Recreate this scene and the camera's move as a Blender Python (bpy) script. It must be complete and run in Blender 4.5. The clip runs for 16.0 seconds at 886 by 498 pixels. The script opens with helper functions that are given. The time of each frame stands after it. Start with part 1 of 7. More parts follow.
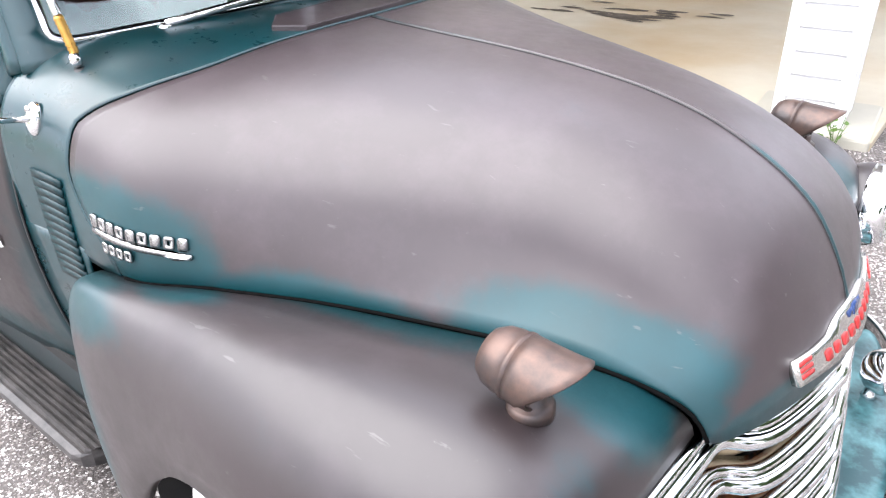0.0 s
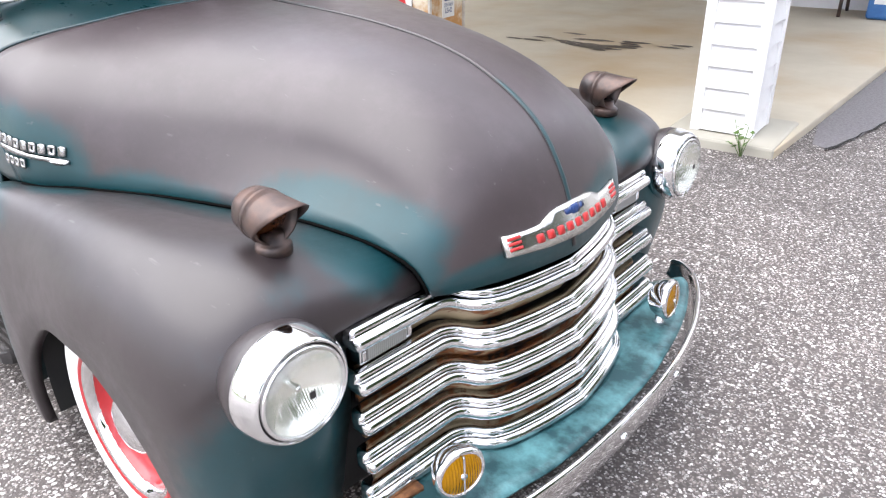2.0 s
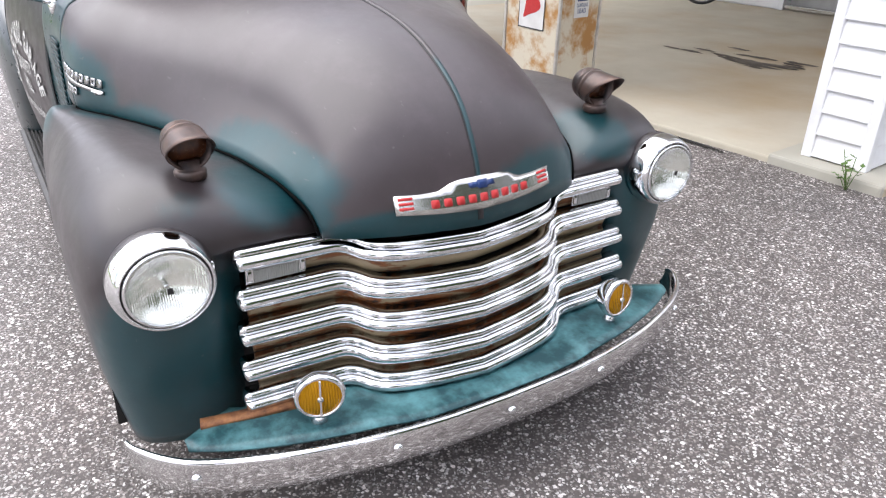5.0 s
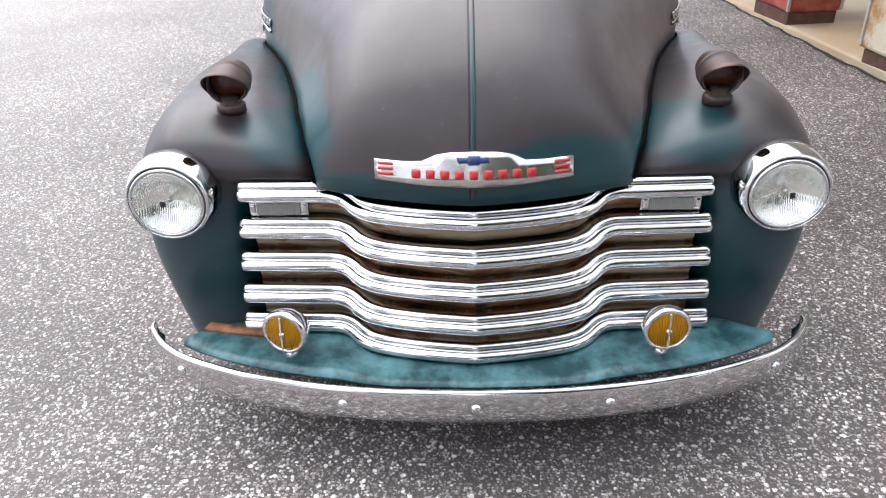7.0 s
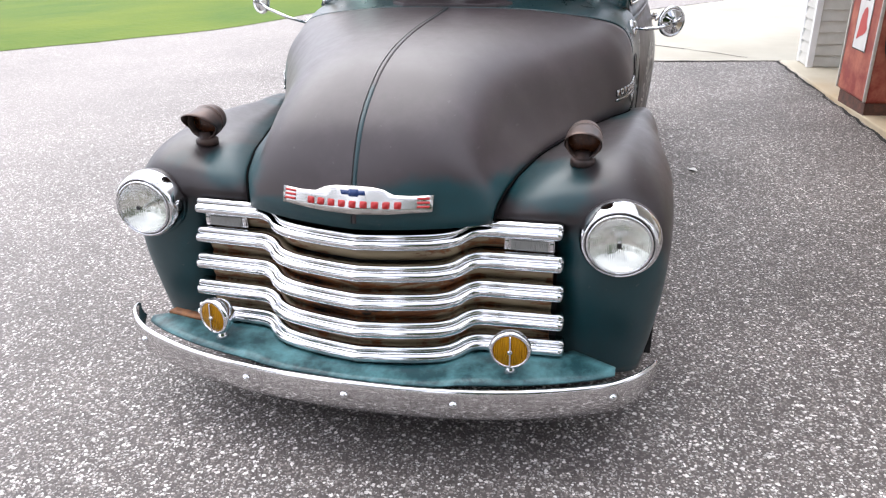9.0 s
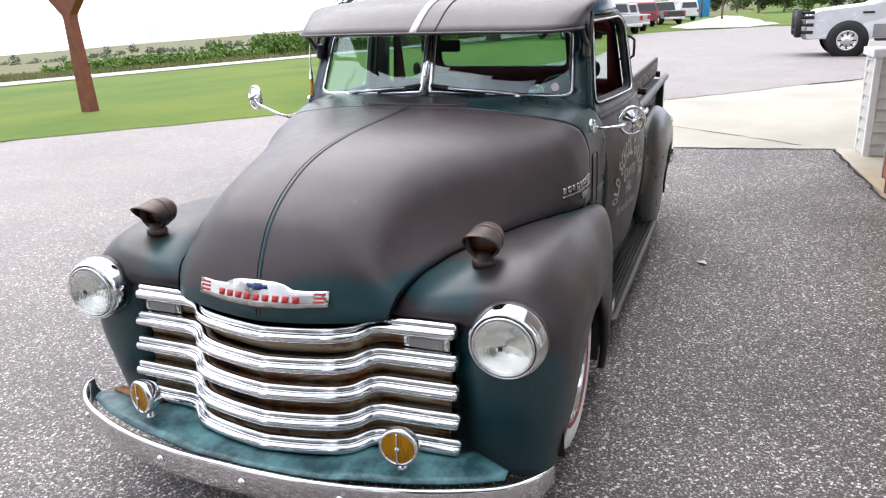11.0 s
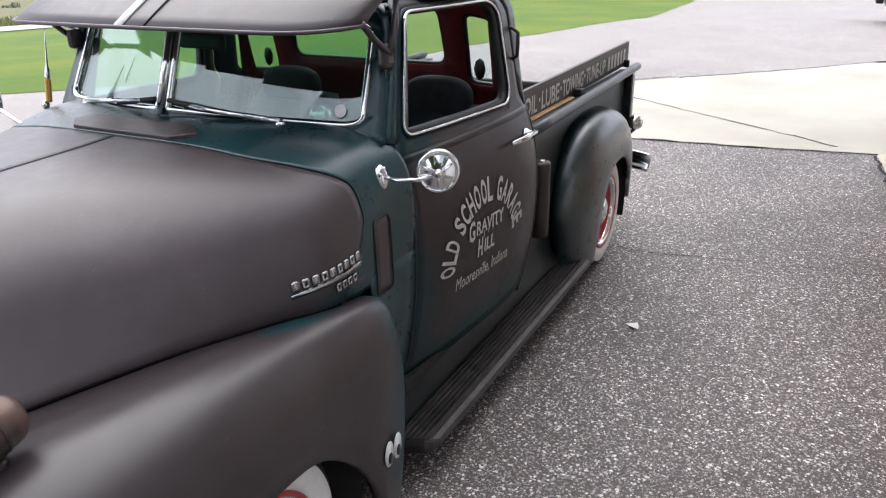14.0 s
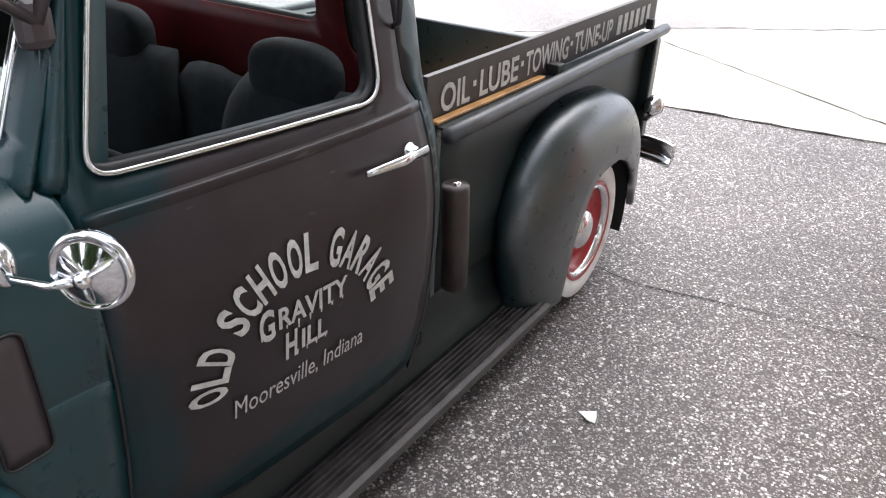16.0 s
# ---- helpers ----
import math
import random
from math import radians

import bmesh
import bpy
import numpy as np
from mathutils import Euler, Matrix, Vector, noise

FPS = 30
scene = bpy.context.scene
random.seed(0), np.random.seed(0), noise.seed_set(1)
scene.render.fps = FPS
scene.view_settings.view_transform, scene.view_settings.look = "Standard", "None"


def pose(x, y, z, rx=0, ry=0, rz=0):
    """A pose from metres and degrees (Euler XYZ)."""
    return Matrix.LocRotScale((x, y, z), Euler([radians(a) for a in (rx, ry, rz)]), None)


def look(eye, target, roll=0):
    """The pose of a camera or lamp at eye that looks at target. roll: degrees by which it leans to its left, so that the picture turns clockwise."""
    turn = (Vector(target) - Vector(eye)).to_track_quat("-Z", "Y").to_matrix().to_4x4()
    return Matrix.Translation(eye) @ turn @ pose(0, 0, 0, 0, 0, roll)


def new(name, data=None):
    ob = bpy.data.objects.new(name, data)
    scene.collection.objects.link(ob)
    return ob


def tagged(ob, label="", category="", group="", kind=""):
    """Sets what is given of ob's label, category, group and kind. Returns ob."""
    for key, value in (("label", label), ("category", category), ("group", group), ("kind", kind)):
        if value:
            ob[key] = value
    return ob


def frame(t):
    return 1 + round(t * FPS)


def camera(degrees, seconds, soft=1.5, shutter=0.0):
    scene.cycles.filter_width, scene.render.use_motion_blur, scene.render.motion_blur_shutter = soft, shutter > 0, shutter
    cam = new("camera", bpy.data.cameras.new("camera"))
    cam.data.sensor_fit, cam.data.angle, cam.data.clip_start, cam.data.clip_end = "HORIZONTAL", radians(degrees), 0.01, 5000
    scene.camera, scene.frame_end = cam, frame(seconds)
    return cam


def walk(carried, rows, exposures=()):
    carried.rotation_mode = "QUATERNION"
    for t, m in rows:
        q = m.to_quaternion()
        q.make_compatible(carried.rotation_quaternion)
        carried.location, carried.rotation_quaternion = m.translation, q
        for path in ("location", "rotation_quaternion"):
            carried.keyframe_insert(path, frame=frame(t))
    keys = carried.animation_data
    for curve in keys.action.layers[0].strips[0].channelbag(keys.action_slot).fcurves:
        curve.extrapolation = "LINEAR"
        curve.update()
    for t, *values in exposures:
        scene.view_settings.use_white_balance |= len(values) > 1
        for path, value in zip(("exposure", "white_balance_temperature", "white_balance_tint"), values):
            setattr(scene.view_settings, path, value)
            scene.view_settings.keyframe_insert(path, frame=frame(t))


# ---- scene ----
# The pickup stands along x with its nose towards +x, its centre line on y = 0, the asphalt at z = 0.
cam = camera(60.9, 16.0, 1.2)
# seconds, eye, target, roll
PATH = [
    (0, (0.276, -1.356, 1.603), (-0.837, -0.017, 0.618), -1.5),
    (0.5, (0.423, -1.329, 1.581), (-0.695, 0.024, 0.622), -2.6),
    (1, (0.6, -1.263, 1.552), (-0.618, 0.013, 0.609), -1.8),
    (1.5, (0.769, -1.274, 1.534), (-0.457, 0.026, 0.635), -1.6),
    (2, (0.962, -1.4, 1.501), (-0.232, -0.06, 0.619), -0.6),
    (2.5, (1.128, -1.478, 1.5), (-0.036, -0.117, 0.61), 2.3),
    (3, (1.31, -1.458, 1.486), (0.011, -0.224, 0.598), 2.4),
    (3.5, (1.505, -1.425, 1.509), (0.117, -0.263, 0.659), 2.4),
    (4, (1.541, -1.338, 1.518), (0.051, -0.317, 0.659), 0.6),
    (4.2, (1.518, -1.272, 1.515), (0.049, -0.243, 0.63), 1.7),
    (6.3, (1.635, -0.326, 1.461), (-0.147, -0.105, 0.579), 3.8),
    (6.5, (1.646, -0.172, 1.481), (-0.128, -0.163, 0.556), 2.8),
    (7, (1.716, -0.019, 1.485), (-0.025, -0.081, 0.503), -1.7),
    (7.5, (1.868, 0.118, 1.505), (0.138, 0.038, 0.504), 0.3),
    (8, (1.908, 0.378, 1.514), (0.192, 0.103, 0.525), 1.5),
    (8.5, (1.985, 0.581, 1.528), (0.25, 0.182, 0.617), -0.6),
    (8.7, (2.042, 0.647, 1.538), (0.281, 0.239, 0.681), -0.7),
    (10.8, (1.959, 1.322, 1.598), (0.202, 0.624, 0.945), -1.9),
    (11, (1.899, 1.326, 1.619), (0.136, 0.617, 0.994), -2.0),
    (11.5, (1.732, 1.339, 1.645), (-0.054, 0.659, 1.053), -2.7),
    (12, (1.512, 1.519, 1.665), (-0.229, 0.714, 1.098), -2.2),
    (12.5, (1.314, 1.64, 1.676), (-0.404, 0.838, 1.038), -3.6),
    (13, (1.013, 1.648, 1.681), (-0.728, 0.938, 1.001), -1.4),
    (13.5, (0.73, 1.699, 1.667), (-0.99, 0.965, 0.957), -2.5),
    (14, (0.425, 1.839, 1.686), (-1.226, 0.986, 0.947), -0.7),
    (14.5, (0.131, 1.864, 1.672), (-1.487, 0.971, 0.908), -0.8),
    (15, (-0.232, 1.794, 1.668), (-1.862, 0.98, 0.843), -0.3),
    (15.5, (-0.58, 1.828, 1.657), (-2.159, 0.926, 0.826), 2.5),
    (16, (-0.872, 1.792, 1.648), (-2.375, 0.85, 0.723), 2.9),
]
EXPOSURES = [(0.0, 1.34), (1.0, 1.2), (2.0, 0.95), (3.0, 0.7), (4.2, 0.6), (6.3, 0.44), (8.5, 0.33), (11.0, 0.14), (12.0, -0.07), (13.0, -0.03), (14.0, 0.18), (15.0, 0.47), (16.0, 0.74)]
walk(cam, [(t, look(eye, target, roll)) for t, eye, target, roll in PATH], EXPOSURES)

# ---- daylight: bright thin overcast, the sun veiled ----
world = bpy.data.worlds.new("sky")
scene.world = world
world.use_nodes = True
wn = world.node_tree.nodes
sky = wn.new("ShaderNodeTexSky")
sky.sky_type, sky.sun_disc = "NISHITA", False
sky.sun_elevation, sky.sun_rotation, sky.dust_density, sky.air_density = radians(61), radians(-137), 3.0, 1.0
SUN_WAY = Vector((-0.34, -0.36, 0.87))
w_coord = wn.new("ShaderNodeTexCoord")
w_noise = wn.new("ShaderNodeTexNoise")
w_noise.inputs["Scale"].default_value, w_noise.inputs["Detail"].default_value = 2.2, 6
w_ramp = wn.new("ShaderNodeValToRGB")
w_ramp.color_ramp.elements[0].position, w_ramp.color_ramp.elements[1].position = 0.30, 0.46
w_mix = wn.new("ShaderNodeMixRGB")
w_mix.inputs["Color2"].default_value = (12.8, 13.2, 15.2, 1)
w_bg = wn["Background"]
w_bg.inputs["Strength"].default_value = 0.112
for a, b in ((w_coord.outputs["Generated"], w_noise.inputs["Vector"]), (w_noise.outputs["Fac"], w_ramp.inputs["Fac"]),
             (w_ramp.outputs["Color"], w_mix.inputs["Fac"]), (sky.outputs["Color"], w_mix.inputs["Color1"]), (w_mix.outputs["Color"], w_bg.inputs["Color"])):
    world.node_tree.links.new(a, b)
sun_data = bpy.data.lights.new("sun", "SUN")
sun_data.energy, sun_data.angle, sun_data.color = 3.0, radians(76), (1.0, 0.97, 0.94)
sun = new("sun", sun_data)
sun.matrix_world = look(SUN_WAY * 30, (0, 0, 0))


# ---- materials ----
def material(name):
    m = bpy.data.materials.new(name)
    m.use_nodes = True
    return m, m.node_tree.nodes, m.node_tree.links, m.node_tree.nodes["Principled BSDF"]


def node(nodes, kind, **settings):
    n = nodes.new("ShaderNode" + kind)
    for key, value in settings.items():
        n.inputs[key.replace("_", " ")].default_value = value
    return n


def rgb(c):
    return (*c, 1.0)


def bump(nodes, links, height, bsdf, strength=0.3, distance=0.002):
    b = node(nodes, "Bump", Strength=strength, Distance=distance)
    links.new(height, b.inputs["Height"])
    links.new(b.outputs["Normal"], bsdf.inputs["Normal"])


def position(nodes, links):
    return nodes.new("ShaderNodeNewGeometry").outputs["Position"]


def varied(name, a, b, scale=8.0, rough=0.6, metal=0.0, detail=6.0, low=0.35, high=0.65, relief=0.15, distance=0.002, fine=120.0, spread=0.1, coat=0.0):
    """Two tones mixed by noise, with fine grain in roughness and relief."""
    m, nodes, links, p = material(name)
    pos = position(nodes, links)
    n1, n2 = node(nodes, "TexNoise", Scale=scale, Detail=detail, Roughness=0.65), node(nodes, "TexNoise", Scale=fine, Detail=3.0)
    links.new(pos, n1.inputs["Vector"]), links.new(pos, n2.inputs["Vector"])
    ramp = nodes.new("ShaderNodeValToRGB")
    ramp.color_ramp.elements[0].position, ramp.color_ramp.elements[1].position = low, high
    ramp.color_ramp.elements[0].color, ramp.color_ramp.elements[1].color = rgb(a), rgb(b)
    links.new(n1.outputs["Fac"], ramp.inputs["Fac"]), links.new(ramp.outputs["Color"], p.inputs["Base Color"])
    r = node(nodes, "MapRange", To_Min=max(0.02, rough - spread), To_Max=min(1, rough + spread))
    links.new(n1.outputs["Fac"], r.inputs["Value"]), links.new(r.outputs["Result"], p.inputs["Roughness"])
    p.inputs["Metallic"].default_value, p.inputs["Coat Weight"].default_value = metal, coat
    if relief:
        bump(nodes, links, n2.outputs["Fac"], p, relief, distance)
    return m


BROWN, BROWN_B = (0.0305, 0.0217, 0.0235), (0.0495, 0.0367, 0.0390)
TEAL, TEAL_B = (0.0006, 0.0155, 0.0185), (0.0016, 0.050, 0.061)


def patina(name, spots, ground=0.0, rough=0.36, depth=1.0, shine=0.65, tone=1.0, sheen=0.06):
    """Worn satin paint: brown primer with the old teal showing in soft spots (x, y, z, rx, ry, rz, weight, side), on
    both sides where side is 0. tone and depth scale the brown and the teal.
    """
    m, nodes, links, p = material(name)
    pos = position(nodes, links)
    sep, com = nodes.new("ShaderNodeSeparateXYZ"), nodes.new("ShaderNodeCombineXYZ")
    links.new(pos, sep.inputs[0])
    ab = nodes.new("ShaderNodeMath")
    ab.operation = "ABSOLUTE"
    links.new(sep.outputs["Y"], ab.inputs[0])
    links.new(sep.outputs["X"], com.inputs["X"]), links.new(ab.outputs[0], com.inputs["Y"]), links.new(sep.outputs["Z"], com.inputs["Z"])
    big, mid, grain = node(nodes, "TexNoise", Scale=5.0, Detail=5.0, Roughness=0.6), node(nodes, "TexNoise", Scale=17.0, Detail=8.0, Roughness=0.7), node(nodes, "TexNoise", Scale=260.0, Detail=3.0)
    for n in (big, mid, grain):
        links.new(pos, n.inputs["Vector"])
    total = None
    for x, y, z, rx, ry, rz, weight, *side in spots:
        lone = side and side[0]
        sub = nodes.new("ShaderNodeVectorMath")
        sub.operation = "SUBTRACT"
        links.new(pos if lone else com.outputs[0], sub.inputs[0])
        sub.inputs[1].default_value = (x, y * (side[0] if lone else 1), z)
        div = nodes.new("ShaderNodeVectorMath")
        div.operation = "DIVIDE"
        links.new(sub.outputs[0], div.inputs[0])
        div.inputs[1].default_value = (rx, ry, rz)
        ln = nodes.new("ShaderNodeVectorMath")
        ln.operation = "LENGTH"
        links.new(div.outputs[0], ln.inputs[0])
        mr = node(nodes, "MapRange", From_Min=1.25, From_Max=0.35, To_Min=0.0, To_Max=weight)
        mr.interpolation_type = "SMOOTHSTEP"
        links.new(ln.outputs["Value"], mr.inputs["Value"])
        if total is None:
            total = mr.outputs[0]
        else:
            mx = nodes.new("ShaderNodeMath")
            mx.operation = "MAXIMUM"
            links.new(total, mx.inputs[0]), links.new(mr.outputs[0], mx.inputs[1])
            total = mx.outputs[0]
    mm = nodes.new("ShaderNodeMath")
    mm.operation = "MULTIPLY_ADD"
    links.new(big.outputs["Fac"], mm.inputs[0])
    mm.inputs[1].default_value, mm.inputs[2].default_value = 0.8, ground - 0.54
    m2 = nodes.new("ShaderNodeMath")
    m2.operation = "MULTIPLY_ADD"
    links.new(mid.outputs["Fac"], m2.inputs[0])
    m2.inputs[1].default_value = 0.58
    links.new(mm.outputs[0], m2.inputs[2])
    ad = nodes.new("ShaderNodeMath")
    links.new(m2.outputs[0], ad.inputs[0])
    if total is None:
        ad.inputs[1].default_value = 0.0
    else:
        links.new(total, ad.inputs[1])
    mask = node(nodes, "MapRange", From_Min=0.28, From_Max=0.86)
    mask.interpolation_type = "SMOOTHSTEP"
    links.new(ad.outputs[0], mask.inputs["Value"])
    br, te = nodes.new("ShaderNodeMixRGB"), nodes.new("ShaderNodeMixRGB")
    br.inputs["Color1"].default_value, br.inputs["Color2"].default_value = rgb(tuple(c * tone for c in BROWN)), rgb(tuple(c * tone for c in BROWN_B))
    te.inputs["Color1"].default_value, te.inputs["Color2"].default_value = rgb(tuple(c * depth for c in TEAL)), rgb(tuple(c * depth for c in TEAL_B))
    links.new(mid.outputs["Fac"], br.inputs["Fac"]), links.new(big.outputs["Fac"], te.inputs["Fac"])
    rub = node(nodes, "TexNoise", Scale=3.4, Detail=7.0, Roughness=0.72)
    links.new(pos, rub.inputs["Vector"])
    rubbed = node(nodes, "MapRange", From_Min=0.50, From_Max=0.68, To_Max=0.55)
    links.new(rub.outputs["Fac"], rubbed.inputs["Value"])
    pale = nodes.new("ShaderNodeMixRGB")
    pale.inputs["Color2"].default_value = rgb(tuple(c * tone for c in (0.068, 0.0505, 0.0565)))
    links.new(rubbed.outputs[0], pale.inputs["Fac"]), links.new(br.outputs[0], pale.inputs["Color1"])
    br = pale
    mix = nodes.new("ShaderNodeMixRGB")
    links.new(mask.outputs[0], mix.inputs["Fac"]), links.new(br.outputs[0], mix.inputs["Color1"]), links.new(te.outputs[0], mix.inputs["Color2"])
    # fine pale scuffs
    sc = node(nodes, "TexNoise", Scale=55.0, Detail=10.0, Roughness=0.8)
    links.new(pos, sc.inputs["Vector"])
    scr = node(nodes, "MapRange", From_Min=0.63, From_Max=0.8, To_Max=0.45)
    links.new(sc.outputs["Fac"], scr.inputs["Value"])
    fin = nodes.new("ShaderNodeMixRGB")
    fin.inputs["Color2"].default_value = (0.14, 0.13, 0.125, 1)
    links.new(scr.outputs[0], fin.inputs["Fac"]), links.new(mix.outputs[0], fin.inputs["Color1"])
    stretch = nodes.new("ShaderNodeVectorMath")
    stretch.operation = "MULTIPLY"
    links.new(pos, stretch.inputs[0])
    stretch.inputs[1].default_value = (0.16, 0.9, 1.0)
    hair = node(nodes, "TexNoise", Scale=70.0, Detail=4.0, Roughness=0.55, Distortion=0.4)
    links.new(stretch.outputs[0], hair.inputs["Vector"])
    hr = node(nodes, "MapRange", From_Min=0.69, From_Max=0.74, To_Max=0.4)
    links.new(hair.outputs["Fac"], hr.inputs["Value"])
    scratch = nodes.new("ShaderNodeMixRGB")
    scratch.inputs["Color2"].default_value = (0.12, 0.115, 0.11, 1)
    links.new(hr.outputs[0], scratch.inputs["Fac"]), links.new(fin.outputs[0], scratch.inputs["Color1"])
    links.new(scratch.outputs[0], p.inputs["Base Color"])
    r = node(nodes, "MapRange", From_Min=0.3, From_Max=0.7, To_Min=rough - 0.06, To_Max=rough + 0.08)
    links.new(mid.outputs["Fac"], r.inputs["Value"]), links.new(r.outputs[0], p.inputs["Roughness"])
    p.inputs["Specular IOR Level"].default_value = shine
    p.inputs["Coat Weight"].default_value, p.inputs["Coat Roughness"].default_value = sheen, 0.40
    bump(nodes, links, grain.outputs["Fac"], p, 0.06, 0.0006)
    return m


HOOD_SPOTS = [(-1.15, 0.74, 0.86, 0.34, 0.25, 0.16, 1.25, -1), (-1.2, 0.74, 0.82, 0.25, 0.2, 0.07, 0.6, 1), (-0.75, 0.58, 0.80, 0.55, 0.14, 0.085, 0.85, -1), (-0.20, 0.43, 0.825, 0.36, 0.16, 0.115, 0.95, -1), (-0.2, 0.43, 0.79, 0.2, 0.14, 0.05, 0.8, 1), (-0.06, 0.40, 0.76, 0.13, 0.12, 0.09, 1.0), (0.08, 0.0, 0.73, 0.12, 0.5, 0.055, 1.2), (0.06, 0.20, 0.76, 0.14, 0.24, 0.11, 1.0, 1), (-1.14, 0.0, 1.18, 0.05, 0.5, 0.1, 0.5)]
FENDER_SPOTS = [(-0.03, 0.64, 0.40, 0.23, 0.42, 0.31, 1.35), (-0.14, 0.48, 0.78, 0.16, 0.15, 0.09, 1.05), (-0.6, 0.53, 0.80, 0.5, 0.12, 0.06, 1.0, -1), (-1.15, 0.84, 0.78, 0.2, 0.14, 0.1, 0.8, -1), (-1.25, 0.85, 0.35, 0.16, 0.2, 0.34, 0.9), (-0.10, 0.68, 0.78, 0.07, 0.09, 0.06, 0.9), (-0.13, 0.56, 0.78, 0.16, 0.16, 0.09, 1.25, 1), (-0.95, 0.72, 0.80, 0.2, 0.08, 0.08, 0.6), (-1.2, 0.80, 0.72, 0.10, 0.10, 0.12, 0.75)]
CAB_SPOTS = [(-1.36, 0.74, 0.85, 0.14, 0.2, 0.6, 1.2), (-1.36, 0.5, 1.15, 0.20, 0.6, 0.14, 1.3), (-1.28, 0.24, 1.19, 0.17, 0.45, 0.10, 1.3), (-1.55, 0.66, 1.3, 0.16, 0.2, 0.3, 1.2), (-2.0, 0.8, 0.33, 0.9, 0.2, 0.16, 0.9), (-2.55, 0.85, 0.7, 0.11, 0.2, 0.5, 0.95), (-1.50, 0.8, 0.55, 0.10, 0.2, 0.40, 0.6), (-2.40, 0.75, 1.30, 0.09, 0.25, 0.4, 1.2), (-2.42, 0.83, 0.75, 0.06, 0.2, 0.5, 1.0)]
# fender and cab: the hood's paint scaled darker, standing in for their shade
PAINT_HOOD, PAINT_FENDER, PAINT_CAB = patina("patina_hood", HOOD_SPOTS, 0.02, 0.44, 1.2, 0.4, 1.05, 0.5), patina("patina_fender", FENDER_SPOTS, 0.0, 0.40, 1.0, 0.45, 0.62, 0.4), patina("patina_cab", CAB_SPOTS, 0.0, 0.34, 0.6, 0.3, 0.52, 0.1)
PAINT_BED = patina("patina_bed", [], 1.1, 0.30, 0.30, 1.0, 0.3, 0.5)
# bed side's teal darkened to carry the shade of fender and canopy
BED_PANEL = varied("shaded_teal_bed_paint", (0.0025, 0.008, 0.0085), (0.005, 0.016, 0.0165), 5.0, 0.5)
RAIL_GREY = varied("worn_grey_rail_paint", (0.035, 0.037, 0.040), (0.065, 0.068, 0.070), 9.0, 0.35)
PAINT_COWL = patina("patina_cowl", [], 0.70, 0.30, 0.90, 0.5, 0.6, 0.35)
PAINT_VISOR = patina("patina_visor", [], -0.2, 0.34)
PAINT_ROOF = varied("worn_blue_roof_paint", (0.040, 0.042, 0.050), (0.022, 0.095, 0.20), 3.2, 0.22, 0.0, 9.0, 0.42, 0.62, relief=0.03, coat=0.5)
TEAL_PAN = varied("worn_teal_pan", (0.012, 0.052, 0.060), (0.10, 0.25, 0.265), 8.0, 0.4, 0.0, 11.0, 0.42, 0.66, relief=0.1)
RIDGE_TEAL = patina("patina_ridge", [(0.02, 0.0, 0.93, 0.22, 0.1, 0.22, 1.2), (-1.0, 0.0, 1.2, 0.35, 0.1, 0.1, 0.45)], -0.05, 0.40)
# teal darkened to hold the sill apron's shade; the rail flange shares it
TEAL_DARK = varied("darkened_teal", (0.002, 0.006, 0.0065), (0.004, 0.012, 0.0125), 10.0, 0.5)
CHROME = varied("chrome", (0.68, 0.69, 0.7), (0.80, 0.80, 0.81), 30.0, 0.08, 1.0, relief=0.02, distance=0.0005, spread=0.03)
CHROME_OLD = varied("old_chrome", (0.6, 0.6, 0.6), (0.8, 0.8, 0.8), 40.0, 0.16, 1.0, relief=0.05, distance=0.0005, spread=0.08)
BUMPER_CHROME = varied("bumper_chrome", (0.62, 0.61, 0.61), (0.72, 0.71, 0.71), 25.0, 0.1, 1.0, relief=0.03, distance=0.0005, spread=0.05)
RUST = varied("rusted_steel", (0.10, 0.035, 0.014), (0.30, 0.13, 0.05), 35.0, 0.7, 0.1, 9.0, relief=0.4)


def flaking_cream():
    """Old cream paint flaking off to rust and bare black steel, in patches drawn out along y."""
    m, nodes, links, p = material("flaking_cream_paint")
    pos = position(nodes, links)
    stretch = nodes.new("ShaderNodeVectorMath")
    stretch.operation = "MULTIPLY"
    links.new(pos, stretch.inputs[0])
    stretch.inputs[1].default_value = (1.0, 0.3, 1.6)
    n1, n2 = node(nodes, "TexNoise", Scale=13.0, Detail=12.0, Roughness=0.68, Distortion=0.5), node(nodes, "TexNoise", Scale=140.0, Detail=4.0, Roughness=0.7)
    links.new(stretch.outputs[0], n1.inputs["Vector"]), links.new(pos, n2.inputs["Vector"])
    mix = nodes.new("ShaderNodeMath")
    mix.operation = "MULTIPLY_ADD"
    links.new(n2.outputs["Fac"], mix.inputs[0])
    mix.inputs[1].default_value = 0.10
    links.new(n1.outputs["Fac"], mix.inputs[2])
    ramp = nodes.new("ShaderNodeValToRGB")
    cr = ramp.color_ramp
    cr.elements[0].position, cr.elements[0].color = 0.0, rgb((0.010, 0.008, 0.007))
    cr.elements[1].position, cr.elements[1].color = 1.0, rgb((0.40, 0.34, 0.22))
    for at, c in ((0.435, (0.012, 0.009, 0.008)), (0.46, (0.10, 0.035, 0.012)), (0.505, (0.25, 0.085, 0.022)), (0.535, (0.16, 0.075, 0.035)), (0.565, (0.30, 0.23, 0.14))):
        cr.elements.new(at).color = rgb(c)
    links.new(mix.outputs[0], ramp.inputs["Fac"]), links.new(ramp.outputs[0], p.inputs["Base Color"])
    p.inputs["Roughness"].default_value = 0.55
    bump(nodes, links, mix.outputs[0], p, 0.5, 0.003)
    return m


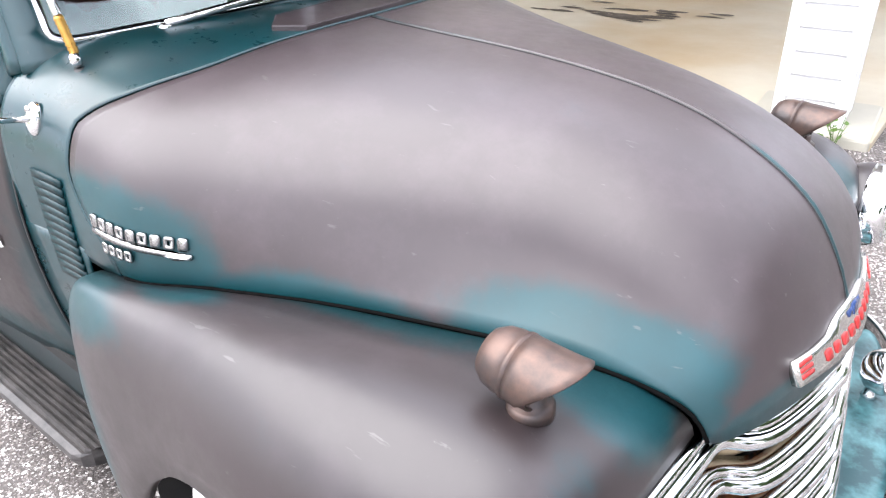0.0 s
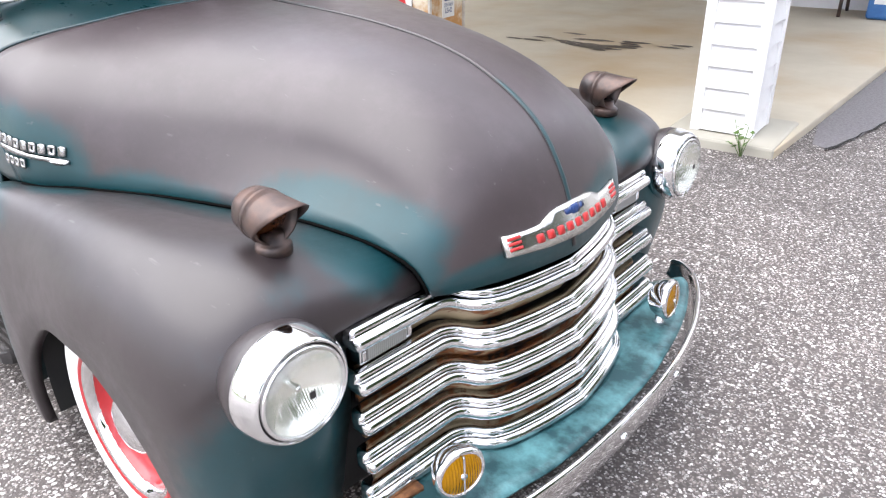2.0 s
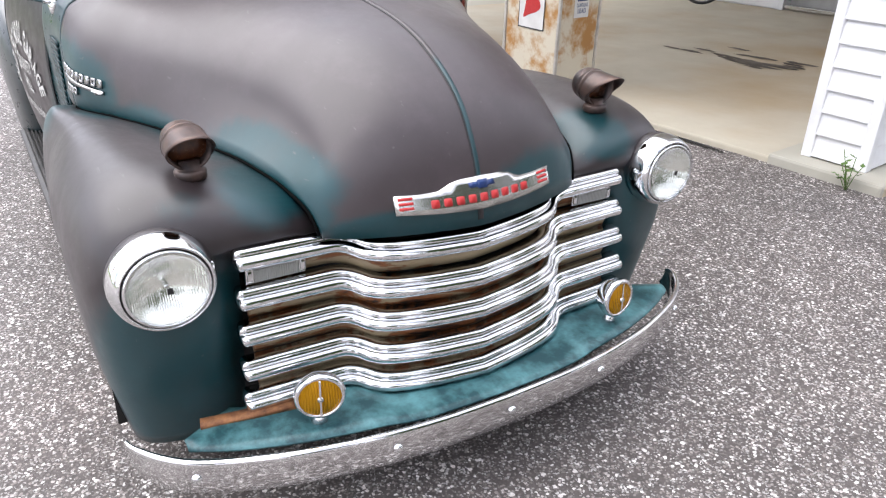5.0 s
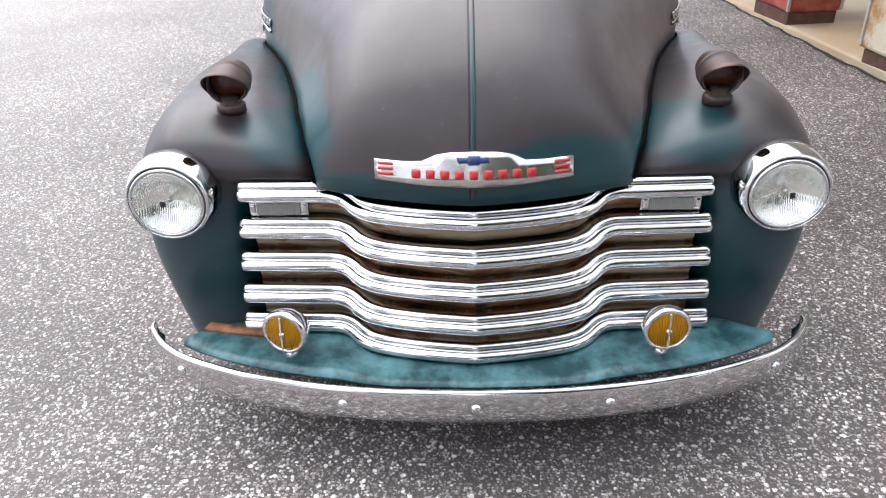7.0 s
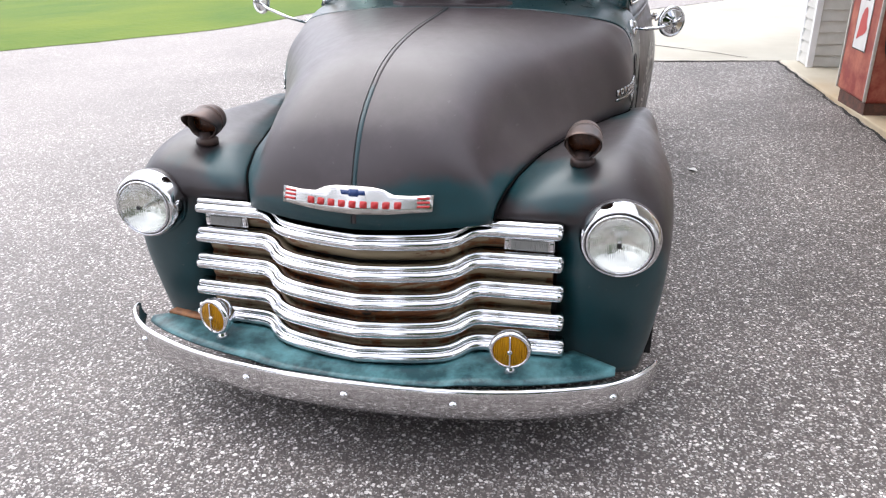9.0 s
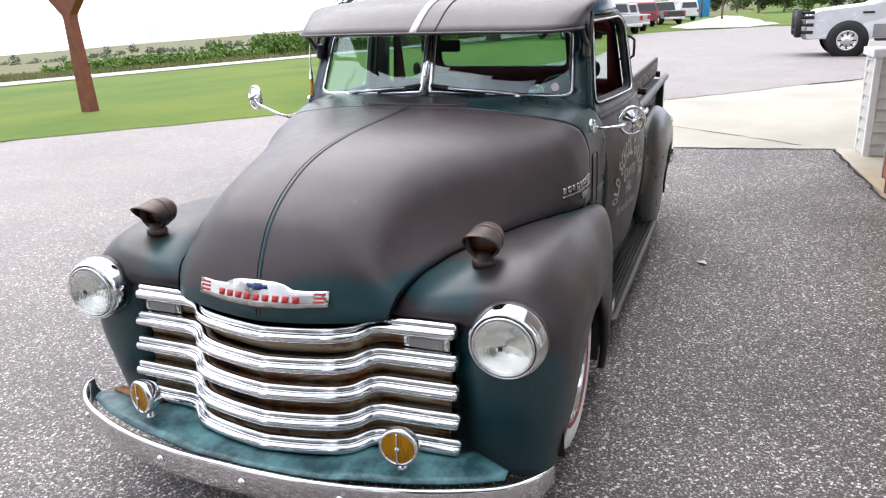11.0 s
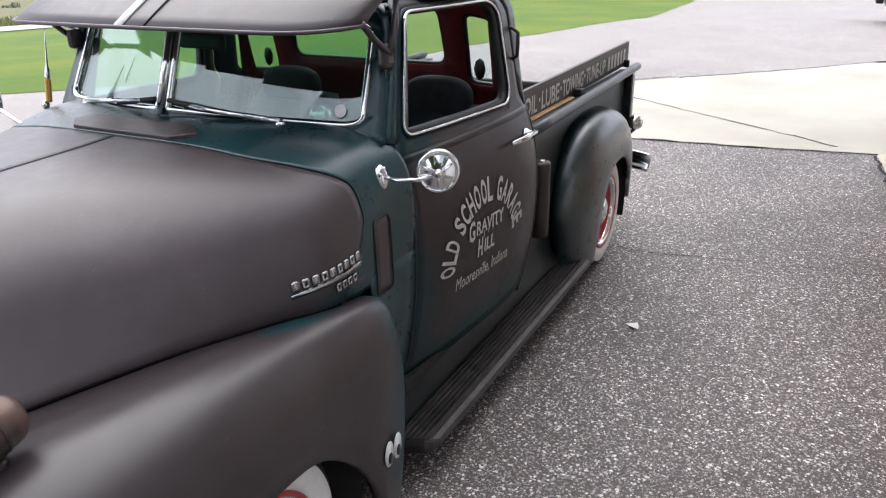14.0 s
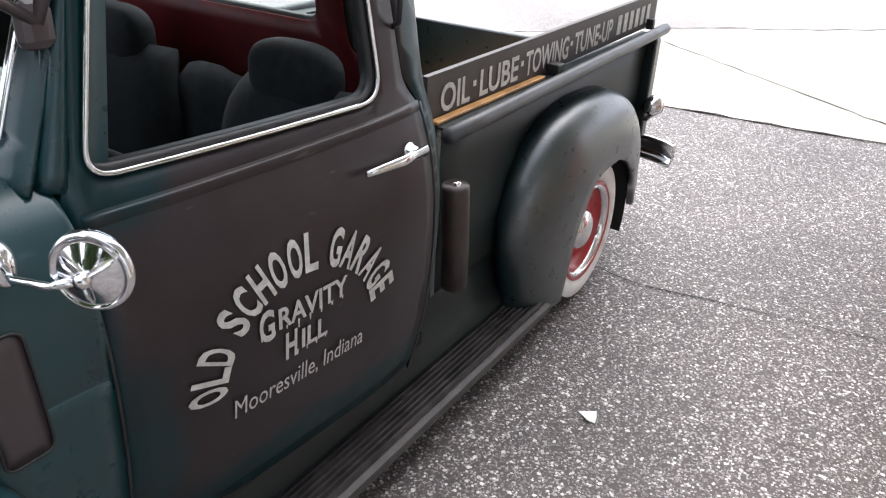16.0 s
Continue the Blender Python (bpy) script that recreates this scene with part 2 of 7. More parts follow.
RUST_GRILLE = flaking_cream()
RUST_PATCH = varied("rust_brown_patina", (0.040, 0.034, 0.034), (0.125, 0.078, 0.062), 15.0, 0.38, 0.45, 8.0, relief=0.08)
# matt black without gloss, painted shade for the slot beside the hood
GAP_SHADE = varied("gap_shade_black", (0.002, 0.002, 0.002), (0.004, 0.004, 0.004), 20.0, 1.0)
GAP_SHADE.node_tree.nodes["Principled BSDF"].inputs["Specular IOR Level"].default_value = 0.05
BADGE_CAST = varied("dull_cast_chrome", (0.34, 0.34, 0.34), (0.52, 0.52, 0.52), 40.0, 0.24, 1.0, relief=0.05, distance=0.0005, spread=0.08)
BLACK = varied("black_paint", (0.008, 0.008, 0.009), (0.016, 0.016, 0.017), 20.0, 0.45)
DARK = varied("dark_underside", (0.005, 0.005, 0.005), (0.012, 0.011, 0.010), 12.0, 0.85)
RUBBER = varied("black_rubber", (0.012, 0.012, 0.013), (0.025, 0.024, 0.023), 25.0, 0.7, relief=0.25)
TREAD_RUBBER = varied("worn_step_rubber", (0.016, 0.015, 0.015), (0.060, 0.054, 0.052), 14.0, 0.45, 0.0, 9.0, relief=0.2)
WHITEWALL = varied("whitewall_rubber", (0.72, 0.71, 0.68), (0.8, 0.79, 0.77), 20.0, 0.55, relief=0.05)
RED_PAINT = varied("red_wheel_paint", (0.36, 0.012, 0.018), (0.45, 0.02, 0.025), 12.0, 0.3, coat=0.4)
RED_TRIM = varied("dark_red_upholstery", (0.15, 0.010, 0.013), (0.23, 0.018, 0.021), 10.0, 0.5)
SEAT = varied("charcoal_cloth", (0.011, 0.014, 0.017), (0.026, 0.031, 0.036), 30.0, 0.9, fine=400.0, relief=0.4)
AMBER = varied("amber_glass", (0.45, 0.20, 0.008), (0.62, 0.30, 0.012), 60.0, 0.12, coat=0.8)
EMBLEM_RED = varied("red_enamel", (0.42, 0.02, 0.02), (0.5, 0.03, 0.03), 60.0, 0.35)
EMBLEM_BLUE = varied("blue_enamel", (0.01, 0.03, 0.12), (0.02, 0.05, 0.16), 60.0, 0.25)
CREAM = varied("faded_cream_lettering", (0.40, 0.395, 0.375), (0.62, 0.61, 0.58), 45.0, 0.6, 0.0, 12.0)
WHITE_STRIPE = varied("white_paint_stripe", (0.6, 0.6, 0.6), (0.75, 0.75, 0.74), 40.0, 0.4)
WOOD = varied("varnished_bed_wood", (0.32, 0.15, 0.04), (0.5, 0.27, 0.09), 12.0, 0.35, coat=0.3)


def banded(name, c, metal, rough, scale, strength):
    """Pressed vertical flutes along y."""
    m, nodes, links, p = material(name)
    wave = node(nodes, "TexWave", Scale=scale, Distortion=0.3, Detail=1.0)
    wave.bands_direction = "Y"
    links.new(position(nodes, links), wave.inputs["Vector"])
    p.inputs["Base Color"].default_value, p.inputs["Metallic"].default_value, p.inputs["Roughness"].default_value = rgb(c), metal, rough
    bump(nodes, links, wave.outputs["Fac"], p, strength, 0.0012)
    return m


REFLECTOR = banded("silvered_reflector", (0.90, 0.90, 0.87), 1.0, 0.13, 60.0, 0.35)
AMBER_FLUTED = banded("fluted_amber_glass", (0.50, 0.235, 0.003), 0.6, 0.22, 48.0, 1.6)
SMOKY_LENS = banded("smoky_ribbed_lens", (0.27, 0.27, 0.255), 0.0, 0.16, 55.0, 0.8)
BADGE_METAL = varied("brushed_badge_metal", (0.50, 0.49, 0.47), (0.66, 0.65, 0.62), 22.0, 0.2, 0.95, relief=0.04, distance=0.0005, spread=0.06)
BRASS = varied("amber_brass", (0.5, 0.27, 0.06), (0.62, 0.36, 0.1), 40.0, 0.3, 0.8)
SIDING = varied("white_vinyl_siding", (0.74, 0.74, 0.74), (0.82, 0.82, 0.82), 4.0, 0.5, relief=0.05)
SIDING_OLD = varied("beige_vinyl_siding", (0.52, 0.51, 0.47), (0.62, 0.61, 0.57), 4.0, 0.55, relief=0.05)


def glass(name, tint=(0.9, 0.95, 0.94), rough=0.0, gloss=0.0, flutes=0.0):
    """Thin pane: clear with a mirror sheen that grows towards grazing angles."""
    m, nodes, links, p = material(name)
    clear, shine, mix, fres = nodes.new("ShaderNodeBsdfTransparent"), nodes.new("ShaderNodeBsdfGlossy"), nodes.new("ShaderNodeMixShader"), node(nodes, "Math")
    clear.inputs["Color"].default_value, shine.inputs["Roughness"].default_value = rgb(tint), rough
    if flutes:
        wave = node(nodes, "TexWave", Scale=flutes, Distortion=0.2)
        wave.bands_direction = "Y"
        links.new(position(nodes, links), wave.inputs["Vector"])
        bump(nodes, links, wave.outputs["Fac"], shine, 0.7, 0.001)
    facing = node(nodes, "LayerWeight", Blend=0.5)
    fres.operation = "POWER"
    links.new(facing.outputs["Facing"], fres.inputs[0])
    fres.inputs[1].default_value = 3.2
    add = node(nodes, "MapRange", To_Min=gloss + 0.04, To_Max=0.9)
    links.new(fres.outputs[0], add.inputs["Value"]), links.new(add.outputs[0], mix.inputs["Fac"])
    links.new(clear.outputs[0], mix.inputs[1]), links.new(shine.outputs[0], mix.inputs[2])
    links.new(mix.outputs[0], nodes["Material Output"].inputs["Surface"])
    return m


GLASS, LAMP_GLASS = glass("clear_glass"), glass("lamp_glass", (0.95, 0.96, 0.93), 0.06, 0.10, 62.0)
GREEN_GLASS = glass("green_tinted_glass", (0.72, 0.9, 0.84), 0.0, 0.10)


def asphalt_material():
    m, nodes, links, p = material("chip_asphalt")
    pos = position(nodes, links)
    v1, v2 = node(nodes, "TexVoronoi", Scale=98.0, Randomness=1.0), node(nodes, "TexVoronoi", Scale=190.0)
    wob = node(nodes, "TexNoise", Scale=90.0, Detail=2.0)
    links.new(pos, wob.inputs["Vector"])
    mixv = node(nodes, "MixRGB", Fac=0.012)
    links.new(pos, mixv.inputs["Color1"]), links.new(wob.outputs["Color"], mixv.inputs["Color2"])
    for v in (v1, v2):
        links.new(mixv.outputs[0], v.inputs["Vector"])
    sep = nodes.new("ShaderNodeSeparateColor")
    links.new(v1.outputs["Color"], sep.inputs[0])
    ramp = nodes.new("ShaderNodeValToRGB")
    cr = ramp.color_ramp
    cr.interpolation = "CONSTANT"
    cr.elements[0].color, cr.elements[0].position = rgb((0.105, 0.090, 0.084)), 0.0
    cr.elements[1].color, cr.elements[1].position = rgb((0.175, 0.153, 0.143)), 0.26
    for at, c in ((0.52, (0.25, 0.219, 0.205)), (0.72, (0.33, 0.29, 0.272)), (0.82, (0.52, 0.475, 0.45)), (0.90, (0.76, 0.715, 0.685)), (0.96, (0.90, 0.865, 0.84))):
        e = cr.elements.new(at)
        e.color = rgb(c)
    links.new(sep.outputs["Red"], ramp.inputs["Fac"])
    edge = node(nodes, "MapRange", From_Min=0.42, From_Max=0.52)
    links.new(v1.outputs["Distance"], edge.inputs["Value"])
    tar = nodes.new("ShaderNodeMixRGB")
    tar.inputs["Color2"].default_value = rgb((0.095, 0.081, 0.075))
    links.new(edge.outputs[0], tar.inputs["Fac"]), links.new(ramp.outputs[0], tar.inputs["Color1"])
    sep2 = nodes.new("ShaderNodeSeparateColor")
    links.new(v2.outputs["Color"], sep2.inputs[0])
    spk = node(nodes, "MapRange", From_Min=0.88, From_Max=0.91, To_Max=0.85)
    links.new(sep2.outputs["Green"], spk.inputs["Value"])
    sp = nodes.new("ShaderNodeMixRGB")
    sp.inputs["Color2"].default_value = rgb((0.50, 0.48, 0.465))
    links.new(spk.outputs[0], sp.inputs["Fac"]), links.new(tar.outputs[0], sp.inputs["Color1"])
    # sparse larger pale stones
    v3 = node(nodes, "TexVoronoi", Scale=58.0)
    links.new(mixv.outputs[0], v3.inputs["Vector"])
    sep3 = nodes.new("ShaderNodeSeparateColor")
    links.new(v3.outputs["Color"], sep3.inputs[0])
    rare, core = node(nodes, "MapRange", From_Min=0.885, From_Max=0.895), node(nodes, "MapRange", From_Min=0.42, From_Max=0.36)
    links.new(sep3.outputs["Red"], rare.inputs["Value"]), links.new(v3.outputs["Distance"], core.inputs["Value"])
    both = nodes.new("ShaderNodeMath")
    both.operation = "MULTIPLY"
    links.new(rare.outputs[0], both.inputs[0]), links.new(core.outputs[0], both.inputs[1])
    stones = nodes.new("ShaderNodeMixRGB")
    stones.inputs["Color2"].default_value = rgb((0.80, 0.755, 0.725))
    links.new(both.outputs[0], stones.inputs["Fac"]), links.new(sp.outputs[0], stones.inputs["Color1"])
    sp = stones
    big = node(nodes, "TexNoise", Scale=0.9, Detail=9.0, Roughness=0.65)
    links.new(pos, big.inputs["Vector"])
    st = node(nodes, "MapRange", From_Min=0.35, From_Max=0.65, To_Min=0.61, To_Max=1.02)
    links.new(big.outputs["Fac"], st.inputs["Value"])
    mul = node(nodes, "MixRGB", Fac=1.0)
    mul.blend_type = "MULTIPLY"
    links.new(sp.outputs[0], mul.inputs["Color1"]), links.new(st.outputs[0], mul.inputs["Color2"])
    mottle = node(nodes, "TexNoise", Scale=26.0, Detail=5.0, Roughness=0.7)
    links.new(pos, mottle.inputs["Vector"])
    mt = node(nodes, "MapRange", From_Min=0.32, From_Max=0.68, To_Min=0.68, To_Max=1.28)
    links.new(mottle.outputs["Fac"], mt.inputs["Value"])
    patchy = node(nodes, "MixRGB", Fac=1.0)
    patchy.blend_type = "MULTIPLY"
    links.new(mul.outputs[0], patchy.inputs["Color1"]), links.new(mt.outputs[0], patchy.inputs["Color2"])
    mul = patchy
    # older, more worn and paler seal towards the edge of the lot and beyond the apron
    axes = nodes.new("ShaderNodeSeparateXYZ")
    links.new(pos, axes.inputs[0])
    wx, wy = node(nodes, "MapRange", From_Min=-7.5, From_Max=-12.0), node(nodes, "MapRange", From_Min=-0.8, From_Max=-4.5)
    links.new(axes.outputs["X"], wx.inputs["Value"]), links.new(axes.outputs["Y"], wy.inputs["Value"])
    most = nodes.new("ShaderNodeMath")
    most.operation = "MAXIMUM"
    links.new(wx.outputs[0], most.inputs[0]), links.new(wy.outputs[0], most.inputs[1])
    amount = node(nodes, "MapRange", To_Max=0.46)
    links.new(most.outputs[0], amount.inputs["Value"])
    worn = nodes.new("ShaderNodeMixRGB")
    worn.inputs["Color2"].default_value = rgb((0.40, 0.365, 0.345))
    links.new(amount.outputs[0], worn.inputs["Fac"]), links.new(mul.outputs[0], worn.inputs["Color1"])
    links.new(worn.outputs[0], p.inputs["Base Color"])
    p.inputs["Roughness"].default_value = 0.62
    inv = node(nodes, "MapRange", From_Min=0.0, From_Max=0.7, To_Min=1.0, To_Max=0.0)
    links.new(v1.outputs["Distance"], inv.inputs["Value"])
    bump(nodes, links, inv.outputs[0], p, 0.45, 0.005)
    return m


ASPHALT = asphalt_material()


def concrete_material(name, a, b, stain, amount):
    m, nodes, links, p = material(name)
    pos = position(nodes, links)
    n1, n2, n3 = node(nodes, "TexNoise", Scale=1.6, Detail=9.0, Roughness=0.65), node(nodes, "TexNoise", Scale=0.6, Detail=6.0), node(nodes, "TexNoise", Scale=140.0, Detail=3.0)
    for n in (n1, n2, n3):
        links.new(pos, n.inputs["Vector"])
    base = nodes.new("ShaderNodeMixRGB")
    base.inputs["Color1"].default_value, base.inputs["Color2"].default_value = rgb(a), rgb(b)
    links.new(n1.outputs["Fac"], base.inputs["Fac"])
    f = node(nodes, "MapRange", From_Min=0.45, From_Max=0.7, To_Max=amount)
    links.new(n2.outputs["Fac"], f.inputs["Value"])
    mix = nodes.new("ShaderNodeMixRGB")
    mix.inputs["Color2"].default_value = rgb(stain)
    links.new(f.outputs[0], mix.inputs["Fac"]), links.new(base.outputs[0], mix.inputs["Color1"])
    links.new(mix.outputs[0], p.inputs["Base Color"])
    p.inputs["Roughness"].default_value = 0.75
    bump(nodes, links, n3.outputs["Fac"], p, 0.3, 0.002)
    return m


CONCRETE = concrete_material("pale_concrete", (0.36, 0.342, 0.285), (0.50, 0.48, 0.412), (0.29, 0.255, 0.20), 0.5)
SLAB = concrete_material("stained_concrete", (0.39, 0.345, 0.262), (0.61, 0.565, 0.46), (0.40, 0.27, 0.13), 0.8)
GRASS = varied("mown_grass", (0.058, 0.125, 0.004), (0.130, 0.180, 0.010), 0.3, 1.0, 0.0, 12.0, relief=0.55, distance=0.03, fine=9.0)
FIELD = varied("rough_field", (0.105, 0.125, 0.045), (0.185, 0.160, 0.085), 0.12, 0.95, 0.0, 9.0, relief=0.5, distance=0.05, fine=8.0)
LEAF = varied("dark_leaves", (0.015, 0.04, 0.008), (0.05, 0.10, 0.02), 3.0, 0.6)
LEAF_LIGHT = varied("light_leaves", (0.05, 0.11, 0.015), (0.10, 0.18, 0.03), 3.0, 0.6)
BARK = varied("grey_bark", (0.10, 0.08, 0.06), (0.2, 0.17, 0.13), 14.0, 0.9, relief=0.5)
ROAD_GREY = varied("pale_road", (0.36, 0.36, 0.35), (0.46, 0.46, 0.45), 2.0, 0.8)


# ---- mesh helpers ----
def part_vf(name, verts, faces, mat, parent=None, label="", smooth=True, solid=0.0, bevel=0.0):
    """A mesh object from points and faces; solid: thickness inwards."""
    me = bpy.data.meshes.new(name)
    me.from_pydata([tuple(v) for v in verts], [], faces)
    bm = bmesh.new()
    bm.from_mesh(me)
    bmesh.ops.remove_doubles(bm, verts=bm.verts, dist=1e-5)
    bmesh.ops.recalc_face_normals(bm, faces=bm.faces)
    bm.to_mesh(me)
    bm.free()
    return finish(name, me, mat, parent, label, smooth, solid, bevel)


def finish(name, me, mat, parent=None, label="", smooth=True, solid=0.0, bevel=0.0):
    for p in me.polygons:
        p.use_smooth = smooth
    me.materials.append(mat)
    ob = new(name, me)
    if parent:
        ob.parent = parent
    if solid:
        md = ob.modifiers.new("thickness", "SOLIDIFY")
        md.thickness, md.offset = solid, -1
    if bevel:
        md = ob.modifiers.new("edges", "BEVEL")
        md.width, md.segments, md.limit_method = bevel, 2, "ANGLE"
    if label:
        tagged(ob, label)
    return ob


def part(name, bm, mat, parent=None, label="", smooth=True, bevel=0.0):
    me = bpy.data.meshes.new(name)
    bmesh.ops.recalc_face_normals(bm, faces=bm.faces)
    bm.to_mesh(me)
    bm.free()
    return finish(name, me, mat, parent, label, smooth, 0.0, bevel)


def thing(name, at, label, category, group="", kind=""):
    return tagged(_at(new(name), at), label, category, group, kind)


def _at(ob, at):
    ob.location = at
    return ob


def box(bm, x0, x1, y0, y1, z0, z1, m=None):
    v = [bm.verts.new(Vector(c) if m is None else m @ Vector(c)) for c in ((x0, y0, z0), (x1, y0, z0), (x1, y1, z0), (x0, y1, z0), (x0, y0, z1), (x1, y0, z1), (x1, y1, z1), (x0, y1, z1))]
    for f in ((0, 3, 2, 1), (4, 5, 6, 7), (0, 1, 5, 4), (1, 2, 6, 5), (2, 3, 7, 6), (3, 0, 4, 7)):
        bm.faces.new([v[i] for i in f])
    return v


def box_part(name, ext, mat, parent=None, label="", bevel=0.006, m=None):
    bm = bmesh.new()
    box(bm, *ext, m)
    return part(name, bm, mat, parent, label, False, bevel)


def grid_faces(nu, nv, wrap_u=False, wrap_v=False):
    return [(i * nv + j, ((i + 1) % nu) * nv + j, ((i + 1) % nu) * nv + (j + 1) % nv, i * nv + (j + 1) % nv)
            for i in range(nu if wrap_u else nu - 1) for j in range(nv if wrap_v else nv - 1)]


def sweep(name, path, section, mat, parent=None, label="", up=(0, 0, 1), closed=False, caps=True, scale=None, smooth=True):
    """A section, points (a, b), drawn along a path of points: a across the path, b along up."""
    n, pts, verts = len(path), [Vector(p) for p in path], []
    up = Vector(up)
    for i, p in enumerate(pts):
        t = (pts[(i + 1) % n] - pts[i - 1]) if closed else (pts[min(i + 1, n - 1)] - pts[max(i - 1, 0)])
        t.normalize()
        side = t.cross(up)
        side = side.normalized() if side.length > 1e-4 else Vector((1, 0, 0))
        top = side.cross(t).normalized()
        k = scale(i / max(1, n - 1)) if scale else 1.0
        verts += [p + side * (a * k) + top * (b * k) for a, b in section]
    m = len(section)
    faces = grid_faces(n, m, closed, True)
    if caps and not closed:
        faces += [tuple(range(m)), tuple((n - 1) * m + j for j in range(m))]
    return part_vf(name, verts, faces, mat, parent, label, smooth)


def ring(r, n=12, r2=None):
    return [(r * math.cos(2 * math.pi * i / n), (r2 or r) * math.sin(2 * math.pi * i / n)) for i in range(n)]


def tube(name, path, r, mat, parent=None, label="", n=12, closed=False, scale=None):
    d = Vector(path[-1]) - Vector(path[0])
    up = (0, 0, 1) if abs(d.normalized().z if d.length else 0) < 0.9 else (1, 0, 0)
    return sweep(name, path, ring(r, n), mat, parent, label, up, closed, scale=scale)


def lathe(name, outline, m, mat, parent=None, label="", n=40, smooth=True):
    """An outline, points (r, h), turned about the local z axis and laid by the pose m."""
    verts = [m @ Vector((r * math.cos(2 * math.pi * i / n), r * math.sin(2 * math.pi * i / n), h)) for i in range(n) for r, h in outline]
    return part_vf(name, verts, grid_faces(n, len(outline), True), mat, parent, label, smooth)


def axis_pose(at, way):
    """A pose at a place whose local z points along way."""
    return Matrix.Translation(at) @ Vector(way).to_track_quat("Z", "Y").to_matrix().to_4x4()


def lerp(a, b, k):
    return a + (b - a) * k


def table(rows):
    """A smooth function through rows (s, value, value, ...), monotone cubic."""
    rows = sorted(rows)
    xs = [r[0] for r in rows]
    cols = list(zip(*[r[1:] for r in rows]))

    def f(s):
        s = min(max(s, xs[0]), xs[-1])
        i = max(0, min(len(xs) - 2, next((k for k in range(len(xs) - 1) if s <= xs[k + 1]), len(xs) - 2)))
        h = xs[i + 1] - xs[i]
        t = (s - xs[i]) / h
        out = []
        for c in cols:
            d = [(c[k + 1] - c[k]) / (xs[k + 1] - xs[k]) for k in range(len(xs) - 1)]

            def slope(k):
                if k == 0:
                    return d[0]
                if k == len(xs) - 1:
                    return d[-1]
                return 0.0 if d[k - 1] * d[k] <= 0 else 2 * d[k - 1] * d[k] / (d[k - 1] + d[k])
            m0, m1 = slope(i) * h, slope(i + 1) * h
            out.append((2 * t**3 - 3 * t**2 + 1) * c[i] + (t**3 - 2 * t**2 + t) * m0 + (-2 * t**3 + 3 * t**2) * c[i + 1] + (t**3 - t**2) * m1)
        return out if len(out) > 1 else out[0]
    return f


def rounded(points, r, n=5):
    """A closed polygon with its corners rounded (flat points)."""
    out, k = [], len(points)
    for i in range(k):
        p, a, b = Vector(points[i]), Vector(points[i - 1]), Vector(points[(i + 1) % k])
        rr = r if not isinstance(r, (list, tuple)) else r[i]
        e0, e1 = p + (a - p).normalized() * min(rr, (a - p).length * 0.48), p + (b - p).normalized() * min(rr, (b - p).length * 0.48)
        for j in range(n + 1):
            t = j / n
            out.append(tuple((1 - t) ** 2 * e0 + 2 * t * (1 - t) * p + t**2 * e1))
    return out


def inside(p, poly):
    x, y, c = p[0], p[1], False
    for i in range(len(poly)):
        (x0, y0), (x1, y1) = poly[i - 1], poly[i]
        if (y0 > y) != (y1 > y) and x < (x1 - x0) * (y - y0) / (y1 - y0) + x0:
            c = not c
    return c


def resampled(poly, step):
    out = []
    for i in range(len(poly)):
        a, b = Vector(poly[i]), Vector(poly[(i + 1) % len(poly)])
        k = max(1, int((b - a).length / step + 0.5))
        out += [tuple(a.lerp(b, j / k)) for j in range(k)]
    return out


def panel(name, outer, holes, surface, mat, parent=None, label="", step=0.04, solid=0.004, flip=False):
    """Sheet metal cut from a curved surface(u, v): outer outline and holes are given flat."""
    from mathutils.geometry import delaunay_2d_cdt
    loops = [resampled(outer, step)] + [resampled(h, step) for h in holes]
    pts, edges = [], []
    for lp in loops:
        k = len(pts)
        pts += [Vector(p) for p in lp]
        edges += [(k + i, k + (i + 1) % len(lp)) for i in range(len(lp))]
    us, vs = [p[0] for p in outer], [p[1] for p in outer]
    nu, nv = int((max(us) - min(us)) / step), int((max(vs) - min(vs)) / step)
    rim = np.array([tuple(p) for p in pts])
    for i in range(1, nu + 1):
        for j in range(1, nv + 1):
            q = (min(us) + i * step, min(vs) + j * step)
            if inside(q, outer) and not any(inside(q, h) for h in holes) and np.min(((rim - q) ** 2).sum(1)) > (0.45 * step) ** 2:
                pts.append(Vector(q))
    v2, _, f2, *_ = delaunay_2d_cdt(pts, edges, [], 0, 1e-6)
    faces = []
    for f in f2:
        c = sum((v2[i] for i in f), Vector((0, 0))) / len(f)
        if inside(c, outer) and not any(inside(c, h) for h in holes):
            faces.append(tuple(f))
    return part_vf(name, [surface(*v) for v in v2], faces, mat, parent, label, True, solid)


FONT_CACHE = {}


def letters(text, spacing=1.0):
    """Flat points and faces of a text in Blender's own font, one unit high in its body."""
    if (text, spacing) not in FONT_CACHE:
        cu = bpy.data.curves.new("lettering", "FONT")
        cu.body, cu.resolution_u, cu.space_character, cu.offset = text, 3, spacing, 0.030 if len(text) == 1 else 0.022 if text.isupper() else 0.0
        ob = new("lettering", cu)
        bpy.context.view_layer.update()
        me = bpy.data.meshes.new_from_object(ob.evaluated_get(bpy.context.evaluated_depsgraph_get()))
        FONT_CACHE[text, spacing] = ([tuple(v.co[:2]) for v in me.vertices], [tuple(p.vertices) for p in me.polygons])
        bpy.data.objects.remove(ob)
        bpy.data.meshes.remove(me)
    return FONT_CACHE[text, spacing]


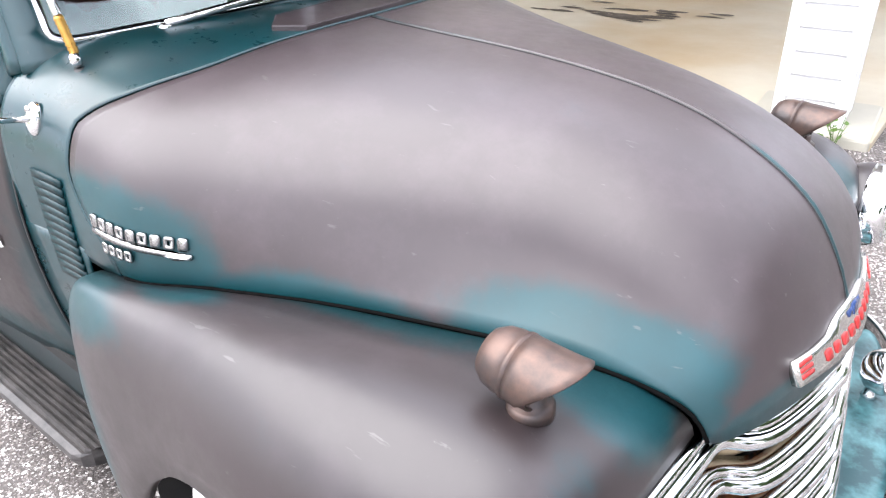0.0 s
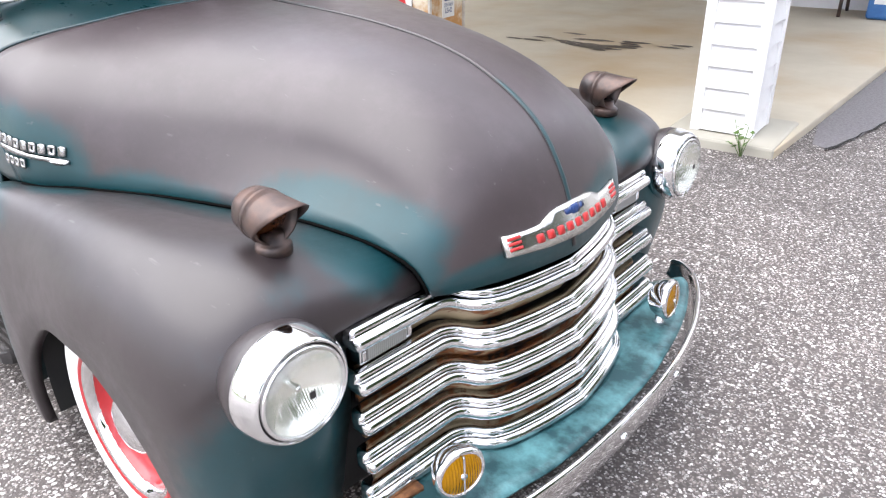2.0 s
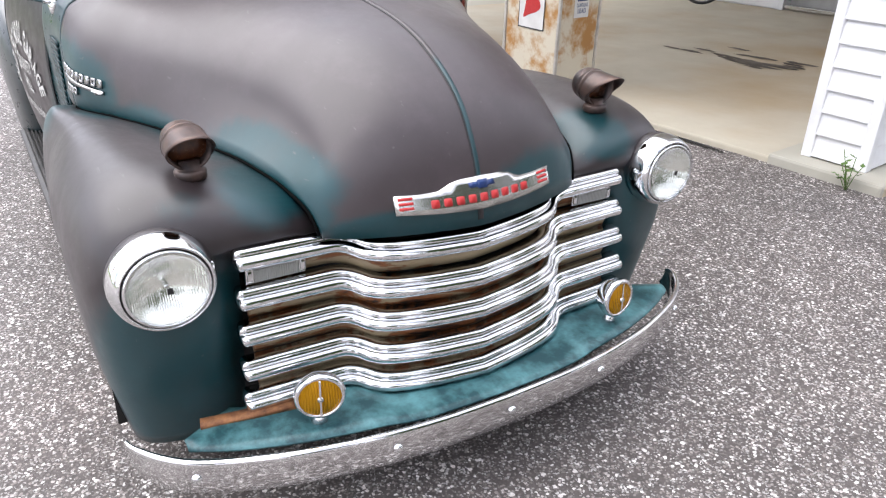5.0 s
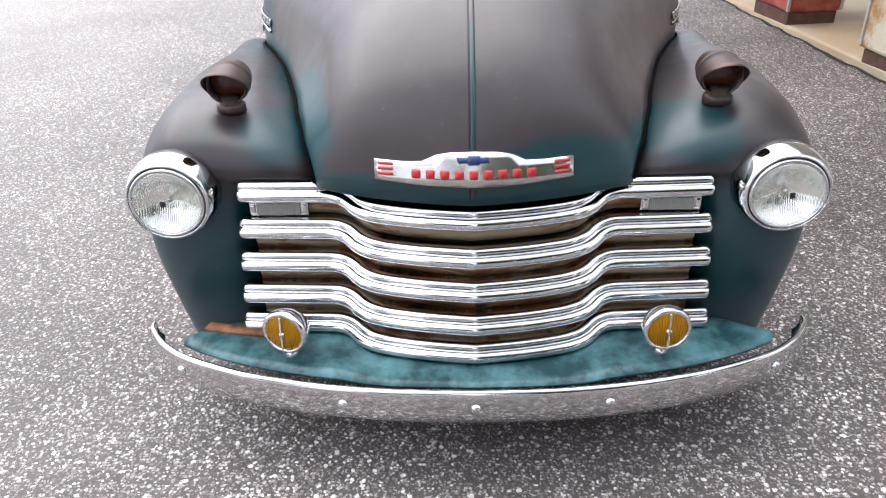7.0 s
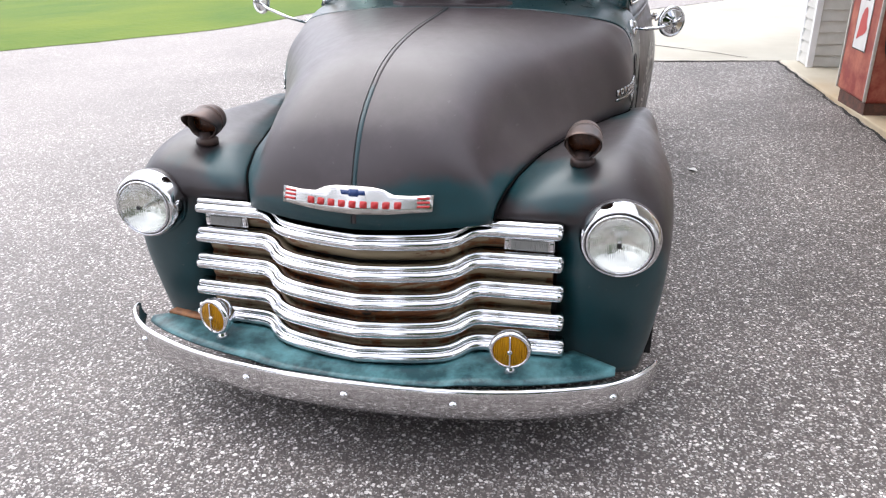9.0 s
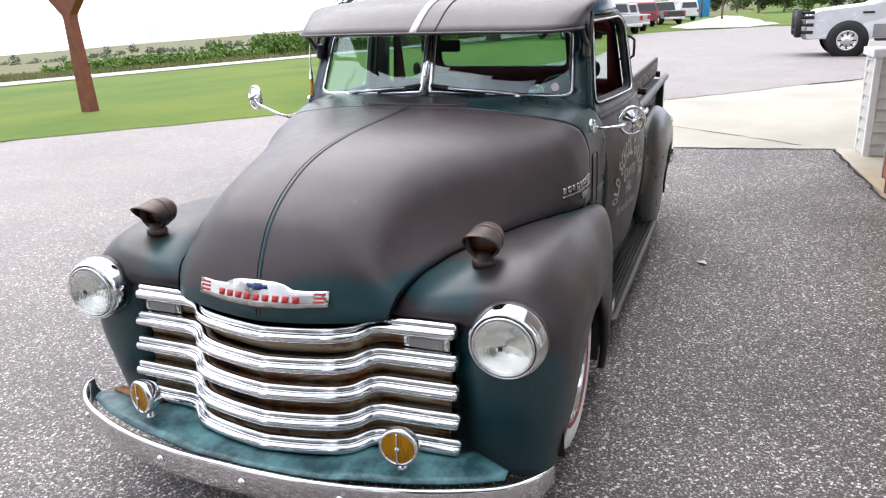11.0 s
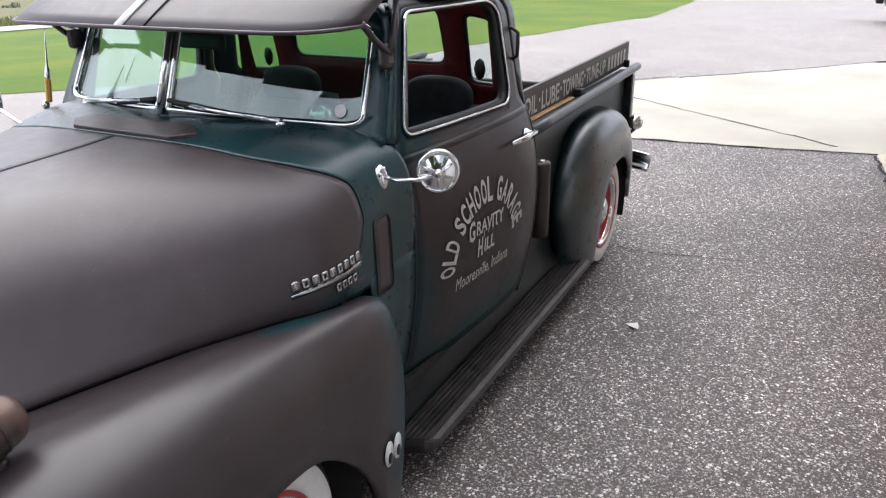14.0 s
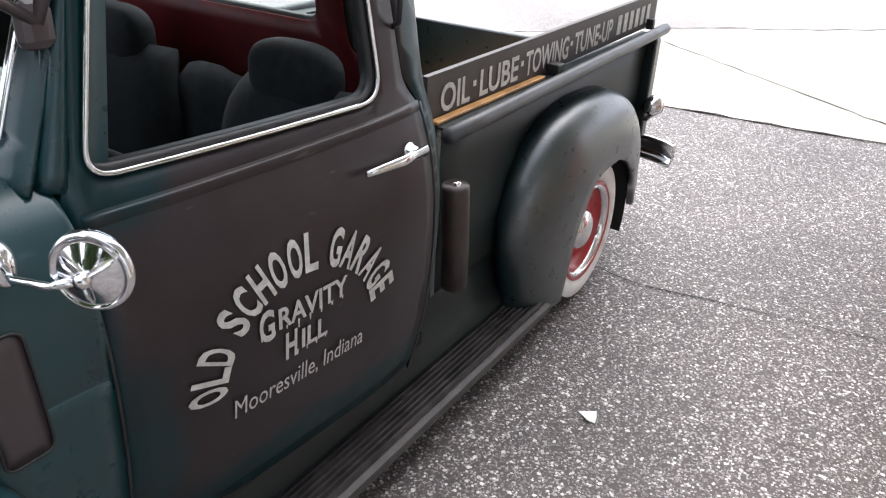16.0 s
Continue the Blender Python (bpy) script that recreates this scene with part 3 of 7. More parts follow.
def lettering(name, text, place, mat, parent, label="", spacing=1.0, depth=0.0):
    """Text laid by place(u, v) onto a surface."""
    v, f = letters(text, spacing)
    ob = part_vf(name, [place(*p) for p in v], f, mat, parent, label, False)
    if depth:
        md = ob.modifiers.new("thickness", "SOLIDIFY")
        md.thickness, md.offset = depth, 0
    return ob


# ---- the pickup ----
truck = thing("pickup_truck", (0, 0, 0), "old lowered pickup truck with worn brown and teal paint", "pickup truck")
SIDES = (1, -1)

# hood and cowl: ribs from the ridge (x, z) to the seam (x, y, z), squareness n, flare at the seam
BONNET = table([
    (-1.52, -1.52, 1.205, -1.52, 0.803, 0.80, 5.0, 0.0), (-1.33, -1.33, 1.212, -1.33, 0.772, 0.80, 4.5, 0.0), (-1.10, -1.10, 1.194, -1.10, 0.750, 0.80, 3.4, 0.0),
    (-0.90, -0.90, 1.184, -0.90, 0.672, 0.813, 3.0, 0.014), (-0.65, -0.65, 1.168, -0.65, 0.571, 0.818, 2.7, 0.038), (-0.40, -0.40, 1.137, -0.42, 0.497, 0.817, 2.6, 0.070),
    (-0.25, -0.242, 1.101, -0.30, 0.462, 0.815, 2.6, 0.080), (-0.12, -0.106, 1.043, -0.20, 0.439, 0.808, 2.6, 0.076), (-0.03, -0.006, 0.972, -0.13, 0.419, 0.796, 2.5, 0.060),
    (0.04, 0.054, 0.888, -0.062, 0.401, 0.776, 2.3, 0.036), (0.08, 0.092, 0.80, -0.022, 0.384, 0.745, 1.7, 0.01), (0.12, 0.114, 0.686, 0.004, 0.372, 0.692, 1.4, 0.0)])


def bonnet(s, q, lift=0.0):
    """q from 0 at the ridge to 1 at the seam."""
    px, pz, qx, qy, qz, n, flare = BONNET(s)
    a = q * math.pi / 2
    sy, ck = math.sin(a) ** (2 / n), 1 - max(0.0, math.cos(a)) ** (2 / n)
    y = (qy - flare) * sy + flare * max(0.0, (ck - 0.55) / 0.45) ** 1.6
    return Vector((lerp(px, qx, ck), y, lerp(pz, qz, ck) + lift * (1 - ck)))


# where the hood ends towards the cowl, by q
HOOD_EDGE = table([(0.0, -1.085), (0.25, -1.10), (0.45, -1.16), (0.6, -1.215), (0.7, -1.24), (0.85, -1.24), (0.94, -1.21), (1.0, -1.12)])
QN = [0.5 * (1 - math.cos(math.pi * i / 28)) * 0.35 + (i / 28) * 0.65 for i in range(29)]


def bonnet_sheet(s_from, s_to, rows=40, lip=0.0):
    """Both halves of a sheet on the hood's form, with a turned down lip along the seam."""
    for sd in SIDES:
        verts = []
        for i in range(rows):
            row = [bonnet(lerp(s_from(q), s_to(q), i / (rows - 1)), q) for q in QN]
            row.append(row[-1] - Vector((0, 0.004, lip)))
            verts += [(p.x, p.y * sd, p.z) for p in row]
        yield verts, grid_faces(rows, len(QN) + 1)


verts, faces = [], []
for vs, fs in bonnet_sheet(lambda q: HOOD_EDGE(q) + 0.004, lambda q: 0.12, 64, 0.009):
    faces += [tuple(i + len(verts) for i in f) for f in fs]
    verts += vs
hood = part_vf("hood", verts, faces, PAINT_HOOD, truck, "brown primered hood with teal showing through at its lower edges", True, 0.004)
verts, faces = [], []
for vs, fs in bonnet_sheet(lambda q: -1.478 + 0.20 * max(0, 1 - q / 0.55) ** 1.5, lambda q: HOOD_EDGE(q) - 0.003, 24, 0.02):
    faces += [tuple(i + len(verts) for i in f) for f in fs]
    verts += vs
part_vf("cowl", verts, faces, PAINT_COWL, truck, "worn teal cowl", True, 0.004)
# dark sheet added under the hood, standing in for shade in the seams
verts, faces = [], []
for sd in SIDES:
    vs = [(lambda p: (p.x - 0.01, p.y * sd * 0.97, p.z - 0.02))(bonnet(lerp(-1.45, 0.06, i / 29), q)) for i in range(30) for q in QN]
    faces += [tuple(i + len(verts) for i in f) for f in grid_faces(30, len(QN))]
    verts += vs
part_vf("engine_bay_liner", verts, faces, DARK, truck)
# ridge moulding of the hood, its seam beside it
ridge = [(BONNET(s)[0], 0, BONNET(s)[1] + 0.002) for s in [lerp(-1.075, 0.115, i / 60) for i in range(61)]]
sweep("ridge_moulding", ridge, [(-0.0072, -0.004), (-0.0056, 0.0006), (-0.002, 0.0018), (0.002, 0.0018), (0.0056, 0.0006), (0.0072, -0.004)], RIDGE_TEAL, hood, "teal ridge moulding")
sweep("hood_seam", [(x, -0.0092, z - 0.0005) for x, y, z in ridge], [(-0.0013, -0.003), (-0.0013, 0.0012), (0.0013, 0.0012), (0.0013, -0.003)], BLACK, hood)
# black tube along the hood edge, standing in for shade in the fender gap
for sd in SIDES:
    sweep("hood_gap", [(lambda p: (p.x + 0.001, (p.y + 0.004) * sd, p.z - 0.001))(bonnet(lerp(-1.10, 0.115, i / 60), 1.0)) for i in range(61)], ring(0.0038, 8), GAP_SHADE, truck)
# cowl ventilator flap
flap = []
for q, s in ((0.0, -1.095), (0.065, -1.098), (0.092, -1.150), (0.05, -1.20), (0.0, -1.205)):
    flap.append((q, s))


def on_bonnet(sd, s, q, lift):
    p = bonnet(s, q)
    return (p.x, p.y * sd, p.z + lift)


fl = [on_bonnet(1, s, q, 0.012) for q, s in flap] + [on_bonnet(-1, s, q, 0.012) for q, s in flap[::-1][1:-1]]
part_vf("cowl_vent", fl + [(x, y, z - 0.02) for x, y, z in fl], [tuple(range(len(fl)))] + [(i, (i + 1) % len(fl), (i + 1) % len(fl) + len(fl), i + len(fl)) for i in range(len(fl))], PAINT_VISOR, truck, "brown cowl ventilator flap", False, 0, 0.003)

# front fenders: ribs from the crown (x, z, y) to the wheel arch (x, z) at the outer face y
FENDER = table([
    (0, -0.075, 0.17, 0.558, 0.820, -0.25, 0.13, 3.2), (1, -0.045, 0.34, 0.558, 0.845, -0.26, 0.24, 3.4), (2, -0.015, 0.52, 0.556, 0.866, -0.285, 0.35, 3.6),
    (3, -0.024, 0.642, 0.554, 0.876, -0.32, 0.43, 3.8), (3.2, -0.040, 0.678, 0.55, 0.878, -0.33, 0.445, 3.8), (3.32, -0.022, 0.692, 0.373, 0.879, -0.34, 0.455, 4.2), (4, -0.052, 0.757, 0.394, 0.883, -0.38, 0.50, 4.0), (5, -0.15, 0.796, 0.424, 0.888, -0.45, 0.545, 3.8),
    (6, -0.30, 0.809, 0.456, 0.891, -0.53, 0.572, 3.8), (7, -0.50, 0.812, 0.523, 0.897, -0.61, 0.583, 3.8), (8, -0.70, 0.814, 0.588, 0.895, -0.70, 0.575, 3.5),
    (9, -0.90, 0.809, 0.667, 0.892, -0.79, 0.545, 3.0), (10, -1.09, 0.796, 0.744, 0.890, -0.87, 0.49, 3.0), (11, -1.225, 0.765, 0.756, 0.890, -0.945, 0.42, 2.9),
    (12, -1.30, 0.665, 0.765, 0.888, -1.0, 0.345, 2.5), (13, -1.328, 0.50, 0.768, 0.884, -1.04, 0.27, 2.6), (14, -1.318, 0.32, 0.768, 0.878, -1.065, 0.19, 2.6), (15, -1.285, 0.11, 0.77, 0.868, -1.075, 0.10, 2.6)])
CROWN = table([(0, 0.0), (2.6, 0.0), (3.3, 0.018), (4, 0.032), (5, 0.045), (6, 0.050), (7, 0.050), (8, 0.042), (9, 0.034), (10.5, 0.028), (12, 0.0), (15, 0.0)])


def fender_point(tab, s, a):
    px, pz, y0, y1, ax, az, n = tab(s)
    sy, ck = math.sin(a) ** (2 / n), 1 - max(0.0, math.cos(a)) ** (2 / n)
    swell = CROWN(s) * math.sin(math.pi * sy ** 1.5) ** 1.2 if tab is FENDER else 0.0
    # the skin draws back beside the grille
    back = 0.036 * max(0.0, 1 - sy / 0.42) ** 2 * min(1.0, max(0.0, (3.3 - s) / 0.4)) if tab is FENDER else 0.0
    return Vector((lerp(px, ax, ck) - back, lerp(y0, y1, sy), lerp(pz, az, ck) + swell))


def fender(name, tab, last, sd, mat, label, rows=90, cols=22):
    verts = []
    for i in range(rows):
        s = last * i / (rows - 1)
        for j in range(cols):
            p = fender_point(tab, s, math.pi / 2 * (j / (cols - 1)) ** 0.9)
            verts.append((p.x, p.y * sd, p.z))
        ax, az = tab(s)[4:6]
        for dy, k in ((0.008, 0.012), (0.03, 0.016)):
            cx = sum(tab(last * q)[4] for q in (0, 0.5, 1)) / 3
            verts.append((ax + (cx - ax) * k, (tab(s)[3] - dy) * sd, az - 0.004))
    return part_vf(name, verts, grid_faces(rows, cols + 2), mat, truck, label, True, 0.003)


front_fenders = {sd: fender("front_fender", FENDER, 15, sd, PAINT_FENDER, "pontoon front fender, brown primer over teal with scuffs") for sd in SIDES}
# wheel houses so that the arches are dark inside
for sd in SIDES:
    for x in (-0.60, -3.58):
        bm = bmesh.new()
        n = 20
        rim = [(x + 0.40 * math.cos(math.pi * (i / (n - 1) * 1.2 - 0.1)), 0.30 + 0.40 * math.sin(math.pi * (i / (n - 1) * 1.2 - 0.1))) for i in range(n)]
        vs = [[bm.verts.new((px, y * sd, pz)) for px, pz in rim] for y in (0.45 if x > -1 else 0.70, 0.85)]
        for i in range(n - 1):
            bm.faces.new((vs[0][i], vs[0][i + 1], vs[1][i + 1], vs[1][i]))
        bm.faces.new(vs[0])
        part("wheel_house", bm, DARK, truck)

# ---- grille ----
BAR = table([(0.0, 0.094), (0.10, 0.080), (0.18, 0.063), (0.235, 0.046), (0.262, 0.030), (0.29, 0.0), (0.315, -0.014), (0.35, -0.021), (0.42, -0.024), (0.58, -0.031)])
BAR_DIP = table([(0.0, 1.0), (0.20, 0.92), (0.26, 0.75), (0.30, 0.3), (0.345, 0.0), (0.6, 0.0)])
BAR_SAG = (0.026, 0.027, 0.026, 0.025, 0.022)
grille = new("grille")
grille.parent = truck
tagged(grille, "chromed five bar grille with rusty cream inner bars")
def arc(cx, cz, r, a0, a1, n):
    return [(cx + r * math.cos(radians(lerp(a0, a1, k / n))), cz + r * math.sin(radians(lerp(a0, a1, k / n)))) for k in range(n + 1)]


# a small bead over a fuller one that stands further out
BAR_SECTION = [(-0.020, 0.025)] + arc(0.004, 0.0125, 0.0125, 90, -28, 7) + arc(0.0185, -0.008, 0.0165, 78, -96, 9) + [(-0.020, -0.0245)]
def bar_end(k):
    """Rounds the last centimetre of a bar."""
    d = 0.58 * (1 - math.cos(math.pi * min(k, 1 - k)))
    return 0.35 + 0.65 * math.sqrt(max(0.0, 1 - max(0.0, 1 - d / 0.013) ** 2))


BAR_Z = (0.669, 0.572, 0.482, 0.391, 0.309)
for i, z in enumerate(BAR_Z):
    half = 0.574 + 0.005 * i
    ys = [half * math.sin(math.pi / 2 * k / 52) for k in range(-52, 53)]
    sweep("grille_bar", [(BAR(abs(y) * 0.58 / half) + 0.012 * i, y, z - BAR_SAG[i] * BAR_DIP(abs(y))) for y in ys], BAR_SECTION, CHROME, grille, up=(0, 0, 1), scale=bar_end)
    if i < 4:
        sweep("inner_bar", [(BAR(abs(y)) - 0.020 + 0.012 * i, y, z - 0.046 - 0.5 * (BAR_SAG[i] + BAR_SAG[i + 1]) * BAR_DIP(abs(y))) for y in ys if abs(y) < 0.548], [(-0.012, -0.026), (0.0, -0.026), (0.010, 0.0), (0.0, 0.026), (-0.012, 0.026)], RUST_GRILLE, grille, "rusty cream painted inner bar")
# dark radiator space behind the bars
ys = [0.585 * k / 20 for k in range(-20, 21)]
sweep("grille_backing", [(BAR(abs(y)) - 0.075, y, 0.48) for y in ys], [(0.0, -0.25), (0.01, -0.25), (0.01, 0.215), (0.0, 0.215)], BLACK, grille)
for sd in SIDES:
    y0, y1 = sorted((0.405 * sd, 0.55 * sd))
    lamp = box_part("parking_lamp", (-0.085, -0.022, y0, y1, 0.599, 0.639), CHROME_OLD, grille, "small rectangular parking lamp", 0.003)
    box_part("lamp_lens", (-0.06, -0.018, y0 + 0.018, y1 - 0.018, 0.602, 0.636), SMOKY_LENS, lamp, "ribbed smoky lens", 0.003)
    for y in (y0 + 0.009, y1 - 0.009):
        box_part("lamp_boss", (-0.06, -0.017, y - 0.006, y + 0.006, 0.606, 0.632), CHROME, lamp, "", 0.003)

# splash pan over the bumper
BUMP = table([(0.0, 0.264), (0.15, 0.260), (0.31, 0.244), (0.50, 0.204), (0.65, 0.150), (0.73, 0.110), (0.79, 0.066), (0.83, 0.020), (0.842, 0.0), (0.85, -0.03)])
verts, n = [], 60
for i in range(n + 1):
    y = -0.745 + 1.49 * i / n
    back = min(BAR(abs(y)) + 0.03, BUMP(abs(y)) - 0.012) if abs(y) < 0.6 else lerp(-0.03, BUMP(0.745) - 0.05, (abs(y) - 0.6) / 0.145)
    front = BUMP(abs(y)) - 0.012
    for k in range(7):
        verts.append((lerp(back, front, k / 6), y, 0.278 - 0.026 * BAR_DIP(min(abs(y), 0.59)) * (1 - 0.5 * k / 6) + 0.008 * math.sin(math.pi * k / 6) - 0.006 * k / 6))
part_vf("splash_pan", verts, grid_faces(n + 1, 7), TEAL_PAN, truck, "worn teal splash pan with scraped blue paint", True, 0.006)
sweep("rust_strip", [(0.062, -0.48, 0.294), (0.046, -0.58, 0.294), (0.020, -0.700, 0.291)], [(-0.018, -0.012), (0.018, -0.012), (0.018, -0.004), (-0.016, 0.0)], RUST, truck, "rusty strip under the grille")

# front bumper
bumper = new("front_bumper")
bumper.parent = truck
tagged(bumper, "curved chromed bumper reflecting the asphalt")
ys = [0.85 * math.sin(math.pi / 2 * k / 40) for k in range(-40, 41)]
path = [(BUMP(abs(y)), y, 0.216 + 0.030 * max(0.0, (abs(y) - 0.72) / 0.13) ** 2) for y in ys]
BUMP_SECTION = [(-0.004, -0.062), (0.008, -0.056), (0.019, -0.038), (0.026, -0.012), (0.0285, 0.014), (0.0285, 0.038), (0.0278, 0.049), (0.0250, 0.0550), (0.0205, 0.0575), (0.015, 0.0575), (0.012, 0.054), (0.011, 0.048), (0.014, 0.03), (0.014, 0.0), (0.006, -0.035), (-0.010, -0.056)]
sweep("bumper_bar", path, BUMP_SECTION, BUMPER_CHROME, bumper, scale=lambda k: 1.0 if 0.16 < k < 0.84 else 0.45 + 0.55 * math.sin(math.pi / 2 * min(k, 1 - k) / 0.16))
for y in (0.0, 0.311, -0.311, 0.730, -0.730):
    x = BUMP(abs(y))
    d = Vector((1, 0 if y == 0 else math.copysign((BUMP(abs(y) - 0.03) - BUMP(abs(y) + 0.03)) / 0.06, y), 0)).normalized()
    lathe("bumper_bolt", [(0.013, 0), (0.013, 0.003), (0.011, 0.008), (0.006, 0.011), (0.0, 0.012)], axis_pose(Vector((x, y, 0.226)) + d * 0.026, d), CHROME, bumper, n=20)

# ---- lamps on the front ----
def fender_top(x, y):
    """Height of the front fender's skin over a place."""
    near = min((fender_point(FENDER, 3.4 + 0.04 * i, math.pi / 2 * j / 60) for i in range(100) for j in range(60)), key=lambda p: (p.x - x) ** 2 + (p.y - y) ** 2)
    return near.z


for sd in SIDES:
    way = Vector((1, 0.0, 0.03))
    m = axis_pose((0.016, 0.727 * sd, 0.668), way)
    head = lathe("headlight", [(0.085, -0.12), (0.102, -0.085), (0.111, -0.056), (0.1115, -0.036), (0.100, -0.01), (0.088, 0.008)], m, PAINT_FENDER, truck, "round sealed beam headlight in a deep chrome rim")
    lathe("rim", [(0.1115, -0.038), (0.1128, -0.034), (0.1130, -0.028), (0.1117, -0.018), (0.1092, -0.004), (0.1060, 0.008), (0.1010, 0.017), (0.0970, 0.0225), (0.0940, 0.0235), (0.0925, 0.018)], m, CHROME, head, n=64)
    lathe("rim_groove", [(0.0935, 0.016), (0.0900, 0.012), (0.0885, 0.016)], m, BLACK, head, n=56)
    lathe("retaining_ring", [(0.0900, 0.014), (0.0895, 0.024), (0.0870, 0.0275), (0.0835, 0.0275), (0.0820, 0.023)], m, CHROME, head, n=56)
    lathe("reflector", [(0.0825 * k / 14, 0.022 - 0.046 * (1 - (k / 14) ** 2)) for k in range(14, -1, -1)], m, REFLECTOR, head, "bright silvered reflector bowl", n=48)
    lathe("bulb", [(0.0, 0.010), (0.006, 0.008), (0.008, 0.0), (0.007, -0.012), (0.007, -0.026)], m, CHROME_OLD, head, n=12)
    lathe("lens", [(0.0825, 0.023), (0.079, 0.029), (0.070, 0.035), (0.055, 0.040), (0.035, 0.044), (0.015, 0.046), (0.0, 0.0463)], m, LAMP_GLASS, head, "clear fluted glass lens", n=48)
    box_part("lens_mark", (-0.006, 0.006, -0.007, 0.007, 0.0445, 0.0465), BLACK, head, "", 0.0, m @ pose(0.0, 0.006, 0))
    # visored turn lamps standing on the fenders
    base = Vector((-0.190, 0.604 * sd, fender_top(-0.190, 0.604) + 0.008))
    spot = lathe("fender_lamp", [(0.0, -0.012), (0.036, -0.012), (0.036, 0.006), (0.032, 0.011), (0.024, 0.014), (0.023, 0.03), (0.0, 0.03)], Matrix.Translation(base), RUST_PATCH, truck, "rust brown fender lamp with a long visor", n=28)
    sw = Vector((0.96, 0.0, -0.10)).normalized()
    hm = axis_pose(Vector((base.x - 0.022, base.y, base.z + 0.063)), sw) @ Matrix.Scale(0.93, 4)
    lathe("lamp_shell", [(0.0, -0.066), (0.022, -0.064), (0.040, -0.056), (0.050, -0.040), (0.054, -0.020), (0.0545, -0.006), (0.057, -0.004), (0.057, 0.002), (0.0545, 0.004), (0.054, 0.045), (0.050, 0.045), (0.049, 0.0)], hm, RUST_PATCH, spot, n=32)
    lathe("lamp_lens", [(0.05, 0.012), (0.03, 0.020), (0.0, 0.024)], hm, varied("dark_amber_lens", (0.035, 0.010, 0.004), (0.09, 0.028, 0.009), 80.0, 0.25), spot, "dark amber lens", n=24)
    verts, nn = [], 41
    for i in range(6):
        for j in range(nn):
            b = 2 * math.pi * j / (nn - 1)
            reach = 0.004 + (0.010 + 0.100 * ((1 + math.sin(b)) / 2) ** 1.25) * i / 5
            rr = 0.0560 + 0.0015 * i / 5 + 0.004 * max(0.0, math.sin(b)) * (i / 5) ** 3
            verts.append(hm @ Vector((rr * math.cos(b), rr * math.sin(b), reach)))
    up_local = hm.to_3x3().inverted() @ Vector((0, 0, 1))
    turn = math.atan2(up_local.y, up_local.x) - math.pi / 2
    verts = [hm @ (Matrix.Rotation(turn, 4, "Z") @ (hm.inverted() @ Vector(v))) for v in verts]
    part_vf("lamp_visor", verts, grid_faces(6, nn), RUST_PATCH, spot, "", True, 0.0025)
    # amber fog lamps on the pan
    fm = axis_pose((0.147, 0.454 * sd, 0.364), (1, -0.32 if sd < 0 else 0.10, 0.06))
    fog = lathe("fog_lamp", [(0.0, -0.045), (0.025, -0.042), (0.045, -0.028), (0.056, -0.006), (0.059, 0.004), (0.060, 0.014), (0.057, 0.022), (0.050, 0.026), (0.048, 0.020)], fm, CHROME, truck, "round chrome fog lamp with amber lens on the splash pan")
    lathe("amber_lens", [(0.0495, 0.021), (0.04, 0.026), (0.02, 0.029), (0.0, 0.030)], fm, AMBER_FLUTED, fog, n=36)
    box_part("lens_clip", (-0.0025, 0.0025, -0.047, 0.050, 0.0285, 0.0335), CHROME, fog, "", 0.001, fm)
    lathe("clip_hub", [(0.007, 0.026), (0.007, 0.033), (0.0, 0.034)], fm, CHROME, fog, n=12)
    lathe("lamp_stem", [(0.014, -0.11), (0.022, -0.105), (0.014, -0.095), (0.012, -0.05), (0.014, -0.03)], Matrix.Translation((0.138, 0.454 * sd, 0.384)), CHROME, fog, n=16)

# ---- badge on the nose ----
badge = new("nose_badge")
badge.parent = hood
tagged(badge, "chromed nose badge with red enamel blocks and a small blue emblem")


def nose_x(y, z):
    """x of the hood's nose at a place y, z."""
    s0, s1 = -0.25, 0.12
    for _ in range(22):
        s = (s0 + s1) / 2
        lo, hi = 0.0, 1.0
        for _ in range(18):
            q = (lo + hi) / 2
            lo, hi = (q, hi) if bonnet(s, q).y < abs(y) else (lo, q)
        p = bonnet(s, lo)
        s0, s1 = (s, s1) if p.z > z else (s0, s)
    return p.x


def on_nose(u, v, off=0.0):
    """u across, v up from the badge's middle, on the curve of the nose."""
    return Vector((nose_x(u, 0.768) + off - 0.42 * v, u, 0.768 + v))


outl = [(-0.222, -0.020), (-0.11, -0.027), (0.0, -0.030), (0.11, -0.027), (0.222, -0.020), (0.222, 0.024), (0.16, 0.022), (0.115, 0.024), (0.085, 0.038), (0.055, 0.044), (0.0, 0.046), (-0.055, 0.044), (-0.085, 0.038), (-0.115, 0.024), (-0.16, 0.022), (-0.222, 0.024)]
panel("badge_plate", outl, [], lambda u, v: on_nose(u, v, 0.016), BADGE_METAL, badge, step=0.02, solid=0.016)
for k in range(9):
    u = -0.128 + 0.032 * k
    panel("red_block", rounded([(u - 0.010, -0.012), (u + 0.010, -0.012), (u + 0.010, 0.007), (u - 0.010, 0.007)], 0.004, 2), [], lambda a, b: on_nose(a, b, 0.0185), EMBLEM_RED, badge, step=0.012, solid=0.003)
for sd in SIDES:
    for k in range(3):
        z = -0.006 + 0.011 * k
        panel("red_dash", [(sd * 0.180, z - 0.0032), (sd * 0.214, z - 0.0032), (sd * 0.214, z + 0.0032), (sd * 0.180, z + 0.0032)], [], lambda a, b: on_nose(a, b, 0.0185), EMBLEM_RED, badge, step=0.012, solid=0.003)
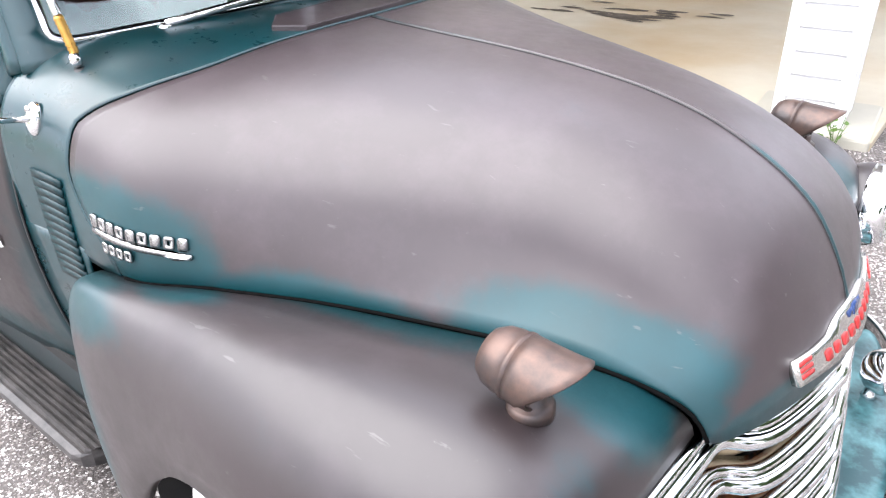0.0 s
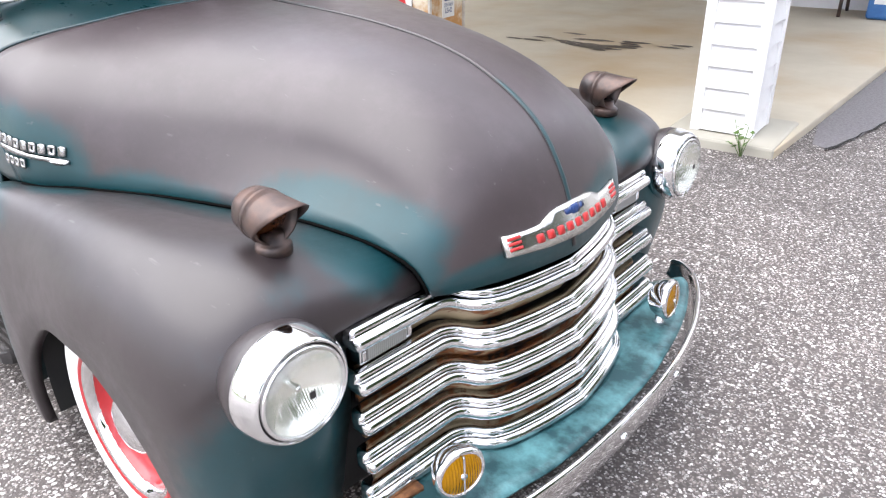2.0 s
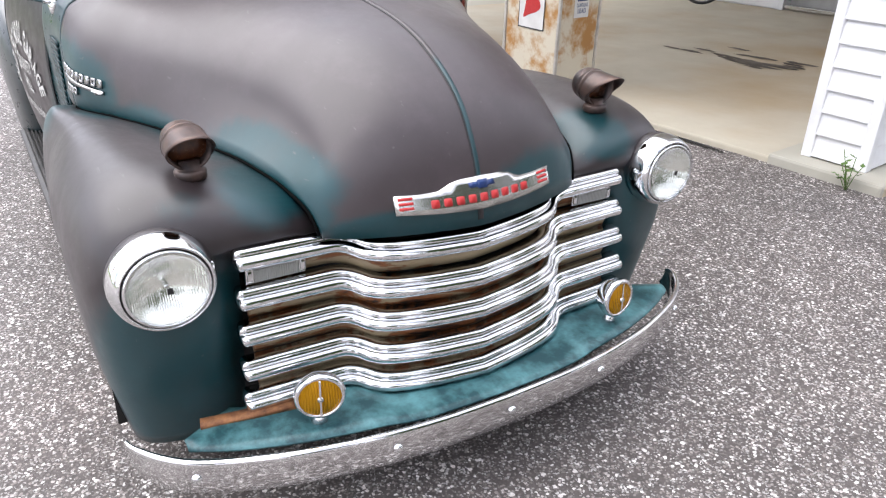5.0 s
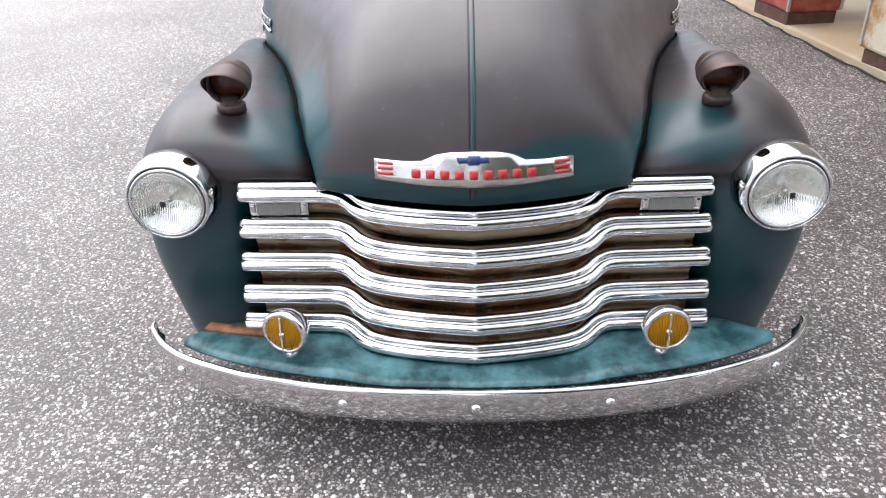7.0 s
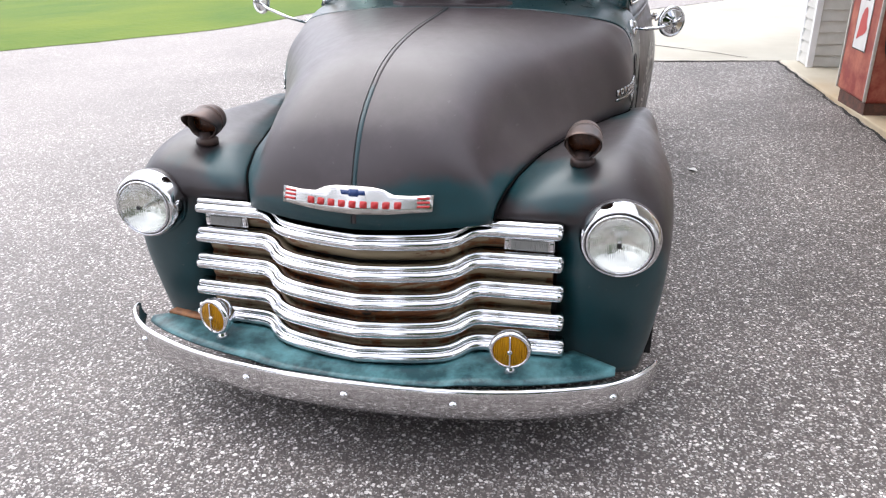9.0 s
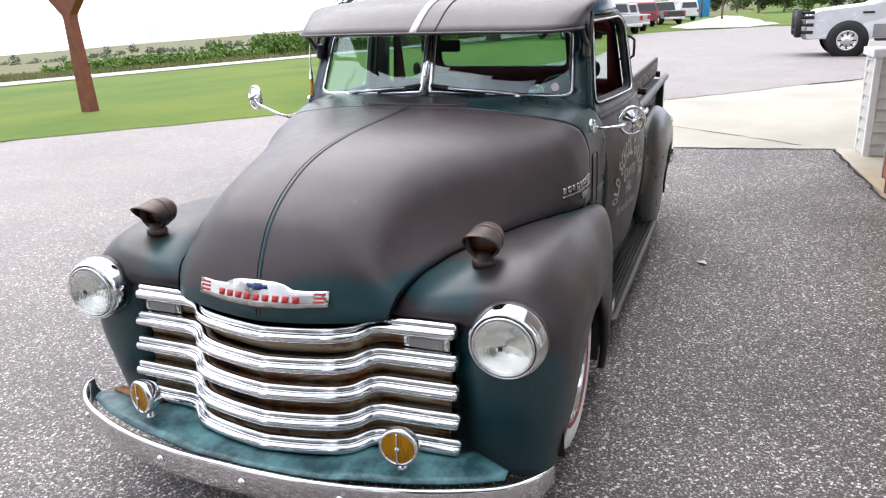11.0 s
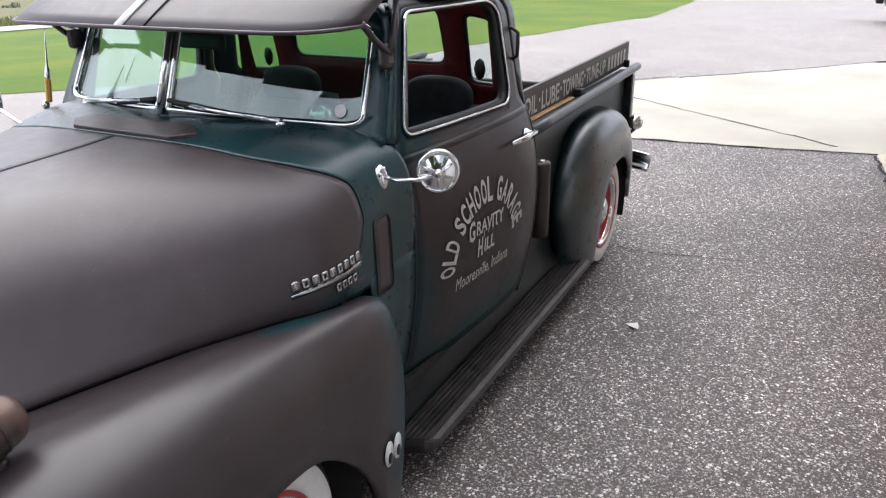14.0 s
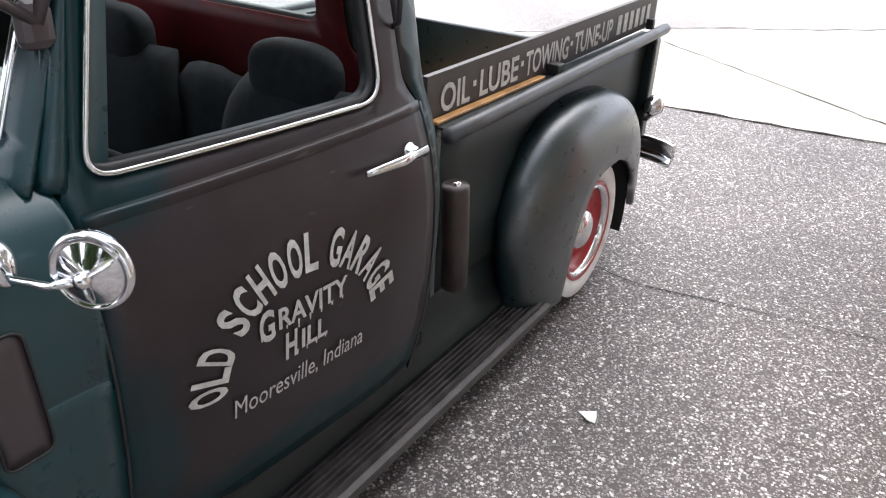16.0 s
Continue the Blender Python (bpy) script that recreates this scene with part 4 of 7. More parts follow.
panel("blue_emblem", [(-0.034, 0.022), (-0.012, 0.022), (-0.012, 0.018), (0.014, 0.018), (0.014, 0.022), (0.036, 0.022), (0.032, 0.034), (0.014, 0.034), (0.014, 0.038), (-0.012, 0.038), (-0.012, 0.034), (-0.038, 0.034)], [], lambda a, b: on_nose(a, b, 0.0185), EMBLEM_BLUE, badge, step=0.012, solid=0.003)


# side badges: a bar under a row of raised blocks, a smaller row below
def on_hood_side(sd, x, z, off):
    lo, hi = 0.3, 1.0
    for _ in range(26):
        mid = (lo + hi) / 2
        if bonnet(x, mid).z > z:
            lo = mid
        else:
            hi = mid
    p = bonnet(x, lo)
    return Vector((p.x, (p.y + off) * sd, p.z))


for sd, fore, lift in ((1, 0.02, 0.0), (-1, 0.042, 0.008)):
    plate = panel("side_badge", [(-1.215, 0.876), (-0.978, 0.862), (-0.978, 0.872), (-1.215, 0.888)], [], lambda a, b: on_hood_side(sd, a + fore, b + lift, 0.008), BADGE_CAST, hood, "cast chrome side badge with raised blocks", 0.02, 0.008)
    for k in range(9):
        x0 = (-1.213 + 0.0262 * k) if sd < 0 else (-0.982 - 0.0262 * k - 0.02)
        z0 = lerp(0.892, 0.878, (x0 + 1.215) / 0.237)
        panel("raised_block", rounded([(x0, z0), (x0 + 0.019, z0 - 0.001), (x0 + 0.019, z0 + 0.026), (x0, z0 + 0.027)], 0.005, 2), [rounded([(x0 + 0.006, z0 + 0.007), (x0 + 0.013, z0 + 0.007), (x0 + 0.013, z0 + 0.019), (x0 + 0.006, z0 + 0.019)], 0.002, 1)] if k % 2 else [], lambda a, b: on_hood_side(sd, a + fore, b + lift, 0.008), BADGE_CAST, plate, "", 0.02, 0.007)
    for k in range(4):
        x0 = -1.19 + 0.023 * k
        panel("small_block", rounded([(x0, 0.838), (x0 + 0.017, 0.837), (x0 + 0.017, 0.862), (x0, 0.863)], 0.005, 2), [rounded([(x0 + 0.005, 0.844), (x0 + 0.012, 0.844), (x0 + 0.012, 0.856), (x0 + 0.005, 0.856)], 0.002, 1)], lambda a, b: on_hood_side(sd, a + fore, b + lift, 0.008), BADGE_CAST, plate, "", 0.02, 0.006)

# ---- cab ----
WIDE = table([(-1.25, 0.762), (-1.35, 0.778), (-1.478, 0.797), (-1.7, 0.830), (-2.0, 0.858), (-2.22, 0.870), (-2.38, 0.861), (-2.46, 0.826), (-2.54, 0.75)])


def cab_side(x, z, off=0.0):
    y = WIDE(x) if x < -1.478 else BONNET(x)[3]
    if z > 0.8 and x > -1.478:
        return on_hood_side(1, x, min(z, 1.15), off)
    if z < 0.8:
        y -= 0.078 * ((0.8 - z) / 0.5) ** 2
    elif z < 1.12:
        y -= 0.070 * ((z - 0.8) / 0.32) ** 2.2
    else:
        y -= 0.070 + 0.062 * ((z - 1.12) / 0.39) + 0.05 * max(0.0, (z - 1.45) / 0.1) ** 2
    return Vector((x, y + off, z))


DOOR_OUT = rounded([(-1.482, 0.335), (-1.482, 1.12), (-1.512, 1.165), (-1.590, 1.525), (-1.65, 1.556), (-2.22, 1.556), (-2.295, 1.50), (-2.325, 1.16), (-2.375, 1.10), (-2.382, 0.335)], [0.03, 0.02, 0.02, 0.03, 0.03, 0.05, 0.08, 0.03, 0.03, 0.04])
DOOR_WIN = rounded([(-1.528, 1.146), (-2.228, 1.140), (-2.215, 1.512), (-1.628, 1.508)], [0.055, 0.07, 0.08, 0.06], 8)
doors = {}
for sd in SIDES:
    fl = (lambda a, b, s=sd: (lambda p: Vector((p.x, p.y * s, p.z)))(cab_side(a, b)))
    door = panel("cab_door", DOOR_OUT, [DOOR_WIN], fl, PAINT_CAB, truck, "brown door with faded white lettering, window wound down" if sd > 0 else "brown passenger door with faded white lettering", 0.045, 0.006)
    doors[sd] = door
    loop = [fl(*p) + Vector((0, 0.004 * sd, 0)) for p in resampled(DOOR_WIN, 0.03)]
    sweep("window_trim", loop, ring(0.0056, 8), CHROME_OLD, door, "thin chrome window trim", up=(0, 1, 0), closed=True)
    inner = [fl(a, b) - Vector((0, 0.022 * sd, 0)) for a, b in resampled(DOOR_WIN, 0.03)]
    sweep("window_channel", inner, [(-0.012, -0.016), (0.012, -0.016), (0.012, 0.016), (-0.012, 0.016)], BLACK, door, up=(0, 1, 0), closed=True)
    hp = [cab_side(x, 1.0 + dz, off) for x, dz, off in ((-2.097, 0.012, 0.028), (-2.150, 0.013, 0.034), (-2.215, 0.012, 0.038), (-2.312, 0.010, 0.034))]
    sweep("door_handle", [(p.x, p.y * sd, p.z) for p in hp], ring(0.009, 12, 0.013), CHROME, door, "chrome door handle", scale=lambda k: 0.6 + 0.6 * k)
    lathe("handle_boss", [(0.0, 0.04), (0.013, 0.038), (0.017, 0.012), (0.022, 0.006), (0.022, 0.0)], axis_pose(Vector((-2.285, sd * cab_side(-2.285, 1.008).y, 1.008)), (0, sd, 0)), CHROME, door, n=18)
    sweep("belt_moulding", [fl(lerp(-1.50, -2.37, k / 20), lerp(1.075, 1.088, k / 20)) + Vector((0, 0.001 * sd, 0)) for k in range(21)], [(-0.02, -0.004), (-0.007, 0.0022), (0.007, 0.0022), (0.02, -0.004)], PAINT_CAB, door, "pressed belt moulding", up=(0, 1, 0))
    for x in (-1.4795, -2.3845):
        sweep("door_gap", [fl(x, lerp(0.31, 1.10, k / 12)) + Vector((0, 0.0012 * sd, 0)) for k in range(13)], [(-0.0028, -0.004), (0.0028, -0.004), (0.0028, 0.001), (-0.0028, 0.001)], BLACK, door, up=(0, 1, 0))
    verts = []
    for k in range(12):
        t = k / 11
        x, z = lerp(-1.50, -1.605, t), lerp(1.10, 1.535, t)
        for dx, off in ((0.035, -0.014), (-0.02, -0.016), (-0.07, -0.018)):
            p = cab_side(min(x + dx, -1.479), z, off)
            verts.append((p.x, p.y * sd, p.z))
    part_vf("door_pillar", verts, grid_faces(12, 3), PAINT_COWL, truck, "dark teal door pillar", True, 0.008)
    # body behind the door and down the front
    quarter_low = rounded([(-2.387, 0.30), (-2.380, 1.105), (-2.331, 1.165), (-2.301, 1.505), (-2.265, 1.545), (-2.42, 1.54), (-2.455, 1.16), (-2.52, 1.10), (-2.52, 0.30)], 0.02)
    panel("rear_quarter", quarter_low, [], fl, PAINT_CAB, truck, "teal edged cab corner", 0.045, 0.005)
    cowl_side = [(-1.478, 0.28), (-1.478, 0.81), (-1.25, 0.81), (-1.25, 0.28)]
    panel("cowl_side", cowl_side, [], fl, PAINT_COWL, truck, "teal cowl side panel", 0.05, 0.005)
    # belt moulding bulge where roof pillar meets the body
    if sd > 0:
        vent = panel("vent_door", rounded([(-1.284, 0.735), (-1.278, 0.968), (-1.352, 0.968), (-1.362, 0.735)], 0.022), [], lambda a, b: cab_side(a, min(b, 1.2), 0.002), PAINT_VISOR, truck, "brown fresh air vent door on the cowl", 0.03, 0.003)
        sweep("vent_gap", [cab_side(a, b, 0.002) for a, b in resampled(rounded([(-1.281, 0.732), (-1.275, 0.971), (-1.355, 0.971), (-1.365, 0.732)], 0.024), 0.02)], ring(0.0028, 6), BLACK, vent, up=(0, 1, 0), closed=True)
    else:
        for k in range(13):
            z = 0.715 + 0.020 * k
            sweep("louver", [(lambda p: (p.x, -p.y, p.z))(cab_side(x, z, 0.004)) for x in (-1.275, -1.31, -1.35, -1.385)], [(-0.002, -0.009), (0.004, -0.008), (0.008, 0.002), (0.004, 0.008), (-0.002, 0.009)], PAINT_CAB, truck, "pressed cowl louver")

# roof
verts, nu, nv = [], 28, 33
for i in range(nu):
    a = math.pi / 2 * (i / (nu - 1))
    for j in range(nv):
        b = 2 * math.pi * j / (nv - 1)
        k = 3.2
        cx, cy = math.copysign(abs(math.cos(b)) ** (2 / k), math.cos(b)), math.copysign(abs(math.sin(b)) ** (2 / k), math.sin(b))
        rr = math.sin(a) ** (2 / 2.6)
        z = 1.535 + 0.185 * max(0.0, math.cos(a)) ** (2 / 2.6)
        verts.append((-2.03 + (0.43 if cx > 0 else 0.42) * cx * rr + (0.09 * (1 - (cy * rr) ** 2) if cx > 0 else 0) * cx * rr, 0.716 * cy * rr, z))
part_vf("roof", verts, grid_faces(nu, nv), PAINT_ROOF, truck, "brown and blue worn roof panel", True, 0.006)


def ws(sd, u, v, off=0.0):
    """Windshield half: u from the middle to the pillar, v from the base to the top."""
    lo, hi = Vector((-1.272, 0, 1.215)).lerp(Vector((-1.452, 0.672, 1.172)), u), Vector((-1.385, 0, 1.50)).lerp(Vector((-1.600, 0.632, 1.495)), u)
    bow = 0.018 * math.sin(math.pi * u) * (1 - v)
    p = lo.lerp(hi, v) + Vector((off, 0, -bow * 0.3))
    return Vector((p.x, p.y * sd, p.z))


WS_HOLE = rounded([(0.03, 0.05), (0.955, 0.05), (0.965, 0.93), (0.03, 0.93)], [0.02, 0.1, 0.1, 0.02], 6)
for sd in SIDES:
    frame_ws = panel("windshield_frame", [(0, -0.10), (1.06, -0.10), (1.06, 1.06), (0, 1.06)], [WS_HOLE], lambda u, v: ws(sd, u, v), PAINT_COWL, truck, "teal windshield surround", 0.07, 0.01)
    pane = part_vf("windshield_pane", [ws(sd, u, v, -0.006) for v in (0.03, 0.95) for u in (0.02, 0.35, 0.65, 0.975)], [(0, 1, 5, 4), (1, 2, 6, 5), (2, 3, 7, 6)], GREEN_GLASS, frame_ws, "slightly green windshield glass", False, 0.005)
    pane.visible_shadow = False
    sweep("chrome_bead", [ws(sd, u, v, 0.006) for u, v in resampled(WS_HOLE, 0.05)], ring(0.011, 8), CHROME, frame_ws, "chrome windshield bead", up=(1, 0, 0), closed=True)
    # pillars
    verts = []
    for i in range(14):
        k = i / 13
        a, b = Vector((-1.452, 0.672, 1.15)).lerp(Vector((-1.600, 0.632, 1.50)), k), cab_side(lerp(-1.50, -1.605, k), lerp(1.13, 1.535, k))
        for j in range(7):
            t = j / 6
            p = a.lerp(b, t) + Vector((0.5, 0.86, 0)) * 0.022 * math.sin(math.pi * t)
            verts.append((p.x, p.y * sd, p.z))
    part_vf("windshield_pillar", verts, grid_faces(14, 7), PAINT_COWL, truck, "teal windshield pillar", True, 0.012)
tube("centre_post", [ws(1, 0, v, 0.012) for v in (0.0, 0.5, 0.97)], 0.013, CHROME, truck, "chrome windshield centre post")
# cab back with its windows
BACK_OUT = rounded([(-0.775, 0.45), (0.775, 0.45), (0.795, 0.80), (0.722, 1.10), (0.66, 1.54), (-0.66, 1.54), (-0.722, 1.10), (-0.795, 0.80)], 0.05)
back_hole = rounded([(-0.405, 1.222), (0.405, 1.222), (0.39, 1.472), (-0.39, 1.472)], 0.06)
corner_holes = [rounded([(s * 0.50, 1.150), (s * 0.685, 1.150), (s * 0.65, 1.43), (s * 0.50, 1.45)], 0.05) for s in SIDES]
back_surf = lambda y, z: Vector((-2.52 + 0.20 * max(0.0, (abs(y) - 0.42) / 0.38) ** 2 * (0.55 if z > 1.1 else 0.25) + 0.10 * max(0.0, (z - 1.1) / 0.44), y, z))
back = panel("cab_back", BACK_OUT, [back_hole] + corner_holes, back_surf, PAINT_CAB, truck, "teal cab back with rear and corner windows", 0.05, 0.004)
panel("red_back_lining", rounded([(-0.75, 0.47), (0.75, 0.47), (0.705, 1.10), (0.64, 1.50), (-0.64, 1.50), (-0.705, 1.10)], 0.05), [back_hole] + [[(min(max(y, -0.63), 0.63), z) for y, z in h] for h in corner_holes], lambda y, z: back_surf(y, z) + Vector((0.025, 0, 0)), RED_TRIM, truck, "dark red cab lining", 0.05, 0.004)
for hole in [back_hole] + corner_holes:
    sweep("rear_window_seal", [back_surf(*p) + Vector((0.01, 0, 0)) for p in resampled(hole, 0.03)], ring(0.014, 6), BLACK, back, "black rubber window seal", up=(1, 0, 0), closed=True)
    g = part_vf("rear_window_pane", [back_surf(*p) + Vector((0.008, 0, 0)) for p in hole], [tuple(range(len(hole)))], GLASS, back, "", False, 0.004)
    g.visible_shadow = False
# outer visor
verts, nu, nv = [], 9, 41
for i in range(nu):
    k = i / (nu - 1)
    for j in range(nv):
        u = -1 + 2 * j / (nv - 1)
        e = abs(u) ** 5
        fx, fz = -1.152 - 0.075 * abs(u) ** 2 - 0.17 * abs(u) ** 9, 1.490 - 0.006 * abs(u) ** 2 + 0.02 * abs(u) ** 9
        rx, rz = -1.535 - 0.11 * abs(u) ** 1.9, 1.640 - 0.022 * abs(u) ** 2.2
        hw = lerp(0.698, 0.730, k)
        verts.append((lerp(fx, rx, k), hw * u, lerp(fz, rz, k) + 0.030 * math.sin(math.pi * k) - 0.014 * e))
visor = part_vf("sun_visor", verts, grid_faces(nu, nv), PAINT_VISOR, truck, "brown steel outside visor over the windshield", True, 0.006)
sweep("visor_lip", verts[:nv], ring(0.006, 8), PAINT_VISOR, visor)
for y, mat, w in ((0.0, WHITE_STRIPE, 0.016), (0.098, BLACK, 0.002)):
    j = int((y / 0.68 + 1) / 2 * (nv - 1) + 0.5)
    sweep("visor_strip", [Vector(verts[i * nv + j]) + Vector((0, y - verts[j][1], 0.0025)) for i in range(nu)], [(-w, -0.002), (w, -0.002), (w, 0.002), (-w, 0.002)], mat, visor, "white painted strip" if mat is WHITE_STRIPE else "")
for sd in SIDES:
    tube("visor_bracket", [(-1.390, 0.690 * sd, 1.495), (-1.455, 0.690 * sd, 1.445), (-1.515, 0.700 * sd, 1.400)], 0.010, PAINT_VISOR, visor, "visor side bracket")
    tube("visor_brace", [(-1.578, 0.695 * sd, 1.55), (-1.55, 0.702 * sd, 1.46), (-1.518, 0.700 * sd, 1.395)], 0.011, PAINT_VISOR, visor)
    box_part("bracket_foot", (-1.550, -1.492, 0.683 * sd - 0.012, 0.683 * sd + 0.022, 1.352, 1.428), PAINT_VISOR, visor, "", 0.016)

# wipers
for sd in SIDES:
    pv = Vector((-1.335, 0.42 * sd, 1.196))
    wiper = lathe("wiper", [(0.0, 0.022), (0.012, 0.02), (0.016, 0.008), (0.021, 0.0)], axis_pose(pv, (0.5, 0, 0.85)), CHROME, truck, "chrome windshield wiper with black blade", n=16)
    end = ws(sd, 0.16, 0.13, 0.03)
    tube("wiper_arm", [pv + Vector((0.004, 0, 0.016)), pv.lerp(end, 0.5) + Vector((0.02, 0, 0.012)), end], 0.008, CHROME, wiper, scale=lambda k: 1.3 - 0.6 * k)
    a, b = ws(sd, 0.04, 0.155, 0.02), ws(sd, 0.40, 0.075, 0.02)
    tube("wiper_blade", [a, a.lerp(b, 0.5), b], 0.008, RUBBER, wiper)

# mirrors
for sd in SIDES:
    foot = cab_side(-1.362, 1.072, 0.003)
    foot.y *= sd
    centre = Vector((-1.406, 0.916, 1.094)) if sd > 0 else Vector((-1.38, -1.005, 1.172))
    mir = lathe("door_mirror", [(0.0, 0.016), (0.012, 0.015), (0.024, 0.010), (0.033, 0.005), (0.037, 0.0), (0.037, -0.006)], axis_pose(foot, (0.12, sd, 0.30)) @ Matrix.Diagonal((0.62, 1, 1, 1)), CHROME, truck, "round chrome mirror on a long arm", n=24)
    tube("mirror_arm", [foot, foot.lerp(centre, 0.35) + Vector((0.03, 0, -0.008)), foot.lerp(centre, 0.75) + Vector((0.03, 0, -0.012)), centre + Vector((0.022, -0.01 * sd, -0.008))], 0.007, CHROME, mir)
    hm = axis_pose(centre, (0.86, 0.46 * sd, 0.02))
    lathe("mirror_head", [(0.0, 0.020), (0.010, 0.0185), (0.030, 0.012), (0.048, 0.005), (0.053, 0.003), (0.055, 0.006), (0.060, 0.006), (0.064, 0.0), (0.064, -0.008), (0.060, -0.013), (0.0, -0.012)], hm, CHROME, mir, n=44)
    for a in (0.5, 2.6, 4.7):
        tube("mirror_stay", [hm @ Vector((0.008 * math.cos(a), 0.008 * math.sin(a), 0.026)), hm @ Vector((0.030 * math.cos(a), 0.030 * math.sin(a), 0.020)), hm @ Vector((0.046 * math.cos(a), 0.046 * math.sin(a), 0.007))], 0.003, CHROME, mir, n=6)
    for dz in (-0.022, 0.022):
        lathe("plate_screw", [(0.0, 0.012), (0.006, 0.011), (0.007, 0.004)], axis_pose(foot + Vector((0, 0, dz)), (0.12, sd, 0.30)), CHROME_OLD, mir, n=10)
    lathe("ball_joint", [(0.0, 0.038), (0.010, 0.034), (0.014, 0.025), (0.010, 0.016), (0.0, 0.012)], hm, CHROME_OLD, mir, n=14)
# antenna
ant = lathe("antenna", [(0.034, 0.0), (0.026, 0.012), (0.018, 0.03), (0.012, 0.036), (0.0, 0.036)], axis_pose((-1.328, -0.632, 1.128), (-0.05, -0.25, 1)), BLACK, truck, "short antenna with an amber spring and black base", n=20)
lathe("antenna_ball", [(0.0, 0.07), (0.010, 0.065), (0.014, 0.052), (0.010, 0.04), (0.0, 0.036)], axis_pose((-1.328, -0.632, 1.128), (-0.05, -0.25, 1)), CHROME, ant, n=14)
lathe("antenna_spring", [(0.006, 0.06)] + [(0.0095 if k % 2 else 0.0115, 0.065 + 0.0045 * k) for k in range(18)] + [(0.0, 0.15)], axis_pose((-1.328, -0.632, 1.128), (-0.22, -0.10, 1)), BRASS, ant, n=14)
lathe("antenna_tip", [(0.010, 0.145), (0.009, 0.175), (0.004, 0.19), (0.0012, 0.32), (0.0, 0.32)], axis_pose((-1.328, -0.632, 1.128), (-0.22, -0.10, 1)), CHROME_OLD, ant, n=10)

# ---- cab interior ----
box_part("cab_floor", (-2.50, -1.30, -0.76, 0.76, 0.32, 0.36), DARK, truck)
box_part("firewall", (-1.34, -1.30, -0.72, 0.72, 0.34, 1.10), DARK, truck)
verts = []
for k in range(9):
    t = k / 8
    for x, z in ((-1.36, 1.165), (-1.47, 1.175), (-1.53, 1.15), (-1.55, 1.08), (-1.52, 0.98)):
        y = -0.57 + 1.14 * t
        verts.append((x - 0.12 * (1 - abs(2 * t - 1)) * -0.6, y, z))
part_vf("dashboard", verts, grid_faces(9, 5), BLACK, truck, "dark dashboard", True, 0.01)
wheel_m = axis_pose((-1.78, 0.34, 1.04), (-0.55, 0, 0.83))
steer = lathe("steering_wheel", [(0.195 + 0.012 * math.cos(2 * math.pi * k / 10), 0.012 * math.sin(2 * math.pi * k / 10)) for k in range(11)], wheel_m, BLACK, truck, "black steering wheel", n=36)
for k in range(3):
    a = 2 * math.pi * k / 3 + math.pi / 2
    tube("wheel_spoke", [wheel_m @ Vector((0.02 * math.cos(a), 0.02 * math.sin(a), -0.02)), wheel_m @ Vector((0.19 * math.cos(a), 0.19 * math.sin(a), 0))], 0.007, CHROME_OLD, steer)
tube("steering_column", [wheel_m @ Vector((0, 0, 0)), (-1.40, 0.34, 0.75)], 0.02, BLACK, steer)
def cushion(name, x1, yc, half, z0, z1, puff, parent, label=""):
    """Upholstered slab with a domed face and a rounded top."""
    verts, nu, nv = [], 13, 15
    for i in range(nu):
        for j in range(nv):
            a, b = -1 + 2 * i / (nu - 1), j / (nv - 1)
            wide = half * (1 - 0.45 * max(0.0, b - 0.6) ** 2 * 4)
            verts.append((x1 - 0.02 - puff * abs(a) ** 3 - 0.03 * b - 0.05 * max(0.0, b - 0.8) ** 2 * 20 + 0.004 * math.cos(3 * math.pi * a), yc + wide * a, z0 + (z1 - z0) * (b - 0.06 * b * a * a)))
    return part_vf(name, verts, grid_faces(nu, nv), SEAT, parent, label, True, -0.06, 0.0)


for yc in (0.43, -0.33):
    seat = box_part("bucket_seat", (-2.28, -1.86, yc - 0.25, yc + 0.25, 0.42, 0.66), SEAT, truck, "charcoal cloth bucket seat with round headrest", 0.05)
    cushion("backrest", -2.27, yc, 0.262, 0.56, 1.07, 0.05, seat)
    bm = bmesh.new()
    bmesh.ops.create_uvsphere(bm, u_segments=24, v_segments=16, radius=1.0)
    for v in bm.verts:
        c = [math.copysign(abs(q) ** 0.72, q) for q in v.co]
        v.co = Vector((-2.335 + 0.062 * c[0], yc + 0.155 * c[1], 1.108 + 0.092 * c[2]))
    part("headrest", bm, SEAT, seat, "rounded cloth headrest")
    for a in (-0.11, 0.11):
        tube("seat_seam", [(-2.285, yc + a * 0.75, 0.62), (-2.298, yc + a, 0.80), (-2.312, yc + a * 1.15, 0.98)], 0.003, SEAT, seat, n=5)
mid = cushion("seat_middle", -2.285, 0.045, 0.190, 0.52, 1.07, 0.02, truck, "charcoal centre backrest")
box_part("middle_cushion", (-2.30, -1.90, -0.11, 0.11, 0.42, 0.62), SEAT, mid, "", 0.04)
part_vf("inspection_disc", [ws(1, 0.85 + 0.026 * math.cos(2 * math.pi * k / 24), 0.17 + 0.058 * math.sin(2 * math.pi * k / 24), 0.007) for k in range(24)], [tuple(range(24))], WHITE_STRIPE, truck, "round white windshield sticker", False)
lathe("dash_compass", [(0.0, 0.06), (0.025, 0.052), (0.036, 0.03), (0.036, 0.008), (0.030, 0.0)], axis_pose((-1.47, 0.47, 1.18), (0, 0, 1)), CHROME_OLD, truck, "small chrome dashboard ornament", n=20)
box_part("rear_view_mirror", (-1.49, -1.47, -0.10, 0.10, 1.385, 1.44), BLACK, truck, "inside rear view mirror", 0.012)

